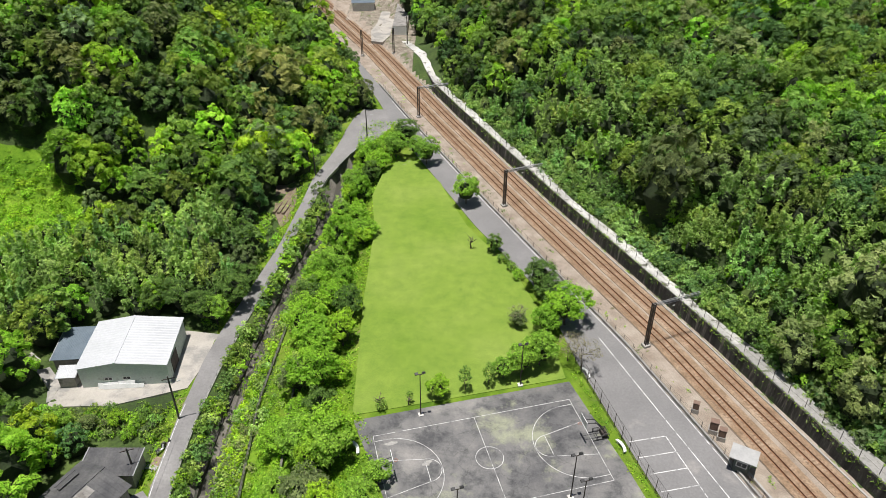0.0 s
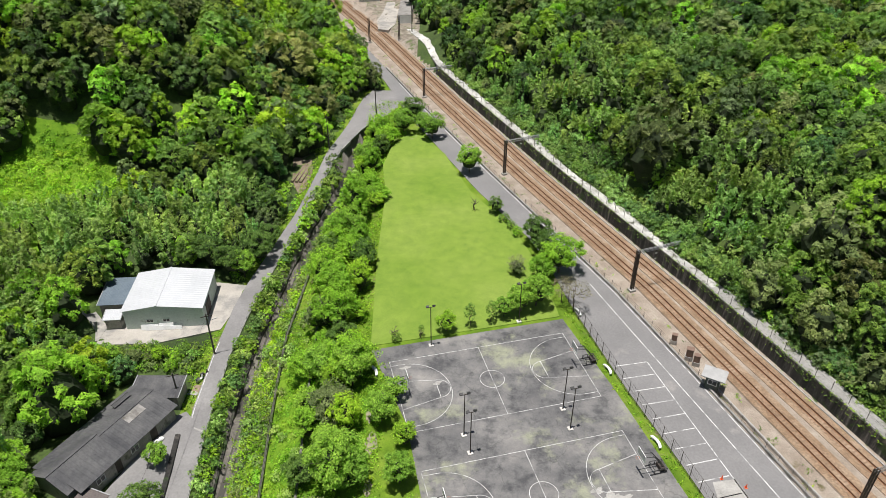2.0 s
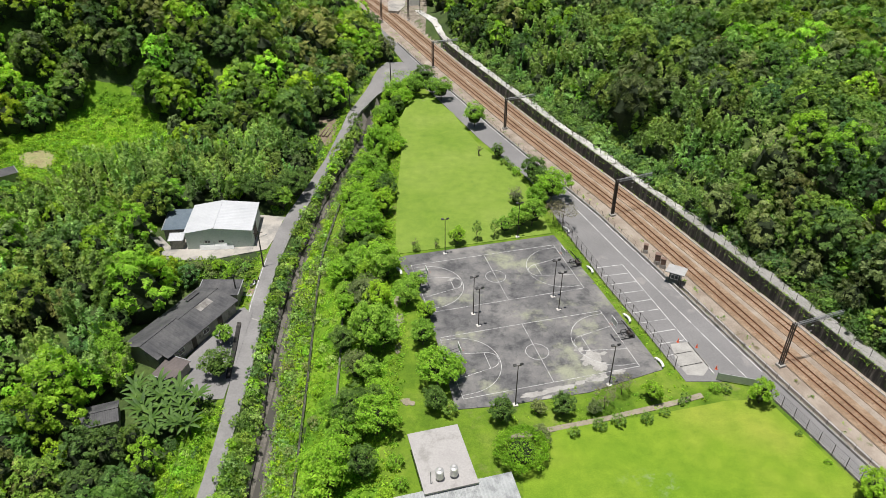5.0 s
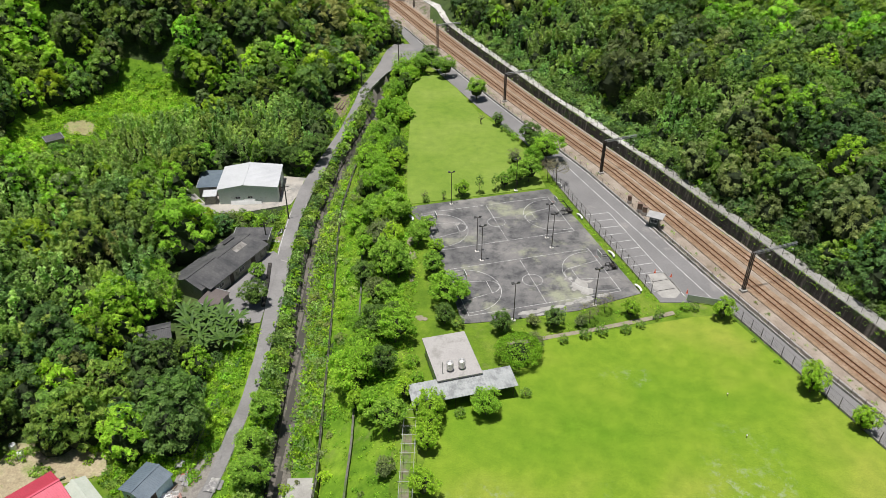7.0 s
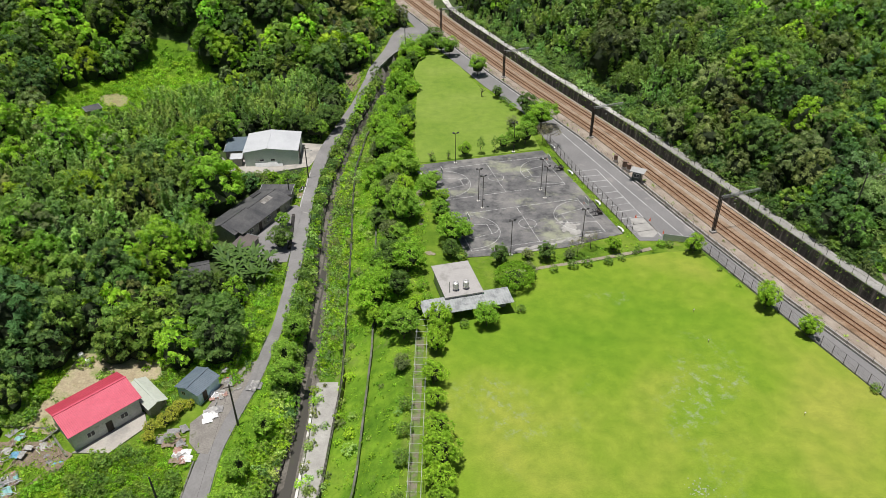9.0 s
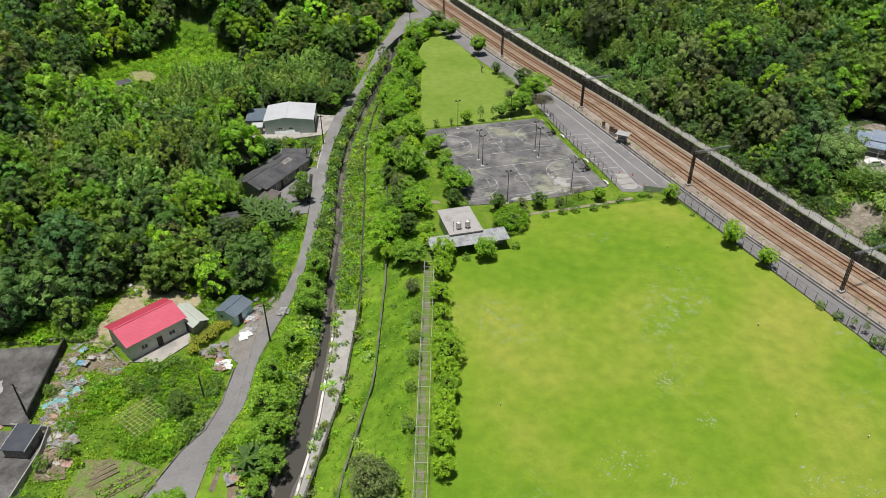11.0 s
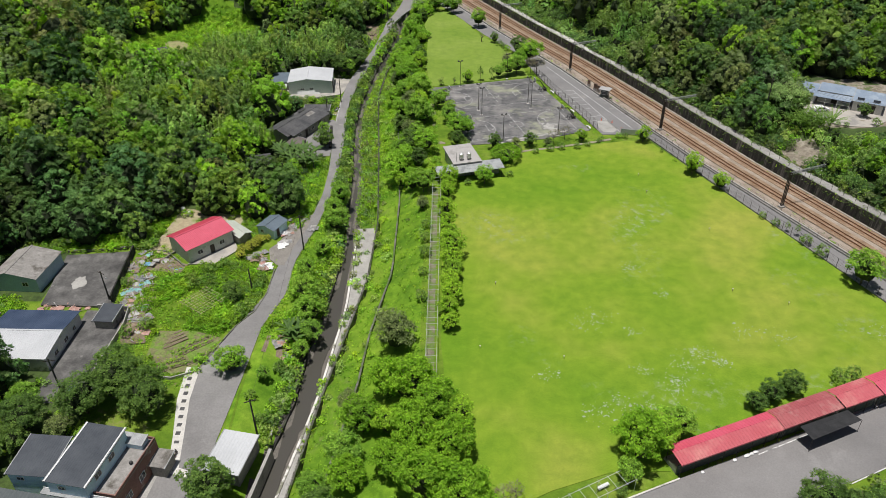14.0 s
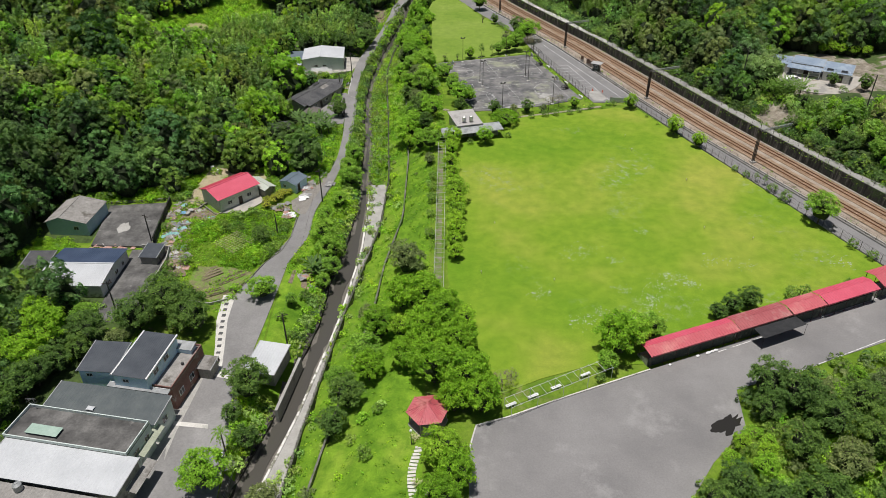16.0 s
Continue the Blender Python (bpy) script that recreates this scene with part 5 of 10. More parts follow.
for x, y in ((58.0, 78.0), (72.0, 34.0), (93.0, 9.5)):
    pole(x, y, gz(x, y), 11.5, "dark utility pole standing among the hillside trees", 2, False, 65)
for a, b, h in (((58.0, 78.0), (72.0, 34.0), 11.0), ((72.0, 34.0), (93.0, 9.5), 11.0), ((20.0, 190.0), (58.0, 78.0), 11.0), ((-39.5, 75.1), (-38.0, -5.0), 8.1), ((-38.0, -5.0), (-37.3, -55.0), 8.1)):
    for off in (-0.8, 0.0, 0.8):
        if h < 9 and off:
            continue
        w = thing("power_cable", "thin dark power cable hung between poles", "cable", group="power cables")
        bm = bmesh.new()
        za, zb = gz(*a) + h, gz(*b) + h
        pts = [Vector((a[0] + (b[0] - a[0]) * s + off, a[1] + (b[1] - a[1]) * s + off * 0.4, za + (zb - za) * s - 2.4 * s * (1 - s))) for s in np.linspace(0, 1, 13)]
        for p, q in zip(pts, pts[1:]):
            bar(bm, p, q, 0.016, 4)
        part("strand", bm, STEEL_DARK, w)


# ---- basketball courts ----
COURT_TURN = math.degrees(math.atan2(0.2468, 0.9686))


def line_bm(segments, w=0.075):
    bm = bmesh.new()
    for (x0, y0), (x1, y1) in segments:
        a, b = Vector((x0, y0)), Vector((x1, y1))
        d = (b - a).normalized()
        n = Vector((-d.y, d.x)) * w / 2
        a, b = a - d * w / 2, b + d * w / 2
        prism(bm, [tuple(a - n), tuple(b - n), tuple(b + n), tuple(a + n)], 0.0, 0.004)
    return bm


def arc_bm(cx, cy, r, a0, a1, w=0.075):
    bm = bmesh.new()
    n = max(8, int(abs(a1 - a0) / 7))
    pts = [(math.cos(radians(a0 + (a1 - a0) * k / n)), math.sin(radians(a0 + (a1 - a0) * k / n))) for k in range(n + 1)]
    ribbon(bm, [(cx + c * (r - w / 2), cy + s * (r - w / 2)) for c, s in pts], [(cx + c * (r + w / 2), cy + s * (r + w / 2)) for c, s in pts], lambda x, y: 0.004, 0.004)
    return bm


def court(x, y, length, width, label):
    """Local x along the court from its left end, y across, 0 at the middle."""
    t = thing("court_marking", label, "court marking", (x, y, 0.054), COURT_TURN, kind="structure")
    h = width / 2
    part("side_line", line_bm([((0, h), (length, h))]), PAINT, t)
    part("side_line", line_bm([((0, -h), (length, -h))]), PAINT, t)
    for e in (0, length):
        part("end_line", line_bm([((e, -h), (e, h))]), PAINT, t)
        s = 1 if e == 0 else -1
        part("key_line", line_bm([((e, 2.9), (e + s * 5.8, 1.8)), ((e + s * 5.8, 1.8), (e + s * 5.8, -1.8)), ((e + s * 5.8, -1.8), (e, -2.9))]), PAINT, t)
        a = 90 if e == 0 else 270
        part("free_throw_arc", arc_bm(e + s * 5.8, 0, 1.8, -90 if e == 0 else 90, a), PAINT, t)
        part("three_point_arc", arc_bm(e + s * 1.5, 0, 6.25, -90 if e == 0 else 90, a), PAINT, t)
        part("three_point_side", line_bm([((e, 6.25), (e + s * 1.5, 6.25)), ((e, -6.25), (e + s * 1.5, -6.25))]), PAINT, t)
    part("centre_line", line_bm([((length / 2, -h), (length / 2, h))]), PAINT, t)
    part("centre_circle", arc_bm(length / 2, 0, 1.8, 0, 360), PAINT, t)


def court_point(ox, oy, along_it, across):
    c, s = math.cos(radians(COURT_TURN)), math.sin(radians(COURT_TURN))
    return ox + along_it * c - across * s, oy + along_it * s + across * c


COURT_A, COURT_B = court_point(-9.26, 65.4, 0, -7.2), court_point(-3.95, 45.0, 0, -7.0)
court(*COURT_A, 28, 14.4, "worn white basketball markings on the upper court")
court(*COURT_B, 27.9, 14.0, "worn white basketball markings on the lower court")


def hoop(x, y, turn, label):
    """A wheeled stand; local x points into the court."""
    t = thing("basketball_hoop", label, "basketball hoop", (x, y, 0.05), turn, group="basketball hoops")
    bm = bmesh.new()
    for s in (-0.75, 0.75):
        bar(bm, (-2.6, s, 0.12), (-0.3, s, 0.12), 0.06, 6)
        bar(bm, (-2.6, s, 0.75), (-0.9, s, 0.75), 0.05, 6)
        for px in (-2.6, -1.7, -0.9):
            bar(bm, (px, s, 0.05), (px, s, 0.78), 0.05, 6)
    for px in (-2.6, -0.9):
        bar(bm, (px, -0.75, 0.75), (px, 0.75, 0.75), 0.05, 6)
    bar(bm, (-2.6, -0.75, 0.12), (-2.6, 0.75, 0.12), 0.05, 6)
    part("base_frame", bm, BLACK_PAINT, t)
    part("counterweight", boxes((-2.5, -1.8, -0.6, 0.6, 0.15, 0.7)), STEEL_DARK, t)
    bm = bmesh.new()
    for s in (-0.35, 0.35):
        bar(bm, (-2.2, s, 0.7), (-0.7, s, 2.9), 0.06, 6)
        bar(bm, (-0.7, s, 2.9), (1.0, s, 3.3), 0.05, 6)
        bar(bm, (-2.4, s, 0.7), (-0.4, s, 3.2), 0.04, 6)
    part("boom", bm, BLACK_PAINT, t)
    bm = bmesh.new()
    box(bm, 1.0, 1.04, -0.9, 0.9, 2.9, 3.95)
    part("backboard", bm, BOARD_MAT, t, "greyed clear backboard")
    bm = bmesh.new()
    for z in (2.88, 3.97):
        box(bm, 0.98, 1.06, -0.94, 0.94, z - 0.04, z + 0.04)
    for s in (-0.92, 0.92):
        box(bm, 0.98, 1.06, s - 0.04, s + 0.04, 2.9, 3.95)
    part("board_frame", bm, WHITE_METAL, t)
    bm = bmesh.new()
    for k in range(12):
        a, b = 2 * math.pi * k / 12, 2 * math.pi * (k + 1) / 12
        bar(bm, (1.5 + 0.23 * math.cos(a), 0.23 * math.sin(a), 3.05), (1.5 + 0.23 * math.cos(b), 0.23 * math.sin(b), 3.05), 0.02, 4)
    part("rim", bm, RUST_RED, t)


BOARD_MAT = mat("dull_backboard", [(0.35, 0.37, 0.38), (0.45, 0.46, 0.46)], 1, 4, 0.1, 0.4)
RUST_RED = mat("rusty_orange_paint", [(0.35, 0.1, 0.04), (0.45, 0.15, 0.06)], 1, 4, 0.2, 0.6)
for o, n in ((COURT_A, 28), (COURT_B, 27.9)):
    hoop(*court_point(*o, 0.3, 0), COURT_TURN, "black wheeled basketball hoop with a white-edged backboard")
    hoop(*court_point(*o, n - 0.3, 0), COURT_TURN + 180, "black wheeled basketball hoop with a white-edged backboard")


def court_lamp(x, y, turn=15, h=7.5):
    t = thing("court_lamp", "slim dark court lamp post with twin floodlights", "lamp post", (x, y, 0.05), turn, group="court lamp posts")
    part("footing", boxes((-0.35, 0.35, -0.35, 0.35, -0.2, 0.12)), PALE_CONCRETE, t)
    bm = bmesh.new()
    bar(bm, (0, 0, 0), (0, 0, h), 0.085, 8, 0.06)
    part("post", bm, STEEL_DARK, t)
    part("crossarm", boxes((-0.65, 0.65, -0.04, 0.04, h - 0.05, h + 0.03)), STEEL_DARK, t)
    for s in (-0.5, 0.5):
        bm = bmesh.new()
        m = pose(s, 0, h + 0.2, -28 if s > 0 else 28, 0, 0)
        box(bm, -0.22, 0.22, -0.16, 0.16, -0.12, 0.12, m)
        part("floodlight", bm, BLACK_PAINT, t)
        bm = bmesh.new()
        box(bm, -0.18, 0.18, -0.12, 0.12, -0.14, -0.122, m)
        part("lens", bm, WHITE_METAL, t)


for x, y in ((-3.0, 69.3), (11.2, 75.2), (2.4, 48.0), (1.65, 51.05), (16.1, 52.2), (15.6, 55.8), (6.9, 30.3), (21.1, 34.3)):
    court_lamp(x, y)

# worn bright concrete repair at the low end of the courts
bm = bmesh.new()
level = 0.0535
for cx0, cy0, rx, ry in ((19.2, 40.0, 1.7, 1.9), (20.6, 38.2, 1.1, 0.9), (18.0, 42.2, 0.7, 0.5), (9.6, 32.3, 2.0, 0.5), (13.6, 33.5, 2.6, 0.6), (16.9, 34.8, 0.9, 0.4), (19.8, 35.8, 1.5, 0.7), (23.0, 37.0, 1.0, 0.5), (21.6, 41.2, 0.5, 0.4), (-2.0, 61.0, 0.6, 0.4), (-6.8, 64.2, 0.9, 0.3), (11.6, 31.8, 0.8, 0.3)):
    pts = []
    for k in range(60):
        a = 2 * math.pi * k / 60
        f = 1 + sum(h * noise.noise((cx0 * 3 + math.cos(a) * q, cy0 * 3 + math.sin(a) * q, q)) for h, q in ((0.5, 0.9), (0.35, 2.6), (0.2, 6.0)))
        pts.append((cx0 + rx * f * math.cos(a) + 0.24 * ry * f * math.sin(a) * 0, cy0 + ry * f * math.sin(a) + 0.25 * rx * f * math.cos(a)))
    level += 0.0004
    prism(bm, pts, 0.02, level)
structure("pavement_court_repair", bm, CONCRETE, "pale worn concrete patches on the court")

# fences of the court and the field
fence("tall grey wire mesh fence between courts and car park", [(19.9, 80.0), (25.1, 59.8), (29.0, 47.0), (32.2, 35.6)], 2.6, 2.2, lambda x, y: 0.0, STEEL_DARK, (0.1, 1.3, 2.55), 0.045, 0.02, 0, 7)
fence("tall grey wire mesh fence along the sports field", along(lambda y: LOWER_L(y) - 0.25, 34, -58, 6), 2.2, 2.3, lambda x, y: 0.0, STEEL_DARK, (0.1, 1.1, 2.15), 0.05, 0.02, 0, 8)
bm = bmesh.new()
wall_line(bm, along(lambda y: LOWER_L(y) - 0.1, 34, -58, 6), 0.18, lambda x, y: -0.3, lambda x, y: 0.28)
structure("wall_field_kerb", bm, CONCRETE, "low concrete kerb under the sports field fence")
# car park marking
t = thing("car_park_marking", "white painted parking bays and lane lines", "road marking", (0, 0, 0.034), kind="structure")
P0, P1 = Vector((29.75, 65.6)), Vector((34.95, 44.4))
for k in range(12):
    p = P0.lerp(P1, k / 8)
    if p.y < 37:
        continue
    left = float(UPPER_L(p.y - 1.2)) + 0.5
    part("bay_line", line_bm([((left, p.y - 1.0), tuple(p))], 0.14), PAINT, t)
part("bay_edge_line", line_bm([(tuple(P0), (37.4, 36.6))], 0.15), PAINT, t)
part("lane_line", line_bm([((24.6, 85.6), (30.5, 68.5)), ((30.5, 68.5), (41.9, 35.9))], 0.15), PAINT, t)
bm = bmesh.new()
edge_line = along(lambda y: UPPER_R(y) - 0.25, 37, 186, 5)
for a, b in zip(edge_line, edge_line[1:]):
    d = Vector(b) - Vector(a)
    n = Vector((-d.y, d.x)).normalized() * 0.07
    prism(bm, [tuple(Vector(a) - n), tuple(Vector(b) - n), tuple(Vector(b) + n), tuple(Vector(a) + n)], 0, 0.004)
part("edge_line", bm, PAINT, t)
bm = bmesh.new()
prism(bm, [(32.6, 43.4), (35.6, 43.9), (37.2, 38.2), (35.6, 36.2), (33.2, 36.4), (32.4, 39.0)], -0.01, 0.004)
part("worn_patch", bm, CONCRETE, t, "pale worn patch at the end of the bays")
CONE_MAT = mat("cone_orange", [(0.7, 0.09, 0.03), (0.75, 0.13, 0.04)], 1, 4, 0.1, 0.6)
for x, y in ((33.9, 43.9), (36.5, 42.6), (38.0, 37.7)):
    c = thing("traffic_cone", "small faded orange traffic cone on the asphalt", "traffic cone", (x, y, 0.03), group="traffic cones")
    part("base", boxes((-0.18, 0.18, -0.18, 0.18, 0, 0.03)), CONE_MAT, c)
    bm = bmesh.new()
    bar(bm, (0, 0, 0.03), (0, 0, 0.7), 0.15, 10, 0.03)
    part("body", bm, CONE_MAT, c)
# the board that closes off the car park
t = thing("barrier_board", "long pale grey metal barrier board across the lane", "barrier", (37.2, 35.3, 0.03), math.degrees(math.atan2(-1.5, 5.4)))
part("panel", boxes((0, 5.6, -0.04, 0.04, 0.15, 1.45)), mat("pale_grey_board", [(0.36, 0.38, 0.38), (0.46, 0.48, 0.48)], 0.6, 4, 0.15, 0.6), t)
for k in range(4):
    part("post", boxes((0.05 + 1.8 * k, 0.13 + 1.8 * k, 0.05, 0.13, -0.05, 1.5)), STEEL_DARK, t)
BANK_WALL = mat("mossy_bank_wall", [(0.1, 0.1, 0.08), (0.2, 0.195, 0.165)], 0.6, 4, 0.3, 0.95, patch=(0.08, 0.13, 0.03), patch_scale=0.5, patch_edge=(0.5, 0.6))
# low garden walls on the bank, the channel wall and its concrete shelf
for name, xf, top, lab in (("wall_bank_low", WALL_LOW, 0.25, "low dark stone wall on the stream bank"), ("wall_bank_high", WALL_HIGH, 0.2, "low dark stone wall below the park")):
    bm = bmesh.new()
    wall_line(bm, along(xf, -110, 148, 4), 0.3, lambda x, y: gz(x + 0.6, y) - 2.6, lambda x, y, k=top: gz(x + 0.6, y) + k)
    structure(name, bm, BANK_WALL, lab)
fence("dark pipe rail on the low bank wall", along(WALL_LOW, 146, -108, 6), 0.95, 2.5, lambda x, y: gz(x + 0.6, y), STEEL_DARK, (0.6, 0.92), 0.03, 0.02)
bm = bmesh.new()
wall_line(bm, along(lambda y: BED_X(y) + BED_W(y) + 0.25, -115, 4, 4), 0.4, lambda x, y: BED_Z(y) - 0.4, lambda x, y: BED_Z(y) + 1.25)
structure("wall_channel", bm, mat("bright_concrete", [(0.62, 0.6, 0.56), (0.74, 0.72, 0.68)], 0.5, 4, 0.12, 0.9, patch=(0.2, 0.2, 0.15), patch_scale=0.35, patch_edge=(0.48, 0.56)), "pale concrete stream wall")
bm = bmesh.new()
ribbon(bm, along(lambda y: BED_X(y) + BED_W(y) + 0.6, -115, 6, 3), along(lambda y: WALL_LOW(y) - 0.1, -115, 6, 3), lambda x, y: float(BED_Z(y)) + 1.32 + 0.3 * ((x - float(BED_X(y))) / 8), 0.3)
structure("pavement_stream_shelf", bm, CONCRETE, "grey concrete shelf beside the stream with weeds")
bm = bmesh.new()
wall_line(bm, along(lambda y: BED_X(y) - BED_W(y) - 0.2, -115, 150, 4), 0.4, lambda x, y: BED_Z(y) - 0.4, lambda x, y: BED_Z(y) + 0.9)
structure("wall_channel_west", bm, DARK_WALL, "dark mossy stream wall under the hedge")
# stream water
bm = bmesh.new()
ribbon(bm, along(lambda y: BED_X(y) - BED_W(y) + 0.15, -115, 164, 3), along(lambda y: BED_X(y) + BED_W(y) - 0.1 - 0.5 * BED_W(y) * (0.5 + 0.5 * np.sin(y * 0.3)), -115, 164, 3), lambda x, y: float(BED_Z(y)) + 0.06, 0.05)
wm, wnodes, wlinks = shader("shallow_dark_water")
wb = wnodes["Principled BSDF"]
wb.inputs["Base Color"].default_value, wb.inputs["Roughness"].default_value = (0.075, 0.07, 0.06, 1), 0.3
wbp = wnodes.new("ShaderNodeBump")
wbp.inputs["Strength"].default_value = 0.5
wlinks.new(noise_node(wnodes, wlinks, 2.2, 4, 0.6, wnodes.new("ShaderNodeNewGeometry").outputs["Position"]), wbp.inputs["Height"])
wlinks.new(wbp.outputs["Normal"], wb.inputs["Normal"])
structure("water_stream", bm, wm, "shallow dark stream water over stones")
# puddle on the forecourt
bm = bmesh.new()
pts = []
for k in range(60):
    a = 2 * math.pi * k / 60
    f = 1 + sum(h * noise.noise((3 + math.cos(a) * q, math.sin(a) * q, 0.5)) for h, q in ((0.5, 1.4), (0.35, 3.5), (0.2, 8.0)))
    pts.append((31.2 + 2.2 * f * math.cos(a) - 0.5 * f * math.sin(a), -82.4 + 1.7 * f * math.cos(a) + 1.15 * f * math.sin(a)))
prism(bm, pts, 0.0, 0.034)
pm, pnodes, plinks = shader("still_dark_puddle")
pnodes["Principled BSDF"].inputs["Base Color"].default_value, pnodes["Principled BSDF"].inputs["Roughness"].default_value = (0.028, 0.026, 0.022, 1), 0.12
structure("water_puddle", bm, pm, "dark shallow puddle on the forecourt")
# edge rail of the village lane and kerb of the forecourt
fence("low pale guard rail along the stream side of the lane", along(lambda y: ROAD_R(y) + 0.25, 150, -20, 5), 0.75, 2.6, lambda x, y: float(ROAD_Z(y)), GALV, (0.45, 0.72), 0.045, 0.03)
bm = bmesh.new()
wall_line(bm, along(lambda y: ROAD_R(y) + 0.12, 150, 20, 5), 0.22, lambda x, y: float(ROAD_Z(y)) - 0.6, lambda x, y: float(ROAD_Z(y)) + 0.12)
structure("kerb_lane", bm, CONCRETE, "worn concrete kerb on the stream side of the lane")
bm = bmesh.new()
wall_line(bm, [(-5.6, -87), (-4.4, -82.4), (0.3, -80.8), (8.9, -77.0), (22.8, -71.3)], 0.22, lambda x, y: -0.2, lambda x, y: 0.2)
structure("kerb_forecourt", bm, PALE_CONCRETE, "pale concrete kerb at the edge of the forecourt")
t = thing("forecourt_marking", "white painted edge lines on the forecourt", "road marking", (0, 0, 0.034), kind="structure")
part("edge_line", line_bm([((34.6, -67.3), (50.6, -60.6)), ((50.6, -60.6), (68.4, -53.0)), ((68.4, -53.0), (82, -47.3))], 0.16), PAINT, t)
part("edge_line", line_bm([((44.6, -72.2), (54.6, -67.9)), ((54.6, -67.9), (62.4, -64.5)), ((62.4, -64.5), (88, -53.4))], 0.16), PAINT, t)


# ---- buildings ----
def sheet(bm, corners, ribs, rib_h=0.05, thick=0.05):
    """A ribbed roof sheet: corners a, b along the eave, c, d along the ridge above b, a; ribs run from eave to ridge."""
    a, b, c, d = [Vector(p) for p in corners]
    up = (b - a).cross(d - a).normalized()
    if up.z < 0:
        up = -up
    us = []
    for k in range(ribs):
        for f, h in ((0.0, 0), (0.55, 0), (0.65, rib_h), (0.9, rib_h)):
            us.append(((k + f) / ribs, h))
    us.append((1.0, 0))
    top = [(bm.verts.new(a.lerp(b, u) + up * h), bm.verts.new(d.lerp(c, u) + up * h)) for u, h in us]
    low = [(bm.verts.new(a.lerp(b, u) - up * thick), bm.verts.new(d.lerp(c, u) - up * thick)) for u in (0, 1)]
    for (p, q), (r, s) in zip(top, top[1:]):
        bm.faces.new((p, r, s, q))
    bm.faces.new((low[0][0], low[0][1], low[1][1], low[1][0]))
    bm.faces.new([low[0][0], low[1][0]] + [t[0] for t in top[::-1]])
    bm.faces.new([low[1][1], low[0][1]] + [t[1] for t in top])
    bm.faces.new((low[0][1], low[0][0], top[0][0], top[0][1]))
    bm.faces.new((low[1][0], low[1][1], top[-1][1], top[-1][0]))


GLASS = mat("dark_window_glass", [(0.02, 0.025, 0.03), (0.04, 0.045, 0.05)], 1, 3, 0.1, 0.15, bump=0)


def opening(parent, name, x, y, z, w, h, side, frame_mat=WHITE_METAL, pane_mat=GLASS):
    """A framed window or door on a wall face; side: which way it looks, in degrees about z."""
    o = new(name)
    o.empty_display_size = 0.2
    o.parent = parent
    o.matrix_basis = pose(x, y, z, 0, 0, side)
    part("frame", boxes((-w / 2, w / 2, -0.06, 0.0, h / 2 - 0.07, h / 2), (-w / 2, w / 2, -0.06, 0.0, -h / 2, -h / 2 + 0.07), (-w / 2, -w / 2 + 0.07, -0.06, 0.0, -h / 2 + 0.07, h / 2 - 0.07),
                        (w / 2 - 0.07, w / 2, -0.06, 0.0, -h / 2 + 0.07, h / 2 - 0.07), (-0.03, 0.03, -0.05, 0.0, -h / 2 + 0.07, h / 2 - 0.07)), frame_mat, o)
    part("pane", boxes((-w / 2 + 0.07, w / 2 - 0.07, -0.03, -0.01, -h / 2 + 0.07, h / 2 - 0.07)), pane_mat, o)
    return o


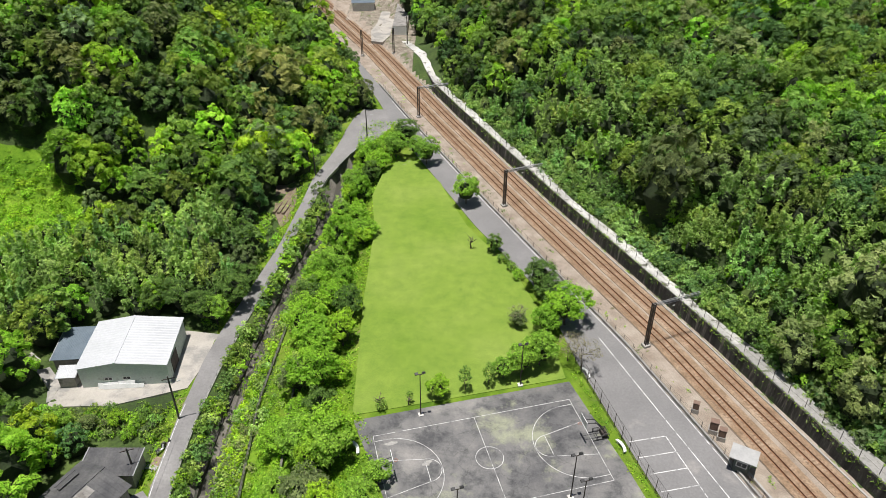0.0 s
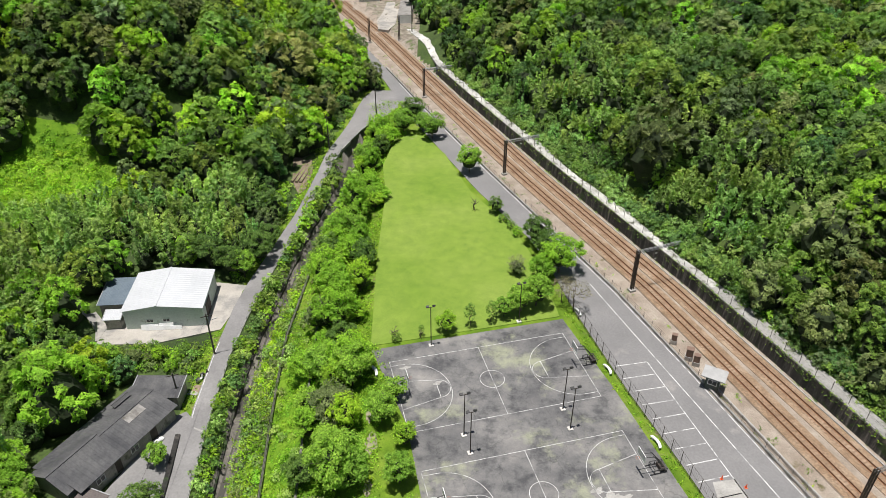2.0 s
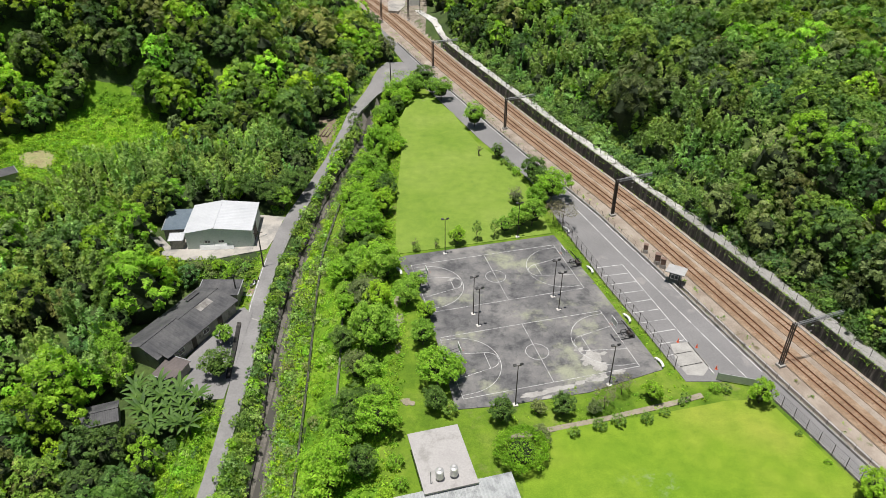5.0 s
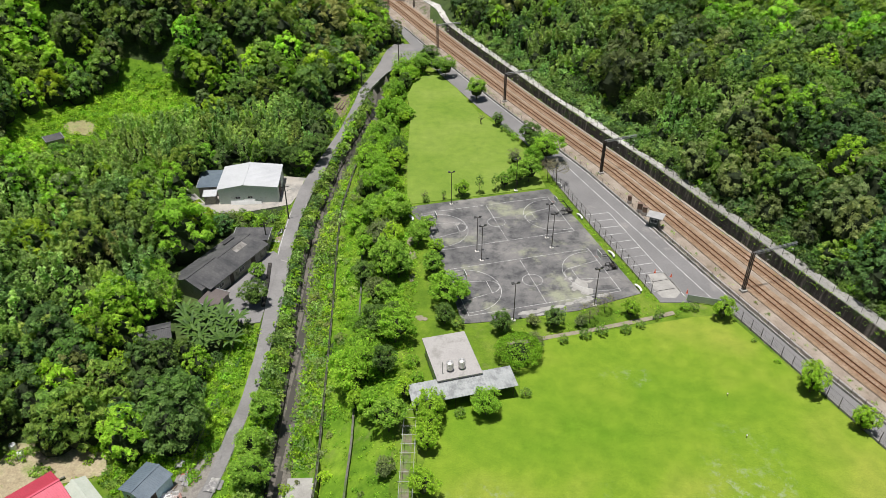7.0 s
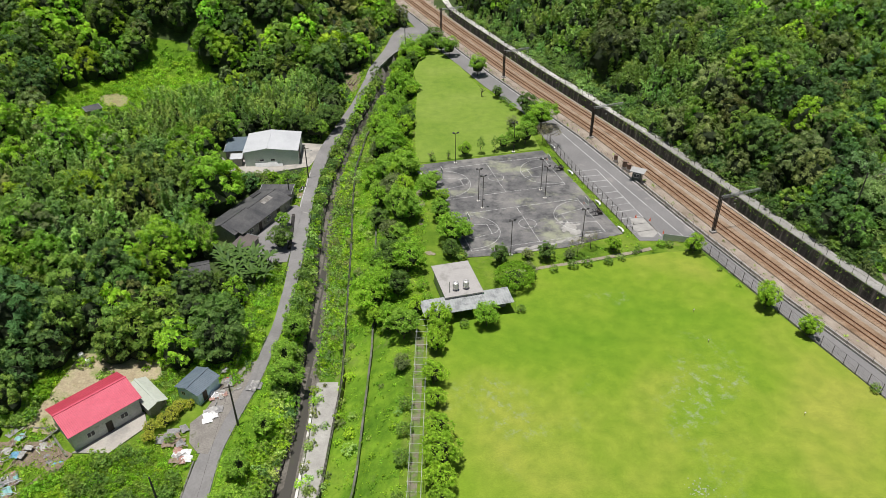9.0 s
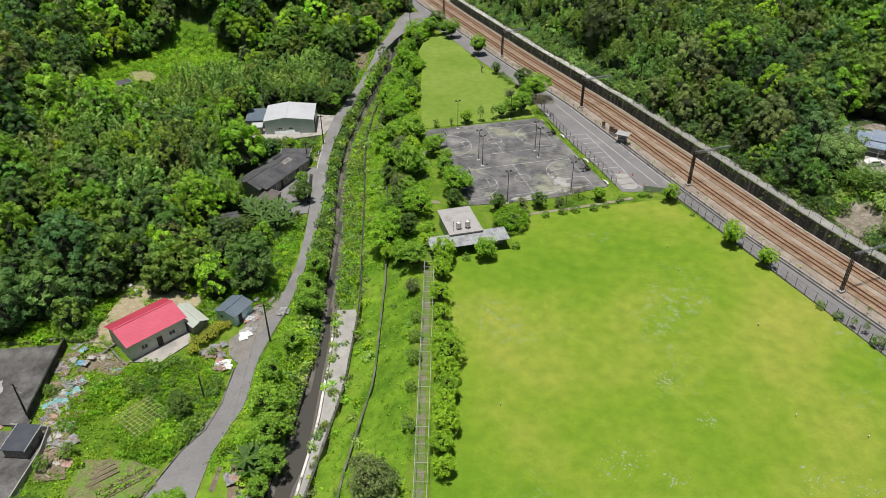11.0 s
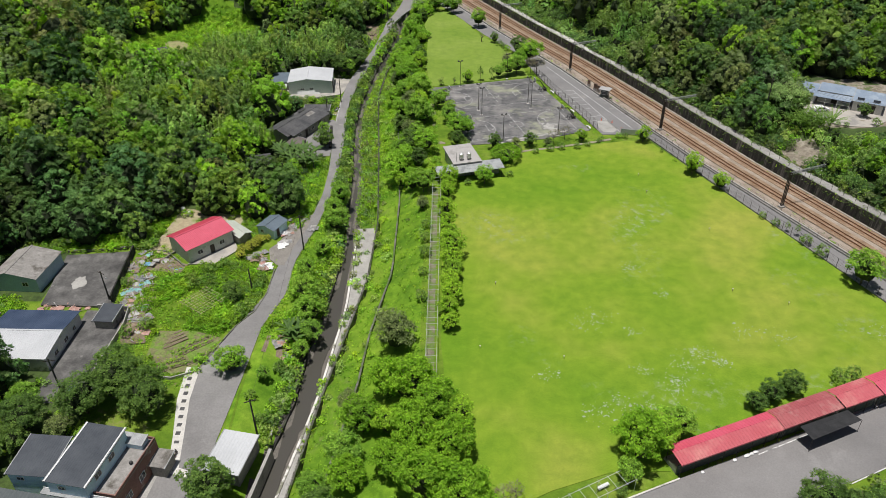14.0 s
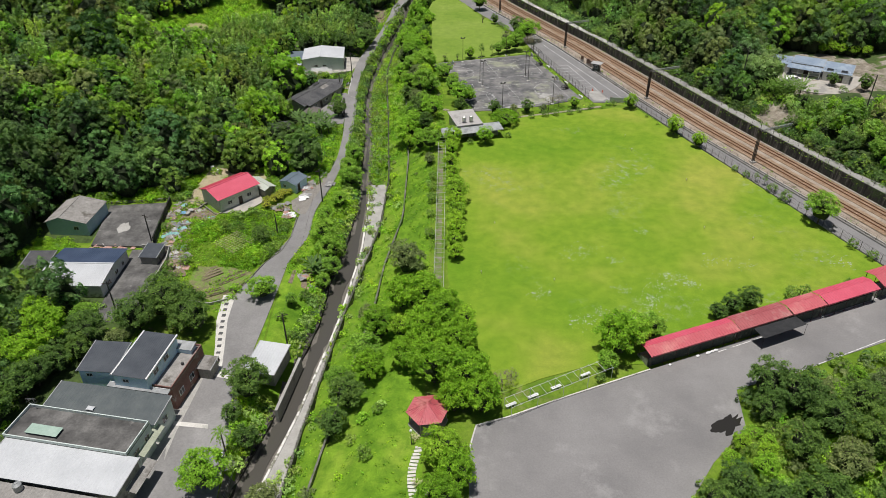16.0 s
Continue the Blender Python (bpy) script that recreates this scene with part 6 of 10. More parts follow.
def house(label, x, y, z, turn, lx, ly, eave, ridge, wall_mat, roof_mat, axis_x=True, shift=0.0, over=0.35, category="house", windows=(), doors=(), rib=0.45, roof_b=None, mono=False, name="house"):
    """A house on a base of lx by ly about (x, y); the ridge runs along local x (or y), moved across by shift."""
    t = thing(name, label, category, (x, y, z), turn)
    if not axis_x:
        # work with the ridge along x in a turned frame
        t.matrix_world = pose(x, y, z, 0, 0, turn + 90)
        lx, ly = ly, lx
    hx, hy = lx / 2, ly / 2
    bm = bmesh.new()
    wx, wy = hx - over, hy - over
    for sx in (-1, 1):
        xx0, xx1 = (wx - 0.16, wx) if sx > 0 else (-wx, -wx + 0.16)
        if mono:
            prof = [(-wy, -0.4), (wy, -0.4), (wy, ridge - 0.1), (-wy, eave - 0.1)]
        else:
            prof = [(-wy, -0.4), (wy, -0.4), (wy, eave - 0.05), (shift, ridge - 0.1), (-wy, eave - 0.05)]
        a = [bm.verts.new((xx0, py, pz)) for py, pz in prof]
        b = [bm.verts.new((xx1, py, pz)) for py, pz in prof]
        n = len(prof)
        for k in range(n):
            j = (k + 1) % n
            bm.faces.new((a[k], a[j], b[j], b[k]))
        bm.faces.new(a[::-1])
        bm.faces.new(b)
    box(bm, -wx + 0.165, wx - 0.165, -wy, -wy + 0.16, -0.4, eave - 0.06)
    box(bm, -wx + 0.165, wx - 0.165, wy - 0.16, wy, -0.4, (ridge if mono else eave) - 0.1)
    bmesh.ops.recalc_face_normals(bm, faces=bm.faces)
    part("wall", bm, wall_mat, t)
    if mono:
        bm = bmesh.new()
        sheet(bm, [(-hx, -hy, eave), (hx, -hy, eave), (hx, hy, ridge), (-hx, hy, ridge)], max(3, int(lx / rib * 1.7)), 0.022)
        part("roof", bm, roof_mat, t)
        for sx in (-1, 1):
            bm = bmesh.new()
            xx = sx * (hx + 0.05)
            m = pose(0, 0, (eave + ridge) / 2, math.degrees(math.atan2(ridge - eave, 2 * hy)), 0, 0)
            box(bm, xx - 0.07, xx + 0.07, -hy - 0.05, hy + 0.05, -0.12, 0.05, m)
            part("verge_trim", bm, GALV, t)
    else:
        for sgn, m in ((-1, roof_mat), (1, roof_b or roof_mat)):
            bm = bmesh.new()
            ends = [(-hx, sgn * hy, eave), (hx, sgn * hy, eave), (hx, shift, ridge), (-hx, shift, ridge)]
            sheet(bm, ends, max(3, int(lx / rib * 1.5)), 0.028)
            part("roof", bm, m, t)
        bm = bmesh.new()
        box(bm, -hx - 0.03, hx + 0.03, shift - 0.18, shift + 0.18, ridge - 0.01, ridge + 0.07)
        part("ridge_cap", bm, roof_mat, t)
    for wxp, wyp, wz, w, h, side in windows:
        opening(t, "window", wxp, wyp, wz, w, h, side)
    for wxp, wyp, wz, w, h, side in doors:
        opening(t, "door", wxp, wyp, wz, w, h, side, STEEL_DARK, STEEL_DARK)
    return t


def flat_house(label, x, y, z, turn, lx, ly, height, wall_mat, roof_mat, parapet=0.5, category="house", windows=(), name="house"):
    t = thing(name, label, category, (x, y, z), turn)
    hx, hy = lx / 2, ly / 2
    part("wall", boxes((-hx, hx, -hy, -hy + 0.18, -0.4, height), (-hx, hx, hy - 0.18, hy, -0.4, height), (-hx, -hx + 0.18, -hy + 0.182, hy - 0.182, -0.4, height), (hx - 0.18, hx, -hy + 0.182, hy - 0.182, -0.4, height)), wall_mat, t)
    part("roof", boxes((-hx, hx, -hy, hy, height + 0.002, height + 0.16)), roof_mat, t)
    if parapet:
        for r in ((-hx, hx, -hy, -hy + 0.15), (-hx, hx, hy - 0.15, hy), (-hx, -hx + 0.15, -hy + 0.152, hy - 0.152), (hx - 0.15, hx, -hy + 0.152, hy - 0.152)):
            part("parapet", boxes((*r, height + 0.164, height + 0.164 + parapet)), wall_mat, t)
    for wxp, wyp, wz, w, h, side in windows:
        opening(t, "window", wxp, wyp, wz, w, h, side)
    return t


WHITE_ROOF = mat("white_sheet_roof", [(0.46, 0.475, 0.49), (0.55, 0.565, 0.58)], 0.2, 3, 0.08, 0.5, bump=0.02)
CREAM_ROOF = mat("cream_sheet_roof", [(0.4, 0.44, 0.37), (0.5, 0.53, 0.46)], 0.3, 3, 0.08, 0.55, bump=0.02)
BLACK_ROOF = mat("dark_felt_roof", [(0.045, 0.046, 0.05), (0.08, 0.08, 0.082), (0.115, 0.113, 0.112)], 0.35, 3, 0.25, 0.75, bump=0.1)
SLATE_ROOF = mat("slate_grey_sheet_roof", [(0.042, 0.05, 0.062), (0.072, 0.082, 0.095)], 0.4, 3, 0.12, 0.6, bump=0.03)
HUT_ROOF = mat("blue_grey_sheet_roof", [(0.1, 0.135, 0.17), (0.15, 0.19, 0.225)], 0.4, 3, 0.12, 0.55, bump=0.03)
GREEN_ROOF = mat("dark_green_grey_roof", [(0.06, 0.075, 0.08), (0.1, 0.115, 0.115)], 0.4, 3, 0.12, 0.6, bump=0.03)
BLUE_ROOF = mat("blue_sheet_roof", [(0.19, 0.25, 0.33), (0.26, 0.32, 0.4)], 0.25, 3, 0.12, 0.75, bump=0.02, patch=(0.3, 0.36, 0.43), patch_scale=0.3)
NAVY_ROOF = mat("navy_sheet_roof", [(0.035, 0.055, 0.1), (0.06, 0.085, 0.14)], 0.3, 3, 0.12, 0.5, bump=0.02)
RED_ROOF = mat("red_sheet_roof", [(0.54, 0.075, 0.12), (0.61, 0.105, 0.16)], 0.3, 3, 0.1, 0.55, bump=0.02)
RED_DEEP = mat("deep_red_sheet_roof", [(0.42, 0.045, 0.075), (0.5, 0.065, 0.1)], 0.3, 3, 0.1, 0.55, bump=0.02)
FADED_ROOF = mat("brownish_red_awning_roof", [(0.33, 0.075, 0.085), (0.40, 0.11, 0.115)], 0.4, 3, 0.12, 0.65, bump=0.02, patch=(0.42, 0.18, 0.17), patch_scale=0.3)
PINK_ROOF = mat("faded_red_awning_roof", [(0.46, 0.085, 0.105), (0.52, 0.12, 0.14)], 0.3, 3, 0.1, 0.6, bump=0.02, patch=(0.55, 0.2, 0.19), patch_scale=0.12)
GREY_WALL = mat("pale_green_grey_wall", [(0.52, 0.6, 0.57), (0.62, 0.68, 0.65)], 0.4, 3, 0.12, 0.7, patch=(0.25, 0.27, 0.25), patch_scale=0.4, patch_edge=(0.6, 0.7))
DULL_WALL = mat("stained_render_wall", [(0.24, 0.23, 0.21), (0.36, 0.34, 0.31)], 0.5, 4, 0.2, 0.9, patch=(0.12, 0.12, 0.1), patch_scale=0.5, patch_edge=(0.56, 0.66))
PALE_WALL = mat("pale_grey_render_wall", [(0.6, 0.59, 0.57), (0.72, 0.71, 0.68)], 0.5, 4, 0.15, 0.9, patch=(0.28, 0.28, 0.25), patch_scale=0.5, patch_edge=(0.58, 0.68))
BLUE_WALL = mat("light_blue_wall", [(0.5, 0.68, 0.8), (0.6, 0.76, 0.85)], 0.5, 4, 0.1, 0.7)
TEAL_WALL = mat("teal_painted_wall", [(0.36, 0.5, 0.56), (0.44, 0.58, 0.63)], 0.5, 4, 0.15, 0.8)
BRICK_WALL = mat("brown_tiled_wall", [(0.2, 0.1, 0.08), (0.28, 0.15, 0.12)], 0.6, 6, 0.25, 0.85, patch=(0.35, 0.3, 0.27), patch_scale=0.5, patch_edge=(0.6, 0.66))
GREY_ROOF = mat("weathered_grey_roof", [(0.2, 0.19, 0.175), (0.33, 0.315, 0.295)], 0.5, 3, 0.22, 0.85, patch=(0.1, 0.09, 0.075), patch_scale=0.3, patch_edge=(0.54, 0.66))
DARK_SLAB = mat("dark_stained_concrete", [(0.05, 0.049, 0.047), (0.11, 0.107, 0.102), (0.19, 0.185, 0.175)], 0.28, 2.5, 0.25, 0.9, patch=(0.3, 0.29, 0.27), patch_scale=0.3, patch_edge=(0.66, 0.76))
YARD = mat("pale_yard_concrete", [(0.365, 0.34, 0.3), (0.455, 0.425, 0.38)], 0.3, 4, 0.12, 0.9, patch=(0.28, 0.27, 0.25), patch_scale=0.2)

# the white-roofed workshop, its lean-to and its yard
house("large workshop with a white sheet roof and pale green walls", -50.35, 87.75, -6.85, 4.9, 14.0, 11.9, 4.0, 4.9, GREY_WALL, WHITE_ROOF, axis_x=False, shift=0.9, over=0.25, category="workshop", rib=0.9,
      windows=((-5.72, 2.5, 1.6, 1.2, 0.65, -90), (-5.72, -0.3, 1.6, 1.2, 0.65, -90)), doors=((-2.0, -6.78, 1.5, 3.2, 2.8, 0),), name="workshop")
house("open lean-to with a grey sheet roof beside the workshop", -60.2, 88.9, -6.85, 5, 5.6, 7.6, 2.6, 3.2, DULL_WALL, HUT_ROOF, mono=True, over=0.3, category="lean-to", name="lean_to")
house("small white-roofed porch beside the workshop", -58.9, 82.6, -6.85, 5, 3.0, 2.6, 2.2, 2.6, DULL_WALL, WHITE_ROOF, mono=True, over=0.25, category="porch", name="porch")
bm = bmesh.new()
prism(bm, [(-60.5, 77.3), (-50.5, 77.7), (-40.2, 81.5), (-38.6, 90), (-38.0, 94.5), (-44, 95.5), (-60.5, 95)], -7.6, -6.83)
structure("pavement_workshop_yard", bm, YARD, "pale concrete yard around the workshop")
t = thing("plank_stack", "long white boards leaning on the workshop's wall", "boards", (-50.6, 81.3, -6.83), 4.9)
for x0, x1, h, y0 in ((-3.4, -0.4, 1.0, 0.16), (-0.3, 2.2, 1.15, 0.16), (-2.6, 0.9, 0.8, 0.02), (0.8, 3.6, 0.7, 0.02)):
    bm = bmesh.new()
    box(bm, x0, x1, -0.05, 0.05, 0.02, h, pose(0, y0, 0, -22))
    part("board", bm, WHITE_METAL, t)
bm = bmesh.new()
prism(bm, [(-67.4, 88.0), (-63.4, 85.4), (-60.3, 82.2), (-60.4, 78.4), (-60.9, 78.2), (-62.0, 81.2), (-64.4, 83.6), (-67.8, 86.0)], -7.6, lambda x, y: max(gz(x, y), -6.95) + 0.16)
structure("pavement_yard_path", bm, YARD, "pale trodden path beside the workshop yard")

# the low black-roofed house by the lane
house("low rambling house with a patched black felt roof", -48.9, 55.2, -7.25, 63.9, 17.6, 9.4, 2.7, 3.9, DULL_WALL, BLACK_ROOF, over=0.5, rib=1.1,
      windows=((-5.5, -4.22, 1.5, 1.4, 1.0, 0), (0.5, -4.22, 1.5, 1.4, 1.0, 0)), doors=((-2.5, -4.22, 1.05, 1.0, 2.0, 0), (4.0, -4.22, 1.05, 1.2, 2.0, 0)))
house("wing with a low dark gable roof on the black-roofed house", -51.6, 50.2, -7.25, 63.9, 8.4, 7.4, 2.75, 4.25, DULL_WALL, BLACK_ROOF, over=0.4, rib=1.3)
house("shed with a flat dark roof beside the black-roofed house", -45.2, 65.0, -7.2, 0, 7.6, 4.6, 2.5, 2.8, DULL_WALL, BLACK_ROOF, mono=True, over=0.3, rib=1.0, category="shed", name="shed")
house("brown-roofed lean-to at the end of the low house", -47.8, 43.8, -7.3, 72, 5.0, 3.9, 1.9, 2.2, DULL_WALL, mat("brown_sheet_roof", [(0.1, 0.085, 0.08), (0.15, 0.125, 0.115)], 0.4, 3, 0.15, 0.7), mono=True, over=0.2, category="lean-to", name="lean_to")
t = thing("roof_patch", "pale plastic sheet patch on the black roof", "roof patch", (-46.2, 58.4, -3.62), 63.9)
m = pose(0, 0, 0, 15, 0, 0)
bm = bmesh.new()
box(bm, -1.6, 1.6, -0.7, 0.7, 0.06, 0.1, m)
part("sheet", bm, GREY_ROOF, t)
# a black slab stands in for the darkness of the open hatch
t = thing("roof_hatch", "narrow open hatch in the felt roof, its darkness a black slab", "roof hatch", (-49.2, 61.2, -3.72), 63.9)
bm = bmesh.new()
box(bm, -1.5, 1.5, -0.3, 0.3, 0.02, 0.09, pose(0, 0, 0, 14, 0, 0))
part("opening", bm, BLACK_PAINT, t)
bm = bmesh.new()
for yy in (-0.36, 0.36):
    box(bm, -1.6, 1.6, yy - 0.05, yy + 0.05, 0.0, 0.16, pose(0, 0, 0, 14, 0, 0))
part("kerb", bm, BLACK_ROOF, t)
bm = bmesh.new()
prism(bm, [(-48.5, 38), (-38.3, 39), (-38.3, 60), (-40.4, 62.2), (-43.0, 60.5), (-47.5, 46)], -7.8, lambda x, y: float(ROAD_Z(y)) + 0.015)
structure("pavement_house_yard", bm, ROAD, "grey asphalt yard in front of the low house")
for x, y in ((-42.9, 56.2), (-42.4, 56.7)):
    s = thing("white_sack", "white plastic sack lying on the yard", "sack", (x, y, -7.18), x * 50)
    bm = bmesh.new()
    bmesh.ops.create_icosphere(bm, subdivisions=2, radius=0.42)
    for v in bm.verts:
        v.co = Vector((v.co.x * 1.2, v.co.y * 0.8, max(-0.2, v.co.z * 0.6) + 0.2)) * (1 + 0.2 * noise.noise(v.co * 3))
    part("sack_body", bm, WHITE_METAL, s)

# the red-roofed house, the cream shed and the little blue hut
house("single-storey house with a bright red ribbed roof", -59.8, -4.1, -7.5, 46.6, 11.4, 8.4, 3.4, 4.7, PALE_WALL, RED_ROOF, shift=0.5, over=0.45, rib=0.42, roof_b=RED_DEEP,
      windows=((-2.6, -3.76, 1.6, 1.2, 1.0, 0), (2.6, -3.76, 1.6, 1.2, 1.0, 0)), doors=((0.2, -3.76, 1.05, 1.0, 2.0, 0),))
house("shed with a pale cream gable roof beside the red-roofed house", -53.1, -0.7, -7.6, 46.6, 3.4, 7.4, 2.3, 2.9, DULL_WALL, CREAM_ROOF, axis_x=False, over=0.3, category="shed", rib=0.7, name="shed")
house("small light blue hut with a slate-grey ribbed roof", -46.0, 2.3, -7.95, -26, 5.0, 5.3, 2.3, 3.0, BLUE_WALL, HUT_ROOF, axis_x=False, over=0.3, category="hut", rib=0.42,
      windows=((-2.36, 1.0, 1.3, 0.8, 0.8, -90),), doors=((-1.0, -2.21, 1.0, 0.9, 1.9, 0),), name="hut")
bm = bmesh.new()
prism(bm, [(-61.2, -10.8), (-55.7, -10.9), (-51.8, -5.6), (-53.3, -2.6)], -8.2, -7.42)
structure("pavement_red_house_terrace", bm, YARD, "pale concrete terrace in front of the red-roofed house")
bm = bmesh.new()
prism(bm, [(-45.6, -4.6), (-44.6, -8.4), (-42.8, -10.4), (-41.2, -10.6), (-40.4, -4), (-38.6, 4), (-38.2, 9.5), (-39.6, 8.6), (-41.4, 7.2), (-43.0, 5.8), (-43.3, 0.4), (-44.2, -2.6)], -8.6, lambda x, y: float(ROAD_Z(y)) + 0.02)
structure("pavement_hut_forecourt", bm, mat("dusty_gravel", [(0.19, 0.175, 0.155), (0.28, 0.262, 0.235)], 0.5, 4, 0.25, 0.95, bump=0.4, patch=(0.12, 0.13, 0.07), patch_scale=0.5, patch_edge=(0.6, 0.68)), "dusty gravel forecourt beside the blue hut")

# the yards and houses at the west end of the village
bm = bmesh.new()
prism(bm, [(-84.6, -25.3), (-70.8, -26.0), (-73.4, -7.2), (-87, -8.6)], -8.5, -6.55)
structure("pavement_dark_yard", bm, DARK_SLAB, "dark stained concrete yard with a pale worn spot")
LOWER_YARD = [(-74.6, -50), (-66.2, -50), (-66.8, -31), (-67.4, -26.8), (-75.2, -26.8), (-74.8, -38)]
bm = bmesh.new()
prism(bm, LOWER_YARD, -9.8, lambda x, y: gz(x, y) + 0.12)
structure("pavement_lower_yard", bm, DARK_SLAB, "dark concrete strip between village houses")
bm = bmesh.new()
wall_line(bm, [(-71.2, -24.8), (-73.2, -7.3)], 0.25, lambda x, y: -8, lambda x, y: -4.9)
structure("wall_yard", bm, DARK_WALL, "tall dark wall beside the concrete yard")
house("old house with a weathered grey roof and pale blue walls", -90.9, -16.1, -6.6, -4, 9.6, 9.8, 3.0, 4.3, TEAL_WALL, GREY_ROOF, axis_x=False, shift=1.2, over=0.3, rib=1.2, windows=((-4.63, -2.0, 1.6, 1.2, 1.0, -90),))
house("wide house with a half navy, half white sheet roof", -81.2, -36.3, -7.6, -2, 13.4, 13.0, 3.3, 4.1, PALE_WALL, WHITE_ROOF, over=0.35, rib=0.6, roof_b=NAVY_ROOF,
      windows=((-3.5, -6.17, 1.6, 1.6, 1.1, 0), (2.5, -6.17, 1.6, 1.6, 1.1, 0), (6.37, -3.0, 1.7, 1.3, 1.0, 90), (6.37, 0.5, 1.7, 1.3, 1.0, 90), (6.37, 3.5, 1.7, 1.0, 1.0, 90)))
house("small shed with a blue-grey roof in the yard", -69.7, -29.6, -7.15, -4, 3.7, 4.9, 1.9, 2.2, DULL_WALL, SLATE_ROOF, mono=True, over=0.2, rib=0.6, category="shed", name="shed")
house("small dark-roofed shed behind the wide house", -91.8, -33.0, -7.2, 0, 5.4, 5.8, 2.1, 2.6, DULL_WALL, BLACK_ROOF, mono=True, over=0.2, category="shed", name="shed")

# the row of houses along the lane
ZH, TH = -9.0, -10.6
house("lower wing of the blue house with a slate-grey roof", -64.9, -64.6, ZH, -5, 6.2, 6.8, 6.2, 6.7, BLUE_WALL, SLATE_ROOF, mono=True, over=0.2, rib=0.6, windows=((-1.2, -3.22, 5.3, 1.1, 0.7, 0),))
house("two-storey light blue house with a slate-grey roof", -57.8, -65.2, ZH, TH, 6.2, 10.2, 7.1, 7.6, BLUE_WALL, SLATE_ROOF, mono=True, over=0.2, rib=0.6,
      windows=((-0.8, -4.92, 6.0, 1.1, 0.7, 0), (2.92, 1.0, 6.2, 1.4, 1.0, 90), (2.92, -2.2, 6.2, 1.4, 1.0, 90)))
flat_house("brown tiled annex with a flat grey terrace roof", -53.6, -64.8, ZH, TH, 4.4, 10.4, 4.3, BRICK_WALL, GREY_ROOF, 0.45, windows=((2.22, -3.0, 2.0, 1.4, 1.2, 90), (2.22, 0.4, 2.0, 1.4, 1.2, 90), (2.22, 3.4, 2.0, 1.4, 1.2, 90)))
house("small silver lean-to roof above the terrace", -53.4, -60.9, ZH + 4.4, TH, 4.0, 1.9, 1.0, 1.3, BLUE_WALL, GALV, mono=True, over=0.1, category="lean-to", name="lean_to")
house("small stall with a grey sheet roof at the crossing", -49.5, -61.9, -8.95, TH, 2.6, 3.2, 2.2, 2.5, DULL_WALL, GREY_ROOF, mono=True, over=0.2, category="stall", name="stall")
house("long house with a dark green-grey sheet roof", -61.8, -72.9, ZH, TH, 19.2, 5.6, 4.1, 4.7, GREY_WALL, GREEN_ROOF, mono=True, over=0.2, rib=0.9, windows=((9.42, 0, 2.4, 1.4, 1.2, 90),))
flat_house("flat-roofed house with a dark roof terrace and parapet", -63.6, -79.1, ZH, TH, 20.0, 6.2, 4.9, GREY_WALL, DARK_SLAB, 0.5, windows=((10.02, -1.2, 3.4, 1.4, 1.2, 90), (10.02, 1.6, 3.4, 1.2, 1.2, 90)))
house("wide house with a white sheet roof beside the lane", -63.6, -85.4, ZH, TH, 21.5, 6.4, 4.5, 4.9, DULL_WALL, WHITE_ROOF, mono=True, over=0.3, rib=0.8, windows=((10.47, 0, 2.4, 1.4, 1.2, 90),))
house("old house with a faded red and rusty roof", -65.5, -91.6, ZH, TH, 19.0, 5.8, 3.6, 4.2, DULL_WALL, GREY_ROOF, mono=True, over=0.3, rib=0.7, roof_b=PINK_ROOF)
t = thing("roof_tank_cover", "pale green metal cover on the roof terrace", "roof cover", (-68.2, -79.5, ZH + 5.07), TH)
part("cover", boxes((-2.6, 2.6, -0.9, 0.9, 0.35, 0.42)), mat("pale_green_sheet", [(0.28, 0.4, 0.33), (0.36, 0.47, 0.4)], 0.5, 3, 0.1, 0.6), t)
for sx in (-2.3, 2.3):
    part("leg", boxes((sx - 0.06, sx + 0.06, -0.7, 0.7, 0, 0.348)), STEEL_DARK, t)
house("white-roofed open shed between lane and stream", -39.4, -61.0, -8.95, -12, 5.6, 7.4, 2.4, 2.8, DULL_WALL, WHITE_ROOF, mono=True, over=0.25, rib=0.8, category="shed", name="shed")
bm = bmesh.new()
wall_line(bm, [(-36.4, -70.5), (-34.6, -58.0)], 0.5, lambda x, y: -12, lambda x, y: -9.2)
structure("wall_stream_shed", bm, CONCRETE, "thick grey concrete wall between shed and stream")
# pale concrete bands across the lane
for outline in ([(-52.3, -72.8), (-52.1, -73.7), (-46.4, -74.4), (-46.6, -73.5)], [(-48.9, -61.2), (-48.7, -62.7), (-45.8, -63.5), (-45.8, -62.3)]):
    bm = bmesh.new()
    prism(bm, outline, -9.4, lambda x, y: float(ROAD_Z(y)) + 0.016)
    structure("pavement_band", bm, PALE_CONCRETE, "pale concrete band across the lane")
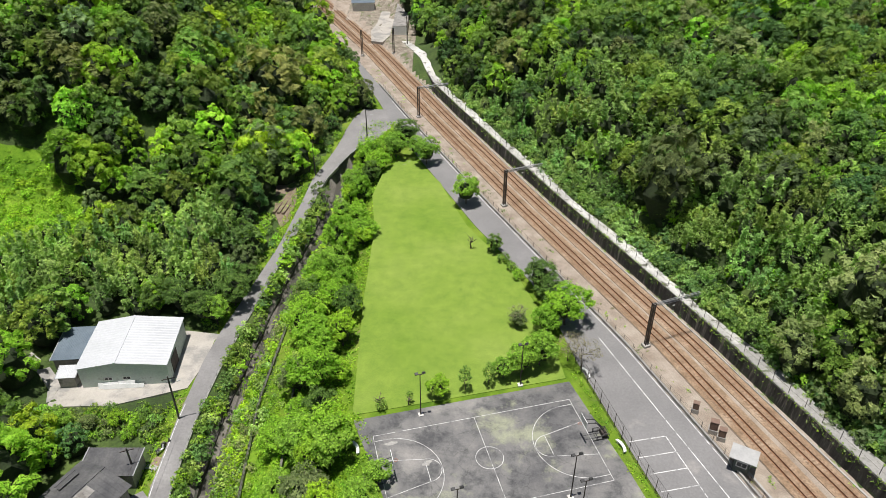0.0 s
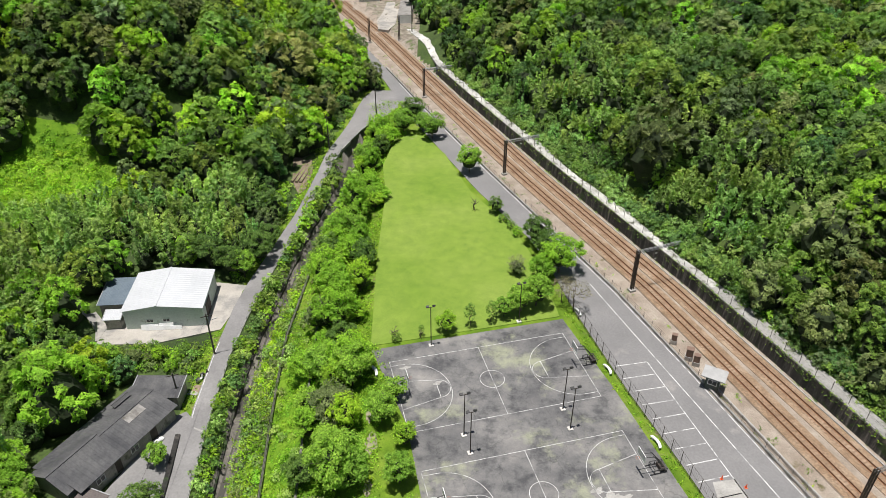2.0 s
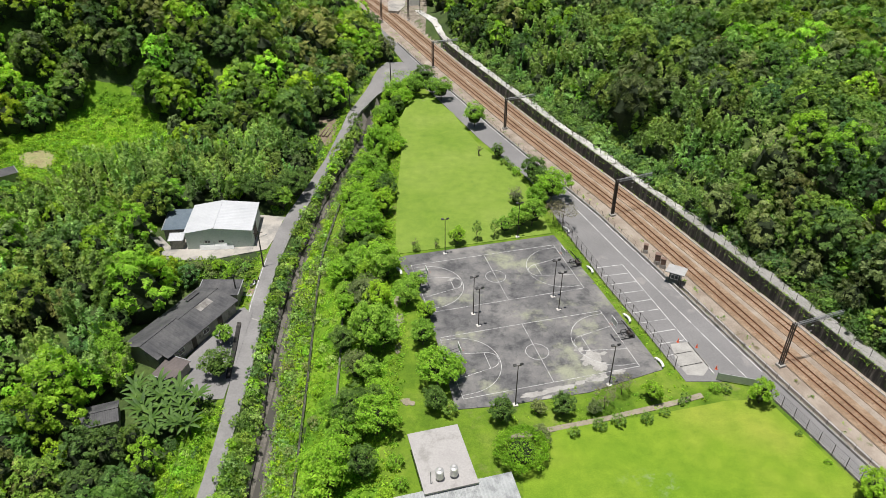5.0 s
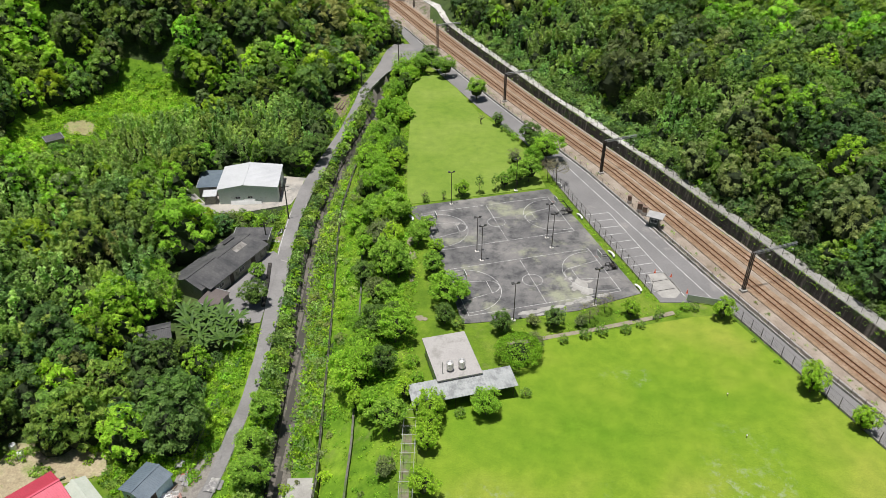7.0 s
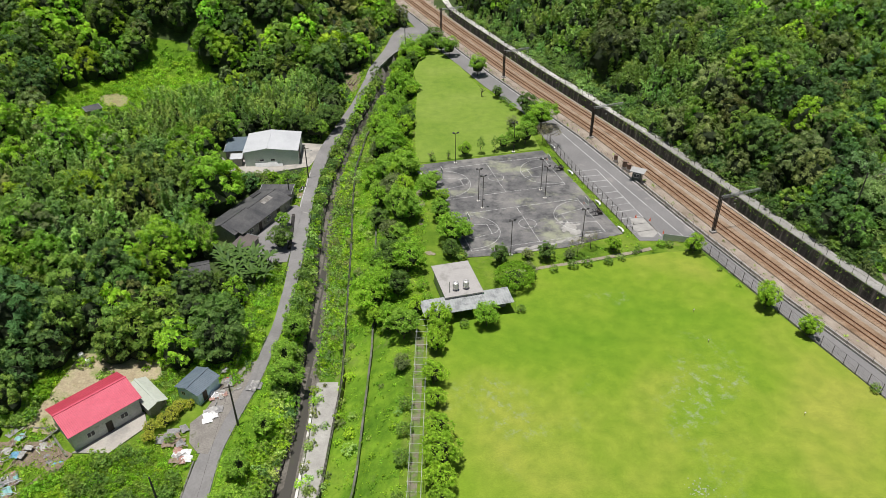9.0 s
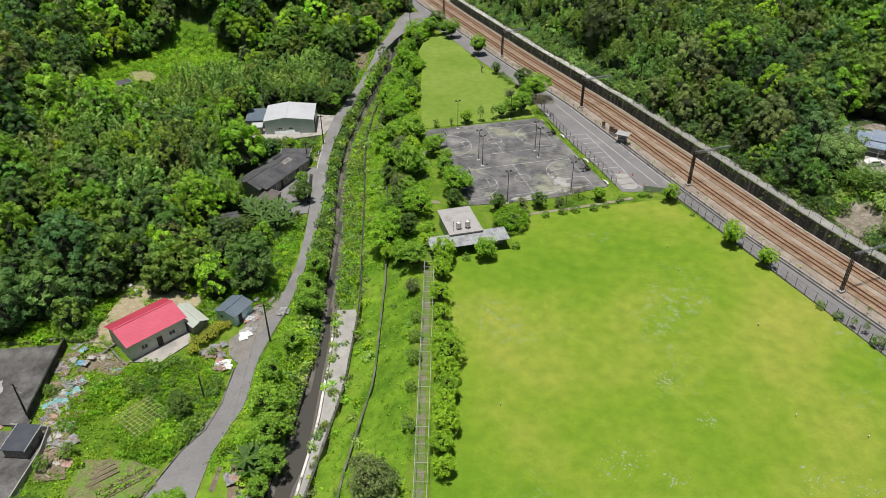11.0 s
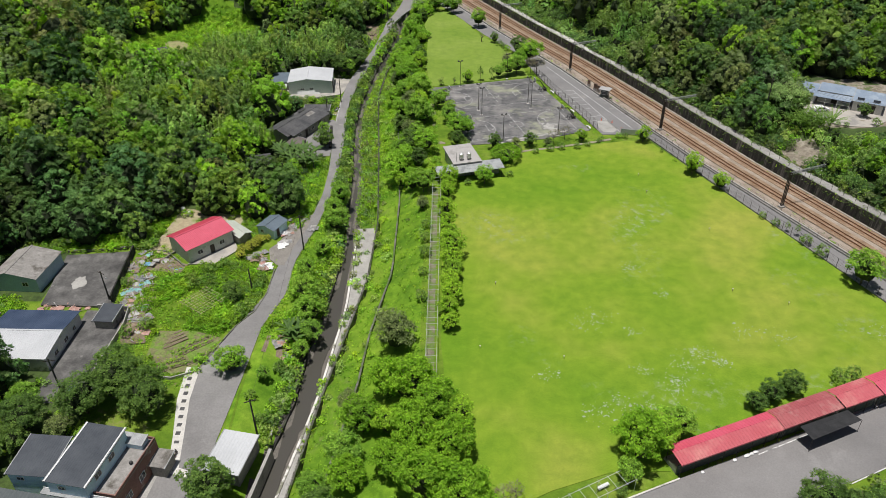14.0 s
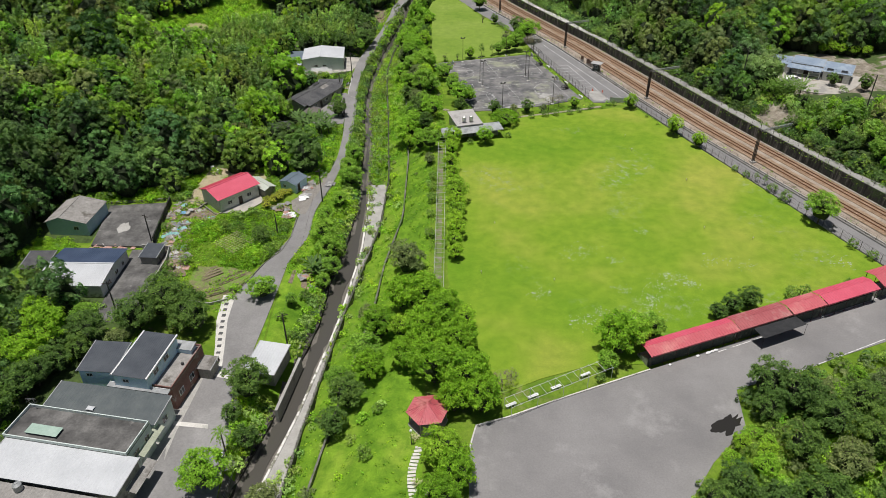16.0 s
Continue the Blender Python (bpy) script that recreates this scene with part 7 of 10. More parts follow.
# crossing strip of pale paving with dark squares
bm = bmesh.new()
ribbon(bm, [(-52.6, -40.5), (-52.0, -48), (-50.2, -56), (-49.0, -62.5)], [(-50.2, -40.5), (-49.9, -48), (-48.5, -56), (-47.4, -62.5)], lambda x, y: float(ROAD_Z(y)) + 0.02, 0.2)
structure("pavement_strip", bm, PALE_CONCRETE, "pale paved strip beside the lane")
SQUARE = mat("dark_paving_square", [(0.06, 0.06, 0.06), (0.1, 0.1, 0.1)], 1, 4, 0.2, 0.9)
t = thing("paving_inlay", "row of dark square slabs set in the pale strip", "paving", kind="structure")
for k in range(13):
    s = k / 12.0
    x, y = -51.4 + 3.1 * s ** 1.4, -41.6 - 20.2 * s
    part("slab", boxes((x - 0.38, x + 0.38, y - 0.42, y + 0.42, float(ROAD_Z(y)) + 0.0, float(ROAD_Z(y)) + 0.026)), SQUARE, t)

# the toilet block at the field's corner with its covered walk
TT = math.degrees(math.atan2(1.6, 6.1))
t = thing("toilet_block", "flat-roofed grey concrete toilet block with water tanks beside it", "building", (-3.6, 18.2, 0), TT)
part("wall", boxes((-3.0, 3.0, -4.5, 4.4, -0.3, 3.0)), PALE_CONCRETE, t)
part("roof_slab", boxes((-3.4, 3.4, -4.9, 4.8, 3.004, 3.25)), mat("grey_roof_slab", [(0.36, 0.345, 0.33), (0.44, 0.425, 0.405)], 0.3, 4, 0.12, 0.9, patch=(0.3, 0.29, 0.27), patch_scale=0.3, patch_edge=(0.52, 0.66)), t)
for yy in (-2.6, 0.4, 3.0):
    opening(t, "window", -3.0, yy, 2.3, 1.2, 0.5, -90)
    opening(t, "window", 3.0, yy, 2.3, 1.2, 0.5, 90)
opening(t, "door", -1.2, 4.4, 1.05, 0.9, 2.0, 180, STEEL_DARK, STEEL_DARK)
STAINLESS = mat("stainless_steel", [(0.6, 0.59, 0.57), (0.7, 0.69, 0.67)], 1, 4, 0.08, 0.48, metal=0.55, bump=0.02)
for lx in (-1.1, 0.7):
    q = pose(-3.6, 18.2, 3.25, 0, 0, TT) @ Vector((lx, -3.2, 0))
    k = thing("water_tank", "upright stainless steel water tank on the roof", "water tank", q, TT, group="water tanks")
    for a in range(3):
        bm = bmesh.new()
        ca, sa = math.cos(2.1 * a), math.sin(2.1 * a)
        bar(bm, (0.45 * ca, 0.45 * sa, 0), (0.45 * ca, 0.45 * sa, 0.35), 0.04, 5)
        part("leg", bm, STEEL_DARK, k)
    bm = bmesh.new()
    bar(bm, (0, 0, 0.35), (0, 0, 1.55), 0.52, 20)
    bar(bm, (0, 0, 1.55), (0, 0, 1.75), 0.52, 20, 0.2)
    for z in (0.6, 0.95, 1.3):
        bar(bm, (0, 0, z), (0, 0, z + 0.06), 0.54, 20)
    part("drum", bm, STAINLESS, k, smooth=False)
    bm = bmesh.new()
    bar(bm, (0, 0, 1.75), (0, 0, 1.82), 0.22, 14)
    part("lid", bm, STAINLESS, k)
k = thing("vent_pipe", "thin grey vent pipe on the roof slab", "pipe", pose(-3.6, 18.2, 3.25, 0, 0, TT) @ Vector((-2.3, -3.6, 0)))
bm = bmesh.new()
bar(bm, (0, 0, 0), (0, 0, 2.2), 0.05, 6)
part("pipe", bm, GALV, k)
t = thing("covered_walk", "open walkway with a grey translucent ribbed roof", "shelter", (-2.1, 12.4, 0), TT)
bm = bmesh.new()
sheet(bm, [(-7.7, -1.9, 2.35), (7.9, -1.9, 2.35), (7.9, 1.9, 2.85), (-7.7, 1.9, 2.85)], 34, 0.05, 0.03)
part("roof", bm, mat("grey_translucent_sheet", [(0.3, 0.32, 0.32), (0.42, 0.435, 0.43)], 0.7, 3, 0.12, 0.5, patch=(0.24, 0.25, 0.25), patch_scale=0.5), t)
for k in range(6):
    for yy in (-1.6, 1.6):
        bm = bmesh.new()
        bar(bm, (-7.2 + 2.9 * k, yy, -0.2), (-7.2 + 2.9 * k, yy, 2.4 if yy < 0 else 2.75), 0.05, 6)
        part("post", bm, STEEL_DARK, t)
part("back_wall", boxes((-3.0, 3.5, 1.2, 1.32, -0.2, 2.3)), DULL_WALL, t)
part("counter", boxes((4.0, 7.2, 0.3, 1.0, -0.2, 0.95)), DULL_WALL, t)

# trackside cabin and cabinets
t = thing("trackside_cabin", "small dark green cabin with an overhanging pale flat roof", "cabin", (37.9, 60.4, 0), -30)
part("wall", boxes((-0.95, 0.95, -0.95, 0.95, -0.3, 2.35)), mat("dark_green_panel", [(0.03, 0.05, 0.045), (0.06, 0.08, 0.07)], 1, 4, 0.2, 0.6), t)
part("roof", boxes((-1.65, 1.65, -1.35, 1.35, 2.36, 2.5)), mat("pale_grey_roof", [(0.34, 0.34, 0.335), (0.44, 0.44, 0.43)], 0.8, 4, 0.1, 0.7), t)
opening(t, "window", 0, -0.95, 1.5, 1.3, 0.9, 0)
opening(t, "window", 0.95, 0, 1.5, 1.3, 0.9, 90)
opening(t, "door", -0.95, 0, 1.0, 0.8, 1.95, -90, STEEL_DARK, STEEL_DARK)
CABINET = mat("rust_brown_cabinet", [(0.16, 0.1, 0.075), (0.24, 0.16, 0.12)], 0.8, 4, 0.2, 0.8)
for x, y, s in ((34.7, 70.6, 0.8), (36.0, 66.9, 1.0), (36.7, 65.6, 0.9)):
    c = thing("equipment_cabinet", "rusty brown trackside equipment cabinet on a plinth", "cabinet", (x + 0.5, y, 0), -22, group="trackside cabinets")
    part("plinth", boxes((-0.6 * s, 0.6 * s, -0.5 * s, 0.5 * s, -0.7, 0.15)), CONCRETE, c)
    part("body", boxes((-0.5 * s, 0.5 * s, -0.4 * s, 0.4 * s, 0.152, 1.5 * s)), CABINET, c)
    part("cap", boxes((-0.56 * s, 0.56 * s, -0.46 * s, 0.46 * s, 1.5 * s + 0.002, 1.5 * s + 0.06)), CABINET, c)
    part("door", boxes((-0.44 * s, 0.44 * s, -0.4 * s - 0.03, -0.4 * s - 0.003, 0.25, 1.4 * s)), CABINET, c)

# grandstand awnings along the field
def stand(label, a, b, depth, z_back, z_front, roof, posts, steps=True, roof_b=None):
    """An awning roof over terrace steps between a and b (its front, forecourt side)."""
    a, b = Vector(a), Vector(b)
    n = (b - a).length
    t = thing("grandstand", label, "grandstand", (a.x, a.y, 0), math.degrees(math.atan2(b.y - a.y, b.x - a.x)), group="field grandstands")
    top, mid = max(z_front, z_back) + 0.4, depth * 0.56
    bm = bmesh.new()
    sheet(bm, [(0, 0, z_front), (n, 0, z_front), (n, mid, top), (0, mid, top)], int(n / 0.5), 0.05)
    part("roof", bm, roof, t)
    bm = bmesh.new()
    sheet(bm, [(0, mid + 0.02, top), (n, mid + 0.02, top), (n, depth, z_back), (0, depth, z_back)], int(n / 0.5), 0.05)
    part("roof_rear", bm, roof_b or roof, t)
    part("fascia", boxes((0.02, n - 0.02, -0.06, -0.02, z_front - 0.22, z_front + 0.03)), roof, t)
    for k in range(posts):
        x = 0.3 + (n - 0.6) * k / (posts - 1)
        for yy, zz in ((0.25, z_front - 0.08), (depth - 0.3, z_back - 0.15)):
            bm = bmesh.new()
            bar(bm, (x, yy, -0.2), (x, yy, zz), 0.05, 6)
            part("post", bm, STEEL_DARK, t)
        bm = bmesh.new()
        bar(bm, (x, 0.1, z_front - 0.1), (x, mid, top - 0.12), 0.04, 5)
        bar(bm, (x, mid, top - 0.12), (x, depth - 0.1, z_back - 0.12), 0.04, 5)
        part("rafter", bm, STEEL_DARK, t)
    if steps:
        for k in range(3):
            part("step", boxes((0.2, n - 0.2, 0.9 + 0.85 * k, 0.9 + 0.85 * (k + 1) - 0.004, -0.2, 1.25 - 0.4 * k)), CONCRETE, t)
        part("back_wall", boxes((0.2, n - 0.2, 0.7, 0.84, -0.2, 1.7)), STAND_WALL, t)
    return t


STAND_WALL = mat("dark_green_stand_wall", [(0.04, 0.055, 0.045), (0.08, 0.095, 0.08)], 0.7, 4, 0.2, 0.8, patch=(0.14, 0.15, 0.12), patch_scale=0.5)
stand("long low grandstand with a faded red awning roof", (22.6, -71.3), (38.2, -65.3), 3.4, 2.7, 2.7, PINK_ROOF, 8, roof_b=RED_ROOF)
stand("section of grandstand with a brownish faded red awning", (38.25, -65.28), (48.0, -61.5), 3.5, 2.75, 2.75, FADED_ROOF, 5)
stand("section of grandstand with a pinkish red awning", (48.1, -61.7), (54.6, -59.2), 3.6, 2.95, 2.95, PINK_ROOF, 4)
stand("grandstand with a bright red awning roof", (54.7, -59.3), (65.4, -55.1), 3.7, 3.1, 3.05, RED_ROOF, 6)
stand("further grandstand with a faded red awning roof", (66.3, -54.6), (80, -49.2), 4.2, 3.5, 3.1, PINK_ROOF, 6)
# dark cloth spread as a sunshade in front of the stand
t = thing("shade_net", "dark shade net stretched out from the grandstand on thin poles", "shade net", (0, 0, 0))
bm = bmesh.new()
g = [[bm.verts.new(Vector((40.4, -64.9, 2.75)).lerp(Vector((48.2, -61.95, 2.75)), i / 8).lerp(Vector((41.4, -66.9, 2.35)).lerp(Vector((49.6, -63.5, 2.4)), i / 8), j / 4) - Vector((0, 0, 0.3 * math.sin(math.pi * i / 8) * math.sin(math.pi * j / 4)))) for j in range(5)] for i in range(9)]
for i in range(8):
    for j in range(4):
        bm.faces.new((g[i][j], g[i][j + 1], g[i + 1][j + 1], g[i + 1][j]))
net = part("net", bm, mat("black_shade_net", [(0.012, 0.013, 0.014), (0.03, 0.03, 0.032)], 1, 5, 0.2, 0.8), t)
net.modifiers.new("thickness", "SOLIDIFY").thickness = 0.02
for x, y, z in ((41.4, -66.9, 2.4), (49.6, -63.5, 2.45)):
    bm = bmesh.new()
    bar(bm, (x, y, 0), (x, y, z), 0.03, 6)
    part("pole", bm, STEEL_DARK, t)

# gazebo with a hexagonal red roof
t = thing("gazebo", "six-sided gazebo with a ribbed red roof", "gazebo", (-11.2, -81.6, 0), 8)
for k in range(6):
    bm = bmesh.new()
    a0, a1 = radians(60 * k), radians(60 * k + 60)
    p0, p1 = Vector((3.1 * math.cos(a0), 3.1 * math.sin(a0), 2.5)), Vector((3.1 * math.cos(a1), 3.1 * math.sin(a1), 2.5))
    apex = Vector((0, 0, 3.9))
    sheet(bm, [p0, p1, apex + (p1 - p0) * 0.02, apex - (p1 - p0) * 0.02], 7, 0.05, 0.04)
    part("roof_panel", bm, PINK_ROOF, t)
for k in range(6):
    a0 = radians(60 * k)
    bm = bmesh.new()
    bar(bm, (2.6 * math.cos(a0), 2.6 * math.sin(a0), -0.2), (2.6 * math.cos(a0), 2.6 * math.sin(a0), 2.6), 0.09, 8)
    part("post", bm, DULL_WALL, t)
    bm = bmesh.new()
    bar(bm, (3.12 * math.cos(a0), 3.12 * math.sin(a0), 2.54), (0, 0, 3.95), 0.06, 5)
    part("hip_cap", bm, PINK_ROOF, t)
bm = bmesh.new()
bar(bm, (0, 0, -0.2), (0, 0, 0.12), 2.9, 6)
part("floor_slab", bm, CONCRETE, t)

# pipe pergolas: a long one by the field and one at the forecourt
PIPE = mat("weathered_white_pipe", [(0.42, 0.43, 0.42), (0.56, 0.57, 0.55)], 0.8, 5, 0.15, 0.6)


def pergola(label, a, b, width, rungs, h, thick=0.05):
    a, b = Vector(a), Vector(b)
    n = (b - a).length
    t = thing("pergola", label, "pergola", (a.x, a.y, gz(a.x, a.y)), math.degrees(math.atan2(b.y - a.y, b.x - a.x)), group="pipe pergolas")
    for s in (-width / 2, width / 2):
        bm = bmesh.new()
        bar(bm, (0, s, h), (n, s, h), thick, 6)
        part("long_pipe", bm, PIPE, t)
    for k in range(rungs + 1):
        x = n * k / rungs
        bm = bmesh.new()
        bar(bm, (x, -width / 2 - 0.2, h + 0.06), (x, width / 2 + 0.2, h + 0.06), thick * 0.8, 6)
        part("rung", bm, PIPE, t)
        if k % 3 == 0:
            for s in (-width / 2, width / 2):
                bm = bmesh.new()
                bar(bm, (x, s, -0.4), (x, s, h), thick, 6)
                part("post", bm, WHITE_METAL, t)
    return t


pergola("long white pipe pergola frame beside the sports field", (-9.4, 8.0), (-9.9, -56.0), 1.7, 42, 2.3, 0.027)
pergola("white pipe pergola at the edge of the forecourt", (0.2, -80.2), (16.0, -72.2), 2.0, 12, 2.3, 0.035)
for k, (x, y) in enumerate(((0.8, -78.7), (4.2, -77.0), (7.8, -75.2), (12.6, -72.6))):
    b = thing("park_bench", "white curved concrete park bench under the pergola", "bench", (x, y, 0.03), 27, group="park benches")
    part("seat", boxes((-0.85, 0.85, -0.24, 0.24, 0.36, 0.46)), WHITE_METAL, b)
    for s in (-0.6, 0.6):
        part("support", boxes((s - 0.12, s + 0.12, -0.18, 0.18, -0.05, 0.358)), PALE_CONCRETE, b)

# the blue-roofed house across the railway
BASE = pose(95.2, 43.2, 4.4, 0, 0, -32)
for label, px, py, lx, ly, eave, ridge, windows, doors in (
        ("low end of the long house, with a light blue sheet roof", -8.3, 0.5, 5.8, 5.6, 2.6, 3.3, ((0.2, -2.48, 1.4, 1.5, 1.0, 0),), ()),
        ("middle of the long house, with a light blue sheet roof", -1.4, 1.2, 8.2, 4.8, 3.1, 3.8, ((-2.4, -2.08, 1.5, 1.6, 1.0, 0), (2.6, -2.08, 1.5, 1.6, 1.0, 0)), ((0.2, -2.08, 1.1, 1.6, 2.1, 0),)),
        ("broad end of the long house, with a light blue sheet roof", 6.5, -0.1, 7.4, 6.8, 2.7, 3.6, ((-1.6, -3.08, 1.5, 1.6, 1.0, 0), (3.42, 0.4, 1.5, 1.4, 1.0, 90)), ((1.2, -3.08, 1.1, 1.1, 2.1, 0),))):
    at = BASE @ Vector((px, py, 0))
    house(label, at.x, at.y, at.z, -32, lx, ly, eave, ridge, PALE_WALL, BLUE_ROOF, mono=True, over=0.3, rib=0.6, windows=windows, doors=doors)
at = BASE @ Vector((-1.4, -2.5, 0.1))
t = thing("carport", "open carport with a light blue roof and slim posts", "carport", at, -32)
bm = bmesh.new()
sheet(bm, [(-4.9, -1.35, 2.25), (4.0, -1.35, 2.25), (4.0, 1.25, 2.75), (-4.9, 1.25, 2.75)], 24, 0.025)
part("roof", bm, BLUE_ROOF, t)
for k in range(4):
    bm = bmesh.new()
    bar(bm, (-4.6 + 2.8 * k, -1.2, -0.2), (-4.6 + 2.8 * k, -1.2, 2.25), 0.08, 6)
    part("post", bm, WHITE_METAL, t)
for k in range(2):
    p = thing("solar_panel", "dark solar panel lying on the light blue roof", "solar panel", BASE @ Vector((4.6 + 3.6 * k, -2.0, 2.93)), -32, group="solar panels")
    bm = bmesh.new()
    box(bm, -0.8, 0.8, -0.7, 0.7, 0.02, 0.08, pose(0, 0, 0, 7.5))
    part("panel", bm, GLASS, p)
    bm = bmesh.new()
    for r in ((-0.85, 0.85, -0.76, -0.705), (-0.85, 0.85, 0.705, 0.76), (-0.85, -0.805, -0.7, 0.7), (0.805, 0.85, -0.7, 0.7)):
        box(bm, *r, 0.0, 0.1, pose(0, 0, 0, 7.5))
    part("frame", bm, GALV, p)
bm = bmesh.new()
prism(bm, [(82.6, 44), (84.2, 33.2), (91.3, 29.0), (97, 28.2), (102.6, 32.6), (109, 39.6), (104, 45), (92, 51)], 3.6, 4.52)
structure("pavement_blue_house_yard", bm, YARD, "pale concrete yard in front of the blue-roofed house")
# plots at the top of the valley
house("small blue-grey roofed house at the end of the valley", -31.5, 284, 0.4, 8, 9.0, 10, 3.0, 4.2, PALE_WALL, HUT_ROOF, over=0.3, rib=0.7)
flat_house("long low shed with white walls and a grey roof", -15.2, 270, 0.2, 0, 5.0, 44, 3.0, WHITE_METAL, GREY_ROOF, 0.0, category="shed", name="shed")
bm = bmesh.new()
prism(bm, [(-24.5, 240), (-20.6, 238.5), (-18.6, 246), (-18.2, 298), (-23.2, 298), (-24.2, 262), (-25.6, 252)], -0.4, 0.52)
structure("pavement_far_yard", bm, YARD, "pale dusty yard at the end of the valley")
bm = bmesh.new()
prism(bm, [(-56.6, -97), (-51.6, -97), (-51.2, -75), (-50.2, -63), (-48.2, -61), (-49.6, -59), (-53.4, -59)], -9.6, lambda x, y: float(ROAD_Z(y)) + 0.012)
structure("pavement_house_front", bm, CONCRETE, "grey concrete apron in front of the row of houses")


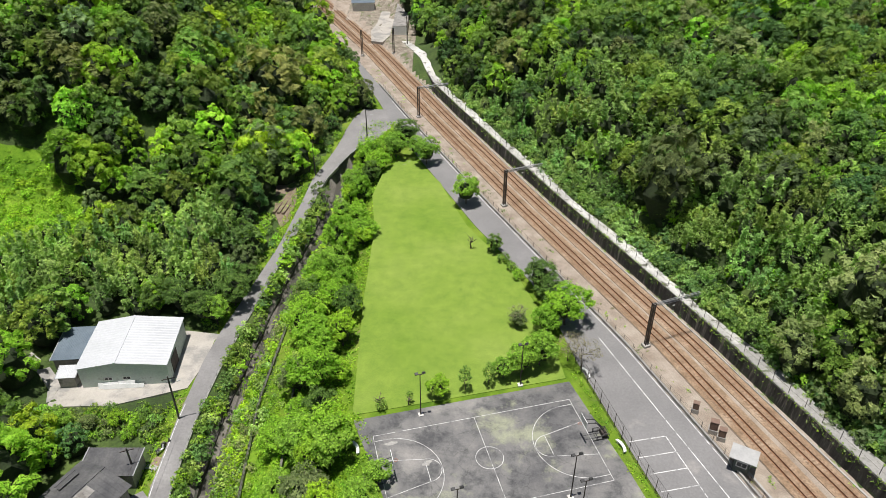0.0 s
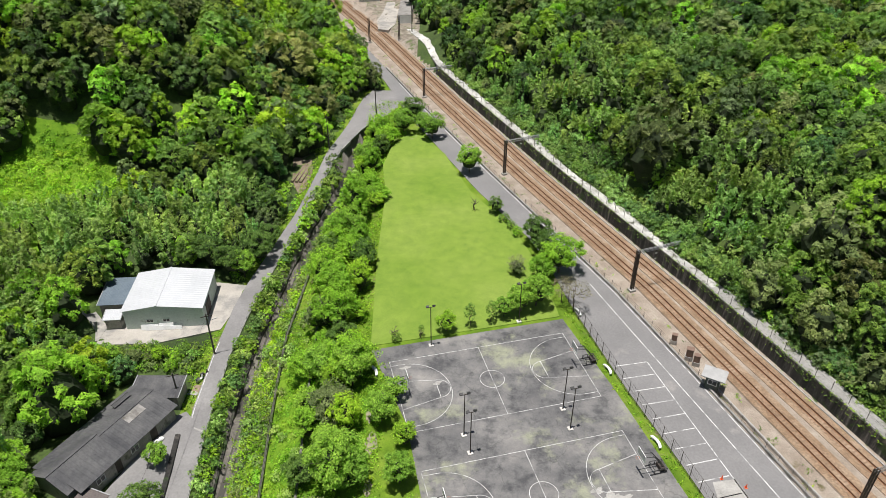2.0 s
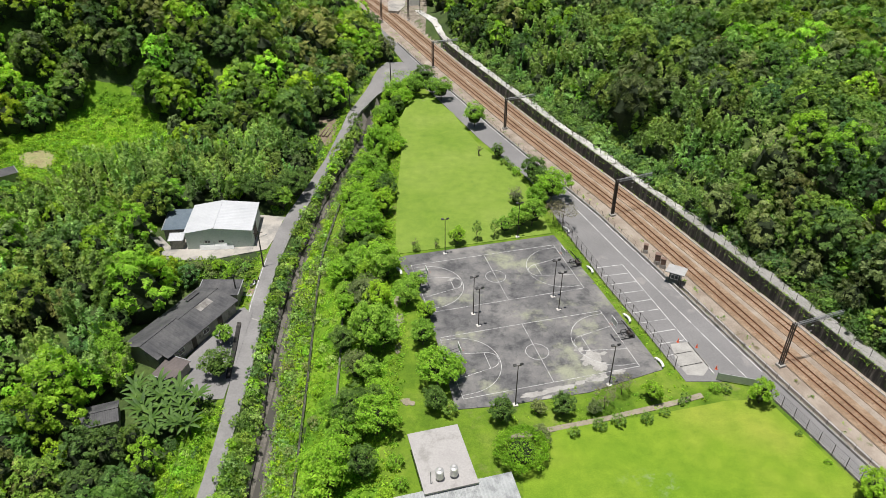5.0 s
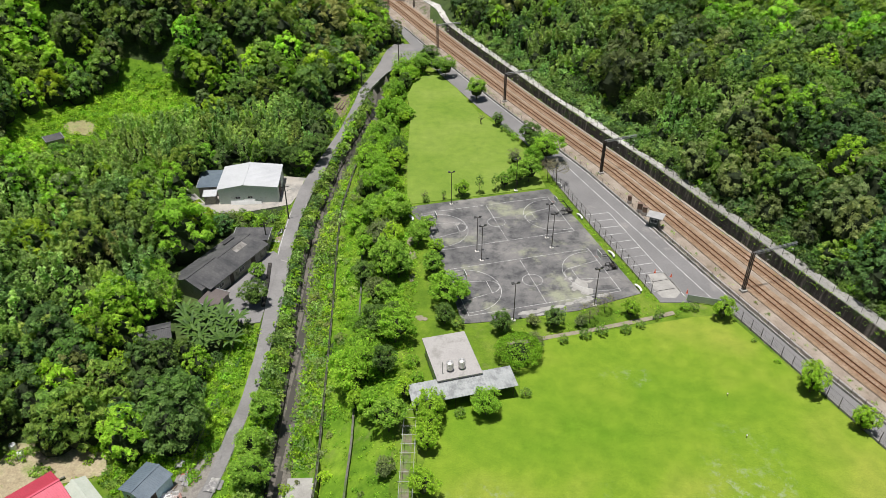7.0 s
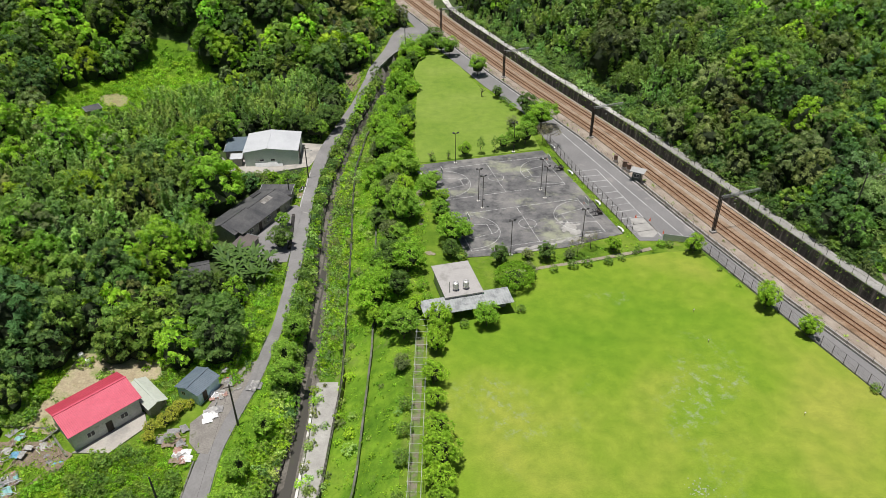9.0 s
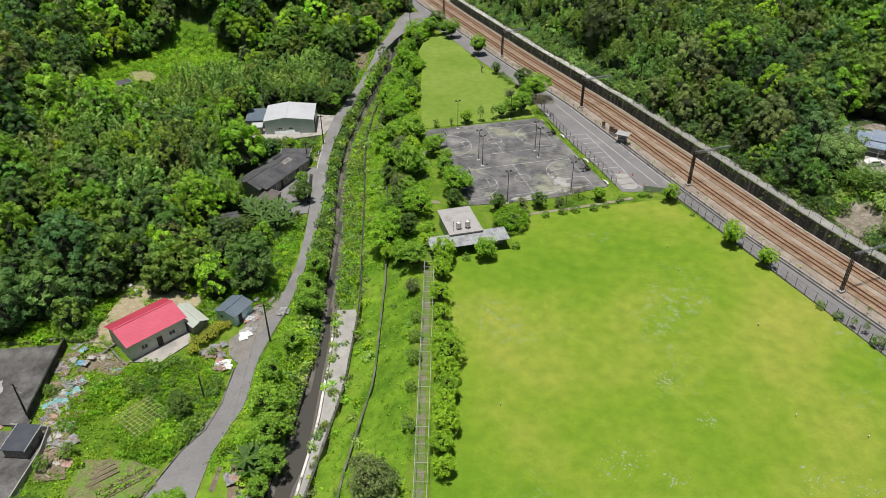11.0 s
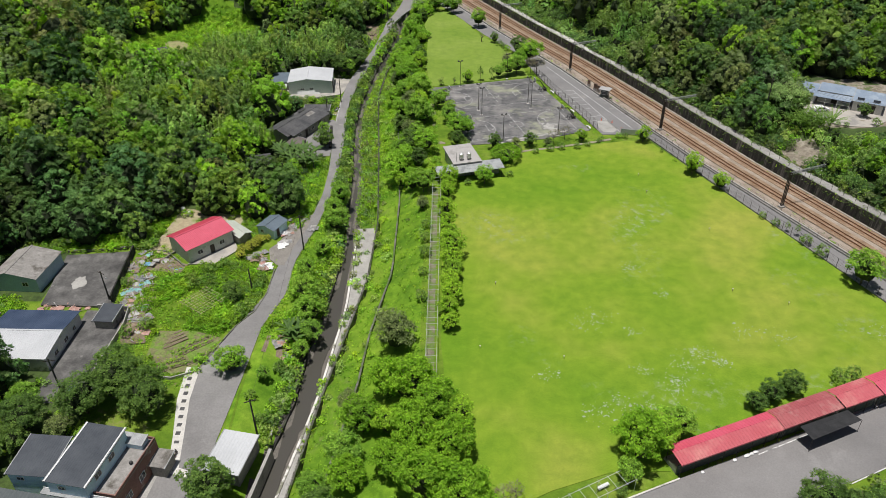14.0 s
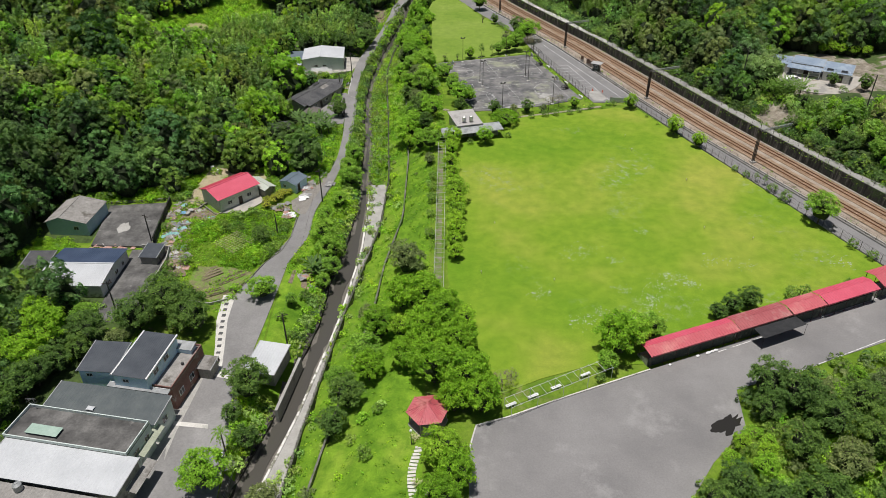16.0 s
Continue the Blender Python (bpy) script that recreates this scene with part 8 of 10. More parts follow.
# ---- trees of the park, one by one ----
for k, x, y, s in (
        # north tip and east edge of the lawn
        ("dark", -9.0, 158.0, 1.0), ("fresh", -25.0, 186.5, 0.8), ("round", -23.2, 181.5, 0.6), ("fresh", -27.6, 192.5, 0.9), ("round", -21.6, 148.5, 0.7), ("fresh", -20.6, 140.5, 0.8), ("round", -21.8, 132.5, 0.75), ("lime", -20.0, 153.6, 0.7), ("round", -3.8, 147.0, 1.05), ("round", -11.0, 150.5, 1.0), ("fresh", -14.5, 145.0, 0.95), ("dark", -16.5, 153.0, 0.8), ("round", -6.4, 151.5, 0.8), ("fresh", -12.6, 155.0, 0.8),
        ("round", 4.8, 128.5, 1.05), ("dark", 9.6, 110.5, 0.55), ("dead", 5.3, 111.5, 1.2), ("shrub", 11.0, 107.0, 1.2), ("shrub", 12.3, 104.5, 1.1), ("bushlime", 13.3, 101.8, 1.3),
        ("dark", 16.6, 98.4, 0.95), ("dark", 17.6, 94.5, 0.8), ("fresh", 19.6, 89.0, 1.2), ("fresh", 16.5, 87.0, 0.85), ("bare", 12.0, 89.0, 0.7), ("olive", 12.0, 88.6, 0.5), ("bare", 20.6, 78.6, 1.1), ("bare", 18.8, 80.5, 0.9),
        # row between lawn and court
        ("round", 14.4, 79.5, 0.95), ("round", 11.8, 78.0, 0.85), ("round", 8.8, 76.6, 0.6), ("thin", 6.6, 75.2, 1.0), ("thin", 3.2, 74.2, 1.05), ("lime", -0.6, 72.8, 0.75), ("thin", -4.6, 71.8, 0.5), ("dead", -8.8, 70.6, 1.0), ("shrub", -8.6, 70.6, 1.0), ("dead", -4.7, 71.2, 0.7),
        # west of the courts
        ("round", -9.6, 53.6, 0.8), ("lime", -6.2, 49.6, 0.75), ("round", -6.6, 43.4, 0.75), ("fresh", -4.2, 34.4, 1.05), ("fresh", -1.8, 36.0, 0.6), ("dark", -4.6, 29.5, 0.6), ("shrub", -2.6, 28.6, 1.4), ("round", -8.0, 57.8, 0.6),
        # hedge between court and field
        ("dark", 4.7, 27.4, 0.62), ("dome", 6.8, 20.6, 1.05), ("olive", 9.8, 23.4, 0.5), ("dark", 13.4, 28.6, 0.58), ("olive", 10.0, 28.8, 0.4), ("shrub", 18.0, 25.9, 1.1), ("shrub", 20.9, 26.5, 1.1), ("shrub", 24.8, 27.2, 1.0), ("shrub", 27.7, 28.3, 0.8),
        ("bare", 19.4, 29.6, 0.75), ("olive", 17.8, 28.6, 0.38), ("lime", 26.6, 31.2, 0.65), ("bare", 22.5, 32.4, 0.7), ("shrub", 14.4, 24.6, 0.9), ("shrub", 31.5, 31.2, 0.8), ("shrub", 37.8, 32.9, 0.9), ("bushlime", 36.2, 33.1, 0.9), ("shrub", 30.6, 30.4, 0.6),
        # along the field fence
        ("lime", 41.8, 30.6, 0.85), ("lime", 49.0, 13.6, 1.05), ("lime", 53.0, 6.2, 0.8), ("shrub", 57.8, -6.2, 0.9), ("shrub", 59.3, -9.4, 1.0), ("thin", 60.6, -11.6, 0.6), ("shrub", 62.4, -16.2, 1.3), ("shrub", 63.8, -20.0, 1.5), ("round", 66.6, -29.4, 1.15), ("shrub", 69.5, -38.0, 1.2), ("thin", 62.0, -13.0, 0.6), ("shrub", 45.0, 24.6, 0.5), ("shrub", 71.2, -42.0, 1.2), ("bushlime", 46.8, 19.8, 0.5),
        # around the toilet block and down the field's west edge
        ("lime", -6.6, 8.2, 1.05), ("fresh", 1.2, 9.2, 0.72), ("lime", -7.0, 6.0, 0.8), ("round", -12.4, 6.6, 0.9), ("bushlime", -9.6, 19.6, 1.3), ("lime", -10.4, 12.6, 0.7), ("bushlime", -8.8, 16.2, 1.1), ("shrub", -2.4, 9.0, 0.9), ("lime", -7.2, 3.0, 0.8), ("lime", -7.4, -4.2, 0.85), ("shrub", 7.2, 12.8, 0.9), ("lime", -6.4, -19.6, 1.15), ("shrub", -7.0, -12.0, 0.8), ("lime", -6.5, -33.5, 0.95), ("lime", -6.8, -41.0, 0.7), ("lime", -6.2, -27.0, 0.9), ("lime", -6.7, -14.6, 0.85), ("lime", -6.5, -23.4, 0.9), ("lime", -6.7, -30.4, 0.85), ("lime", -7.0, -37.2, 0.75), ("lime", -7.2, -9.0, 0.7),
        ("shrub", -11.6, -14.0, 1.3), ("shrub", -11.6, -19.0, 1.4), ("shrub", -11.8, -25.0, 1.0), ("shrub", -11.6, -9.0, 1.2), ("olive", -12.4, -1.0, 0.5), ("shrub", -11.8, -33, 1.2),
        # south-west corner of the field
        ("olive", -15.8, -43.5, 1.25), ("rich", -13.0, -56.5, 1.15), ("rich", -9.0, -60.5, 1.05), ("rich", -16.6, -54.0, 0.95), ("rich", -12.2, -65.8, 1.15), ("rich", -7.0, -68.0, 1.05), ("rich", -10.4, -73.6, 1.2), ("rich", -5.8, -75.8, 1.2), ("rich", -3.4, -79.4, 1.0), ("rich", -7.4, -79.4, 0.85), ("lime", -5.6, -61.5, 0.95), ("lime", -15.8, -62.6, 0.9), ("bare", -0.4, -75.6, 0.7), ("bare", 1.2, -74.0, 0.5), ("rich", -15.2, -70.0, 0.8),
        ("lime", -9.0, -89.5, 1.35), ("rich", -7.4, -92.5, 0.9), ("rich", -9.6, -96.5, 0.9), ("rich", -19.6, -61.0, 0.95), ("round", -21.6, -66.8, 0.95), ("rich", -20.6, -71.0, 0.8), ("dark", -23.4, -76.0, 0.9), ("dark", -25.0, -81.0, 0.75), ("olive", -22.0, -56.0, 0.7), ("round", -25.8, -70.0, 0.7), ("shrub", -19.8, -87.0, 1.2), ("shrub", -18.6, -79.0, 0.9),
        # in front of the stands
        ("rich", 18.0, -67.5, 1.15), ("fresh", 20.8, -66.2, 1.0), ("round", 24.4, -64.0, 0.8), ("shrub", 30.2, -63.8, 0.9), ("dark", 39.6, -57.6, 0.6), ("dark", 43.0, -56.2, 0.65), ("dark", 36.8, -59.2, 0.5), ("shrub", 51.5, -53.6, 1.5), ("shrub", 54.0, -52.8, 1.3), ("shrub", 63.0, -50.4, 1.0), ("round", 16.0, -71.5, 0.6), ("shrub", 14.6, -73.4, 1.0),
        # trees south of the forecourt
        ("dark", 38.2, -77.2, 1.05), ("dark", 41.5, -79.8, 1.1), ("olive", 45.2, -78.0, 0.7), ("dark", 36.6, -81.4, 0.8), ("dark", 44.2, -84.2, 1.0), ("dark", 49.6, -81.0, 1.0), ("lime", 34.0, -88.5, 0.6), ("dark", 38.4, -88.4, 0.95), ("olive", 43.2, -91.2, 1.0), ("dark", 27.8, -94.2, 0.8), ("dark", 24.6, -96.5, 0.75), ("dark", 49.0, -88.0, 1.1), ("dark", 54.0, -84.0, 1.1), ("olive", 55.0, -77.0, 0.8), ("dark", 60.0, -80.0, 1.0), ("dark", 60.5, -73.0, 0.8), ("shrub", 52.0, -71.8, 1.3), ("dark", 31.4, -97.5, 0.9), ("dark", 37.0, -97.0, 1.1), ("dark", 46.0, -98.0, 1.1), ("dark", 54.0, -93.0, 1.1), ("dark", 66.0, -76.0, 1.1), ("dark", 66.0, -86.0, 1.2), ("dark", 72.0, -70.0, 0.9), ("dark", 74.0, -79.0, 1.1), ("lime", 31.2, -86.6, 0.55), ("bushlime", 29.2, -88.8, 1.3), ("lime", 28.2, -91.4, 0.5), ("bushlime", 33.6, -84.6, 1.4), ("fresh", 32.8, -91.0, 0.55), ("bushlime", 30.6, -93.4, 1.2), ("shrub", 36.2, -84.4, 1.5), ("bushlime", 34.8, -87.0, 1.6), ("shrub", 45.6, -75.4, 1.4), ("bushlime", 48.4, -76.4, 1.5), ("shrub", 51.4, -75.2, 1.4), ("fresh", 53.0, -73.6, 0.4)):
    tree(k, x, y, s)

# trees beyond the railway wall and beside the blue-roofed house's yard
for k, x, y, s in (("dark", 83.4, 39.6, 0.55), ("bamboo", 89.4, 7.6, 0.9), ("bamboo", 85.2, 4.6, 0.8), ("round", 90.4, -0.8, 1.0), ("bamboo", 94.0, 4.4, 0.95), ("bamboo", 82.6, 13.0, 0.62), ("bamboo", 87.4, 13.0, 0.6), ("bamboo", 92.0, 12.0, 0.65), ("bamboo", 97.0, 11.2, 0.7), ("pale", 77.6, 33.6, 1.15), ("pale", 80.6, 36.6, 0.85), ("pale", 75.0, 36.4, 1.0), ("bushlime", 89.0, 58.0, 2.6), ("lime", 105.6, 60.6, 0.7), ("lime", 108.4, 60.2, 0.75), ("lime", 111.2, 59.4, 0.75), ("lime", 114.0, 58.0, 0.7), ("lime", 116.8, 56.2, 0.7), ("shrub", 97.6, 29.2, 1.3), ("shrub", 85.4, 31.6, 0.8), ("shrub", 87.0, 30.7, 0.8), ("shrub", 88.6, 29.8, 0.7), ("shrub", 90.2, 28.9, 0.8), ("round", 80.2, 11.0, 0.7), ("fresh", 78.6, 7.4, 0.7), ("round", 88.6, -8.0, 1.0), ("dark", 83.8, -3.0, 0.9)):
    tree(k, x, y, s, group="trees beyond the railway")

# village trees
for k, x, y, s in (
        ("big", -60.8, -47.6, 1.1), ("big", -55.8, -50.6, 0.95), ("big", -65.0, -51.6, 0.9), ("ball", -44.6, -41.0, 1.15), ("dark", -41.2, -67.6, 1.2), ("dark", -39.6, -77.0, 0.7), ("dark", -42.6, -73.0, 0.6), ("fresh", -43.6, -85.5, 1.1), ("olive", -35.0, -88.0, 0.9),
        ("round", -38.6, -43.2, 0.45), ("shrub", -36.6, -40.6, 1.4), ("shrub", -39.8, -47.6, 1.0), ("shrub", -37.4, -52.0, 1.2), ("shrub", -34.8, -49.2, 1.2), ("round", -33.6, -36.0, 0.6), ("round", -35.0, -21.6, 1.0), ("round", -33.4, -26.8, 1.0), ("round", -35.8, -14.4, 0.75), ("round", -32.4, -31.6, 0.8), ("round", -33.6, -6.0, 0.7), ("round", -32.2, 4.2, 0.95), ("round", -33.2, 9.0, 0.85), ("round", -32.6, 16.4, 0.9),
        ("rich", -80.6, -54.5, 1.3), ("rich", -78.5, -57.0, 1.3), ("dark", -74.6, -62.8, 0.9), ("dark", -77.4, -68.6, 1.0), ("dark", -72.2, -59.4, 0.75), ("dark", -79.2, -73.6, 1.0), ("olive", -66.8, -56.4, 0.7), ("round", -62.0, -57.8, 0.6), ("big", -72.5, -55.5, 0.75), ("rich", -84.5, -63.5, 1.35), ("big", -76.5, -66.0, 0.7), ("rich", -90.5, -56.0, 1.4), ("round", -74.6, -51.0, 0.8), ("rich", -79.6, -63.5, 1.2), ("rich", -87.0, -57.0, 1.2), ("rich", -84.5, -69.0, 1.2), ("dark", -75.5, -58.5, 0.8), ("dark", -92.0, -64.0, 1.3), ("dark", -92.5, -50.0, 1.2), ("round", -80.0, -74.0, 1.1), ("round", -98.0, -42.0, 1.2),
        ("croton", -50.6, -8.2, 1.0), ("croton", -49.3, -4.8, 1.25), ("croton", -47.9, -1.8, 1.1), ("croton", -48.6, -3.3, 1.2), ("croton", -50.9, -6.4, 1.1), ("shrub", -49.8, -2.6, 1.0), ("croton", -46.6, -0.9, 0.8), ("shrub", -47.4, -8.2, 0.9), ("dark", -48.6, -22.6, 0.7), ("shrub", -50.5, -19.0, 1.4), ("shrub", -62.5, -31.0, 1.5), ("shrub", -65.4, -33.2, 1.3), ("shrub", -70.5, -19.0, 1.2),
        # round the workshop and the low house
        ("round", -41.4, 52.4, 0.62), ("dark", -40.2, 44.0, 0.85), ("round", -56.0, 73.0, 0.55), ("olive", -52.0, 73.0, 0.5), ("lime", -48.0, 73.6, 0.55), ("dark", -60.5, 71.0, 0.7), ("round", -62.0, 66.0, 0.85), ("shrub", -44.6, 74.8, 1.3), ("bushlime", -45.8, 71.8, 1.2), ("shrub", -50.0, 76.4, 1.2), ("round", -55.6, 68.8, 0.7), ("dark", -41.6, 97.6, 1.0), ("dark", -45.8, 99.4, 1.1), ("dark", -37.2, 101.2, 1.05), ("round", -39.6, 97.2, 0.9), ("dark", -36.2, 106.0, 0.8), ("dark", -50.6, 99.5, 1.0), ("fresh", -58.6, 46.0, 1.0), ("fresh", -55.6, 42.0, 0.9), ("fresh", -61.0, 50.5, 0.9)):
    tree(k, x, y, s, group="trees of the village")

# the belt of trees between stream bank and lawn
rng = np.random.default_rng(71)
xs, ys = scatter(rng, -30, -8, 10, 156, 4.0)
for x, y in zip(xs, ys):
    e, l = np.interp(y, [10, 25, 60, 70, 150], [-12.5, -12.0, -13.0, -14.2, -15.2]), np.interp(y, [10, 30, 60, 100, 120, 150], [-18.8, -19.3, -22.4, -22.8, -20.8, -19.2])
    if l < x < e and rng.random() < 0.86:
        k = rng.choice(["round", "fresh", "lime", "dark", "bamboo", "olive"], p=[0.22, 0.3, 0.18, 0.13, 0.1, 0.07])
        tree(str(k), float(x), float(y), float(rng.uniform(0.62, 1.22)), group="trees between stream and lawn", tall=float(rng.uniform(0.85, 1.3)))


# ---- gardens, heaps and small things ----
def bed(label, outline, z, soil=SOIL):
    """A slightly raised garden bed that follows the ground."""
    bm = bmesh.new()
    prism(bm, outline, lambda x, y: gz(x, y) - 0.5, lambda x, y: gz(x, y) + z)
    return structure("ground_garden_bed", bm, soil, label)


bed("brown vegetable plot of bare soil", VEGETABLE_PLOT, 0.03, GARDEN)
bed("terraced vegetable plot beside the lane", [(-37.5, 141), (-36, 131), (-33.6, 125), (-32.2, 128), (-32.0, 136), (-33.6, 143), (-35.5, 143.5)], 0.05)
bed("dry brown slope behind the red-roofed house", DRY_SLOPE, 0.04, DRY_SOIL)
bed("dry trampled patch in the clearing", [(-104.6, 111), (-101.0, 106.2), (-95.6, 106.4), (-95.4, 110.8), (-98, 114), (-101.4, 114.4)], 0.12, DRY_GRASS)
bed("littered soil strip between yard and gardens", [(-72.2, -9.5), (-66.0, -8.6), (-61.0, -11.0), (-62.5, -17), (-65.6, -22), (-63.5, -30), (-61.5, -35), (-65.5, -36), (-69.2, -27)], 0.14)
bed("small mown garden between lane and stream", [(-41.9, -54.2), (-42.3, -44), (-42.2, -37.6), (-34.8, -38.6), (-35.6, -47), (-36.9, -54.2)], 0.05, VERGE)
bed("rubble edged garden strip", [(-40.5, -36.6), (-40.2, -32.6), (-36.2, -31.0), (-33.6, -36.2), (-34.2, -38.0)], 0.1)


def crop_rows(label, x, y, turn, rows, length, gap, leaf, size=0.34, per_m=4.4, height=0.6):
    """Rows of leafy plants on ridges of soil: each row is a part."""
    t = thing("vegetable_bed", label, "vegetable bed", (x, y, gz(x, y)), turn, group="vegetable beds")
    for k in range(rows):
        r = np.random.default_rng(900 + k + int(x * 3) % 97)
        v = (k - (rows - 1) / 2) * gap
        part("soil_ridge", boxes((-length / 2, length / 2, v - gap * 0.3, v + gap * 0.3, -0.6, 0.14)), SOIL, t)
        n = int(length * per_m) * 6
        p = np.stack([r.uniform(-length / 2, length / 2, n), v + r.normal(0, gap * 0.16, n), 0.16 + height * r.random(n) ** 1.4], 1)
        nn = r.normal(0, 0.5, (n, 3))
        nn[:, 2] += 1
        nn /= np.linalg.norm(nn, axis=1)[:, None]
        o = new("crop", leaf_mesh("crop", sprays(r, p, nn, size, 0.1, 0.6, 4), [leaf]))
        o.parent = t
        tagged(o, kind="stuff")
    return t


crop_rows("rows of bright green vegetables in the village garden", -53.2, -35.4, 40, 2, 7.5, 1.3, LEAF_FRESH)
crop_rows("rows of deep green vegetables in the village garden", -50.6, -37.8, 44, 1, 6.5, 1.2, LEAF_MID)
crop_rows("sparse rows of seedlings in the village garden", -57.2, -33.6, 40, 4, 4.6, 0.9, LEAF_OLIVE, 0.18, 1.5, 0.25)
crop_rows("lime green vegetables at the garden's edge", -55.4, -40.0, 28, 2, 5.0, 1.4, LEAF_LIME)
crop_rows("rows of young vegetables on the terrace beside the lane", -34.2, 134.5, 80, 3, 9.0, 1.0, LEAF_FRESH, 0.24, 1.4, 0.3)
CANE = mat("bleached_cane", [(0.42, 0.36, 0.2), (0.55, 0.48, 0.3)], 1, 5, 0.15, 0.8)
t = thing("cane_trellis", "flat trellis of bleached bamboo canes over the garden", "trellis", (-54.2, -23.6, gz(-54.2, -23.6)), -38)
for k in range(9):
    for s in (0, 1):
        bm = bmesh.new()
        u = (k - 4) * 0.75
        if s:
            bar(bm, (-3.4, u, 1.25), (3.4, u + 0.2, 1.35), 0.03, 5)
        else:
            bar(bm, (u, -3.2, 1.3), (u + 0.15, 3.2, 1.28), 0.03, 5)
        part("cane", bm, CANE, t)
for sx in (-3, 0, 3):
    for sy in (-2.8, 2.8):
        bm = bmesh.new()
        bar(bm, (sx, sy, -0.3), (sx, sy, 1.35), 0.035, 5)
        part("prop", bm, CANE, t)
# low walls in the village
DARK_KERB = mat("mossy_kerb", [(0.12, 0.12, 0.1), (0.24, 0.23, 0.2)], 0.8, 4, 0.25, 0.95, patch=(0.08, 0.11, 0.03), patch_scale=0.7, patch_edge=(0.54, 0.62))
for line, h, w, lab in (([(-50.6, -41.6), (-47.9, -33.0), (-46.6, -29.6), (-44.0, -25.4), (-42.9, -20.0), (-42.9, -12.0)], 0.22, 0.2, "low mossy wall between gardens and lane"), ([(-60.8, -42.9), (-54.4, -43.4), (-51.0, -41.8)], 0.5, 0.2, "low wall at the end of the vegetable plot"),
                        ([(-34.0, -38.6), (-35.2, -50.5), (-35.8, -57.0)], 0.4, 0.35, "low pale garden wall above the stream"), ([(-73.2, -26.3), (-67.3, -26.6), (-66.6, -31.0), (-67.2, -45.0)], 1.1, 0.2, "grey wall around the lower yard"), ([(-87.2, -7.4), (-80, -6.8), (-73.4, -5.9)], 0.5, 0.4, "low dark stone wall behind the concrete yard"), ([(-73.0, -6.6), (-66.8, -6.2), (-61.6, -11.6)], 0.4, 0.3, "low dark stone wall beside the red-roofed house"), ([(-66.4, -8.8), (-60.2, 3.2), (-58.6, 4.4)], 0.5, 0.3, "low dark wall behind the red-roofed house")):
    bm = bmesh.new()
    wall_line(bm, line, w, lambda x, y: gz(x, y) - 0.5, lambda x, y, k=h: gz(x, y) + k)
    structure("wall_garden", bm, DARK_KERB if "mossy" in lab or "dark" in lab else CONCRETE, lab)
bm = bmesh.new()
wall_line(bm, [(-52.5, 150.0), (-47.0, 147.6), (-42.8, 149.6)], 0.3, lambda x, y: gz(x, y) - 2.0, lambda x, y: gz(x, y) + 1.0)
structure("wall_culvert", bm, PALE_CONCRETE, "pale concrete culvert wall at the wood's edge")

HEAP = [mat("blue_tarp", [(0.12, 0.32, 0.5), (0.22, 0.45, 0.6)], 1, 4, 0.15, 0.5), mat("dirty_white_sheet", [(0.34, 0.33, 0.31), (0.5, 0.49, 0.47)], 1, 4, 0.15, 0.6), mat("old_planks", [(0.22, 0.16, 0.11), (0.34, 0.27, 0.2)], 2, 6, 0.3, 0.9),
        mat("pink_brick_rubble", [(0.4, 0.22, 0.18), (0.5, 0.33, 0.28)], 1.5, 6, 0.25, 0.9), mat("grey_scrap", [(0.2, 0.2, 0.2), (0.34, 0.33, 0.32)], 1.5, 5, 0.25, 0.8), mat("teal_net", [(0.2, 0.42, 0.42), (0.3, 0.52, 0.5)], 1, 5, 0.2, 0.8),
        mat("white_plastic_sheet", [(0.7, 0.7, 0.69), (0.82, 0.82, 0.8)], 1, 4, 0.08, 0.5), mat("red_plastic_crate", [(0.5, 0.08, 0.04), (0.6, 0.12, 0.06)], 1, 4, 0.1, 0.5)]


def crumpled(seed, sx, sy, h, material, parent, at):
    """A crumpled sheet lying in folds."""
    r = random.Random(seed)
    bm = bmesh.new()
    n = 7
    off = Vector((r.uniform(0, 90), r.uniform(0, 90), 0))
    g = [[bm.verts.new(Vector((sx * (i / (n - 1) - 0.5) * (1 + 0.2 * noise.noise((j * 0.5, i * 0.3, seed))), sy * (j / (n - 1) - 0.5) * (1 + 0.25 * noise.noise((i * 0.5, 4, seed))),
         h * max(0.05, 0.55 + 0.9 * noise.noise(Vector((i * 0.55, j * 0.55, 0)) + off)) * math.sin(math.pi * (0.12 + 0.76 * i / (n - 1))) * math.sin(math.pi * (0.12 + 0.76 * j / (n - 1))))) + at) for j in range(n)] for i in range(n)]
    for i in range(n - 1):
        for j in range(n - 1):
            bm.faces.new((g[i][j], g[i + 1][j], g[i + 1][j + 1], g[i][j + 1]))
    ob = part("sheet", bm, material, parent)
    ob.modifiers.new("thickness", "SOLIDIFY").thickness = 0.03
    return ob


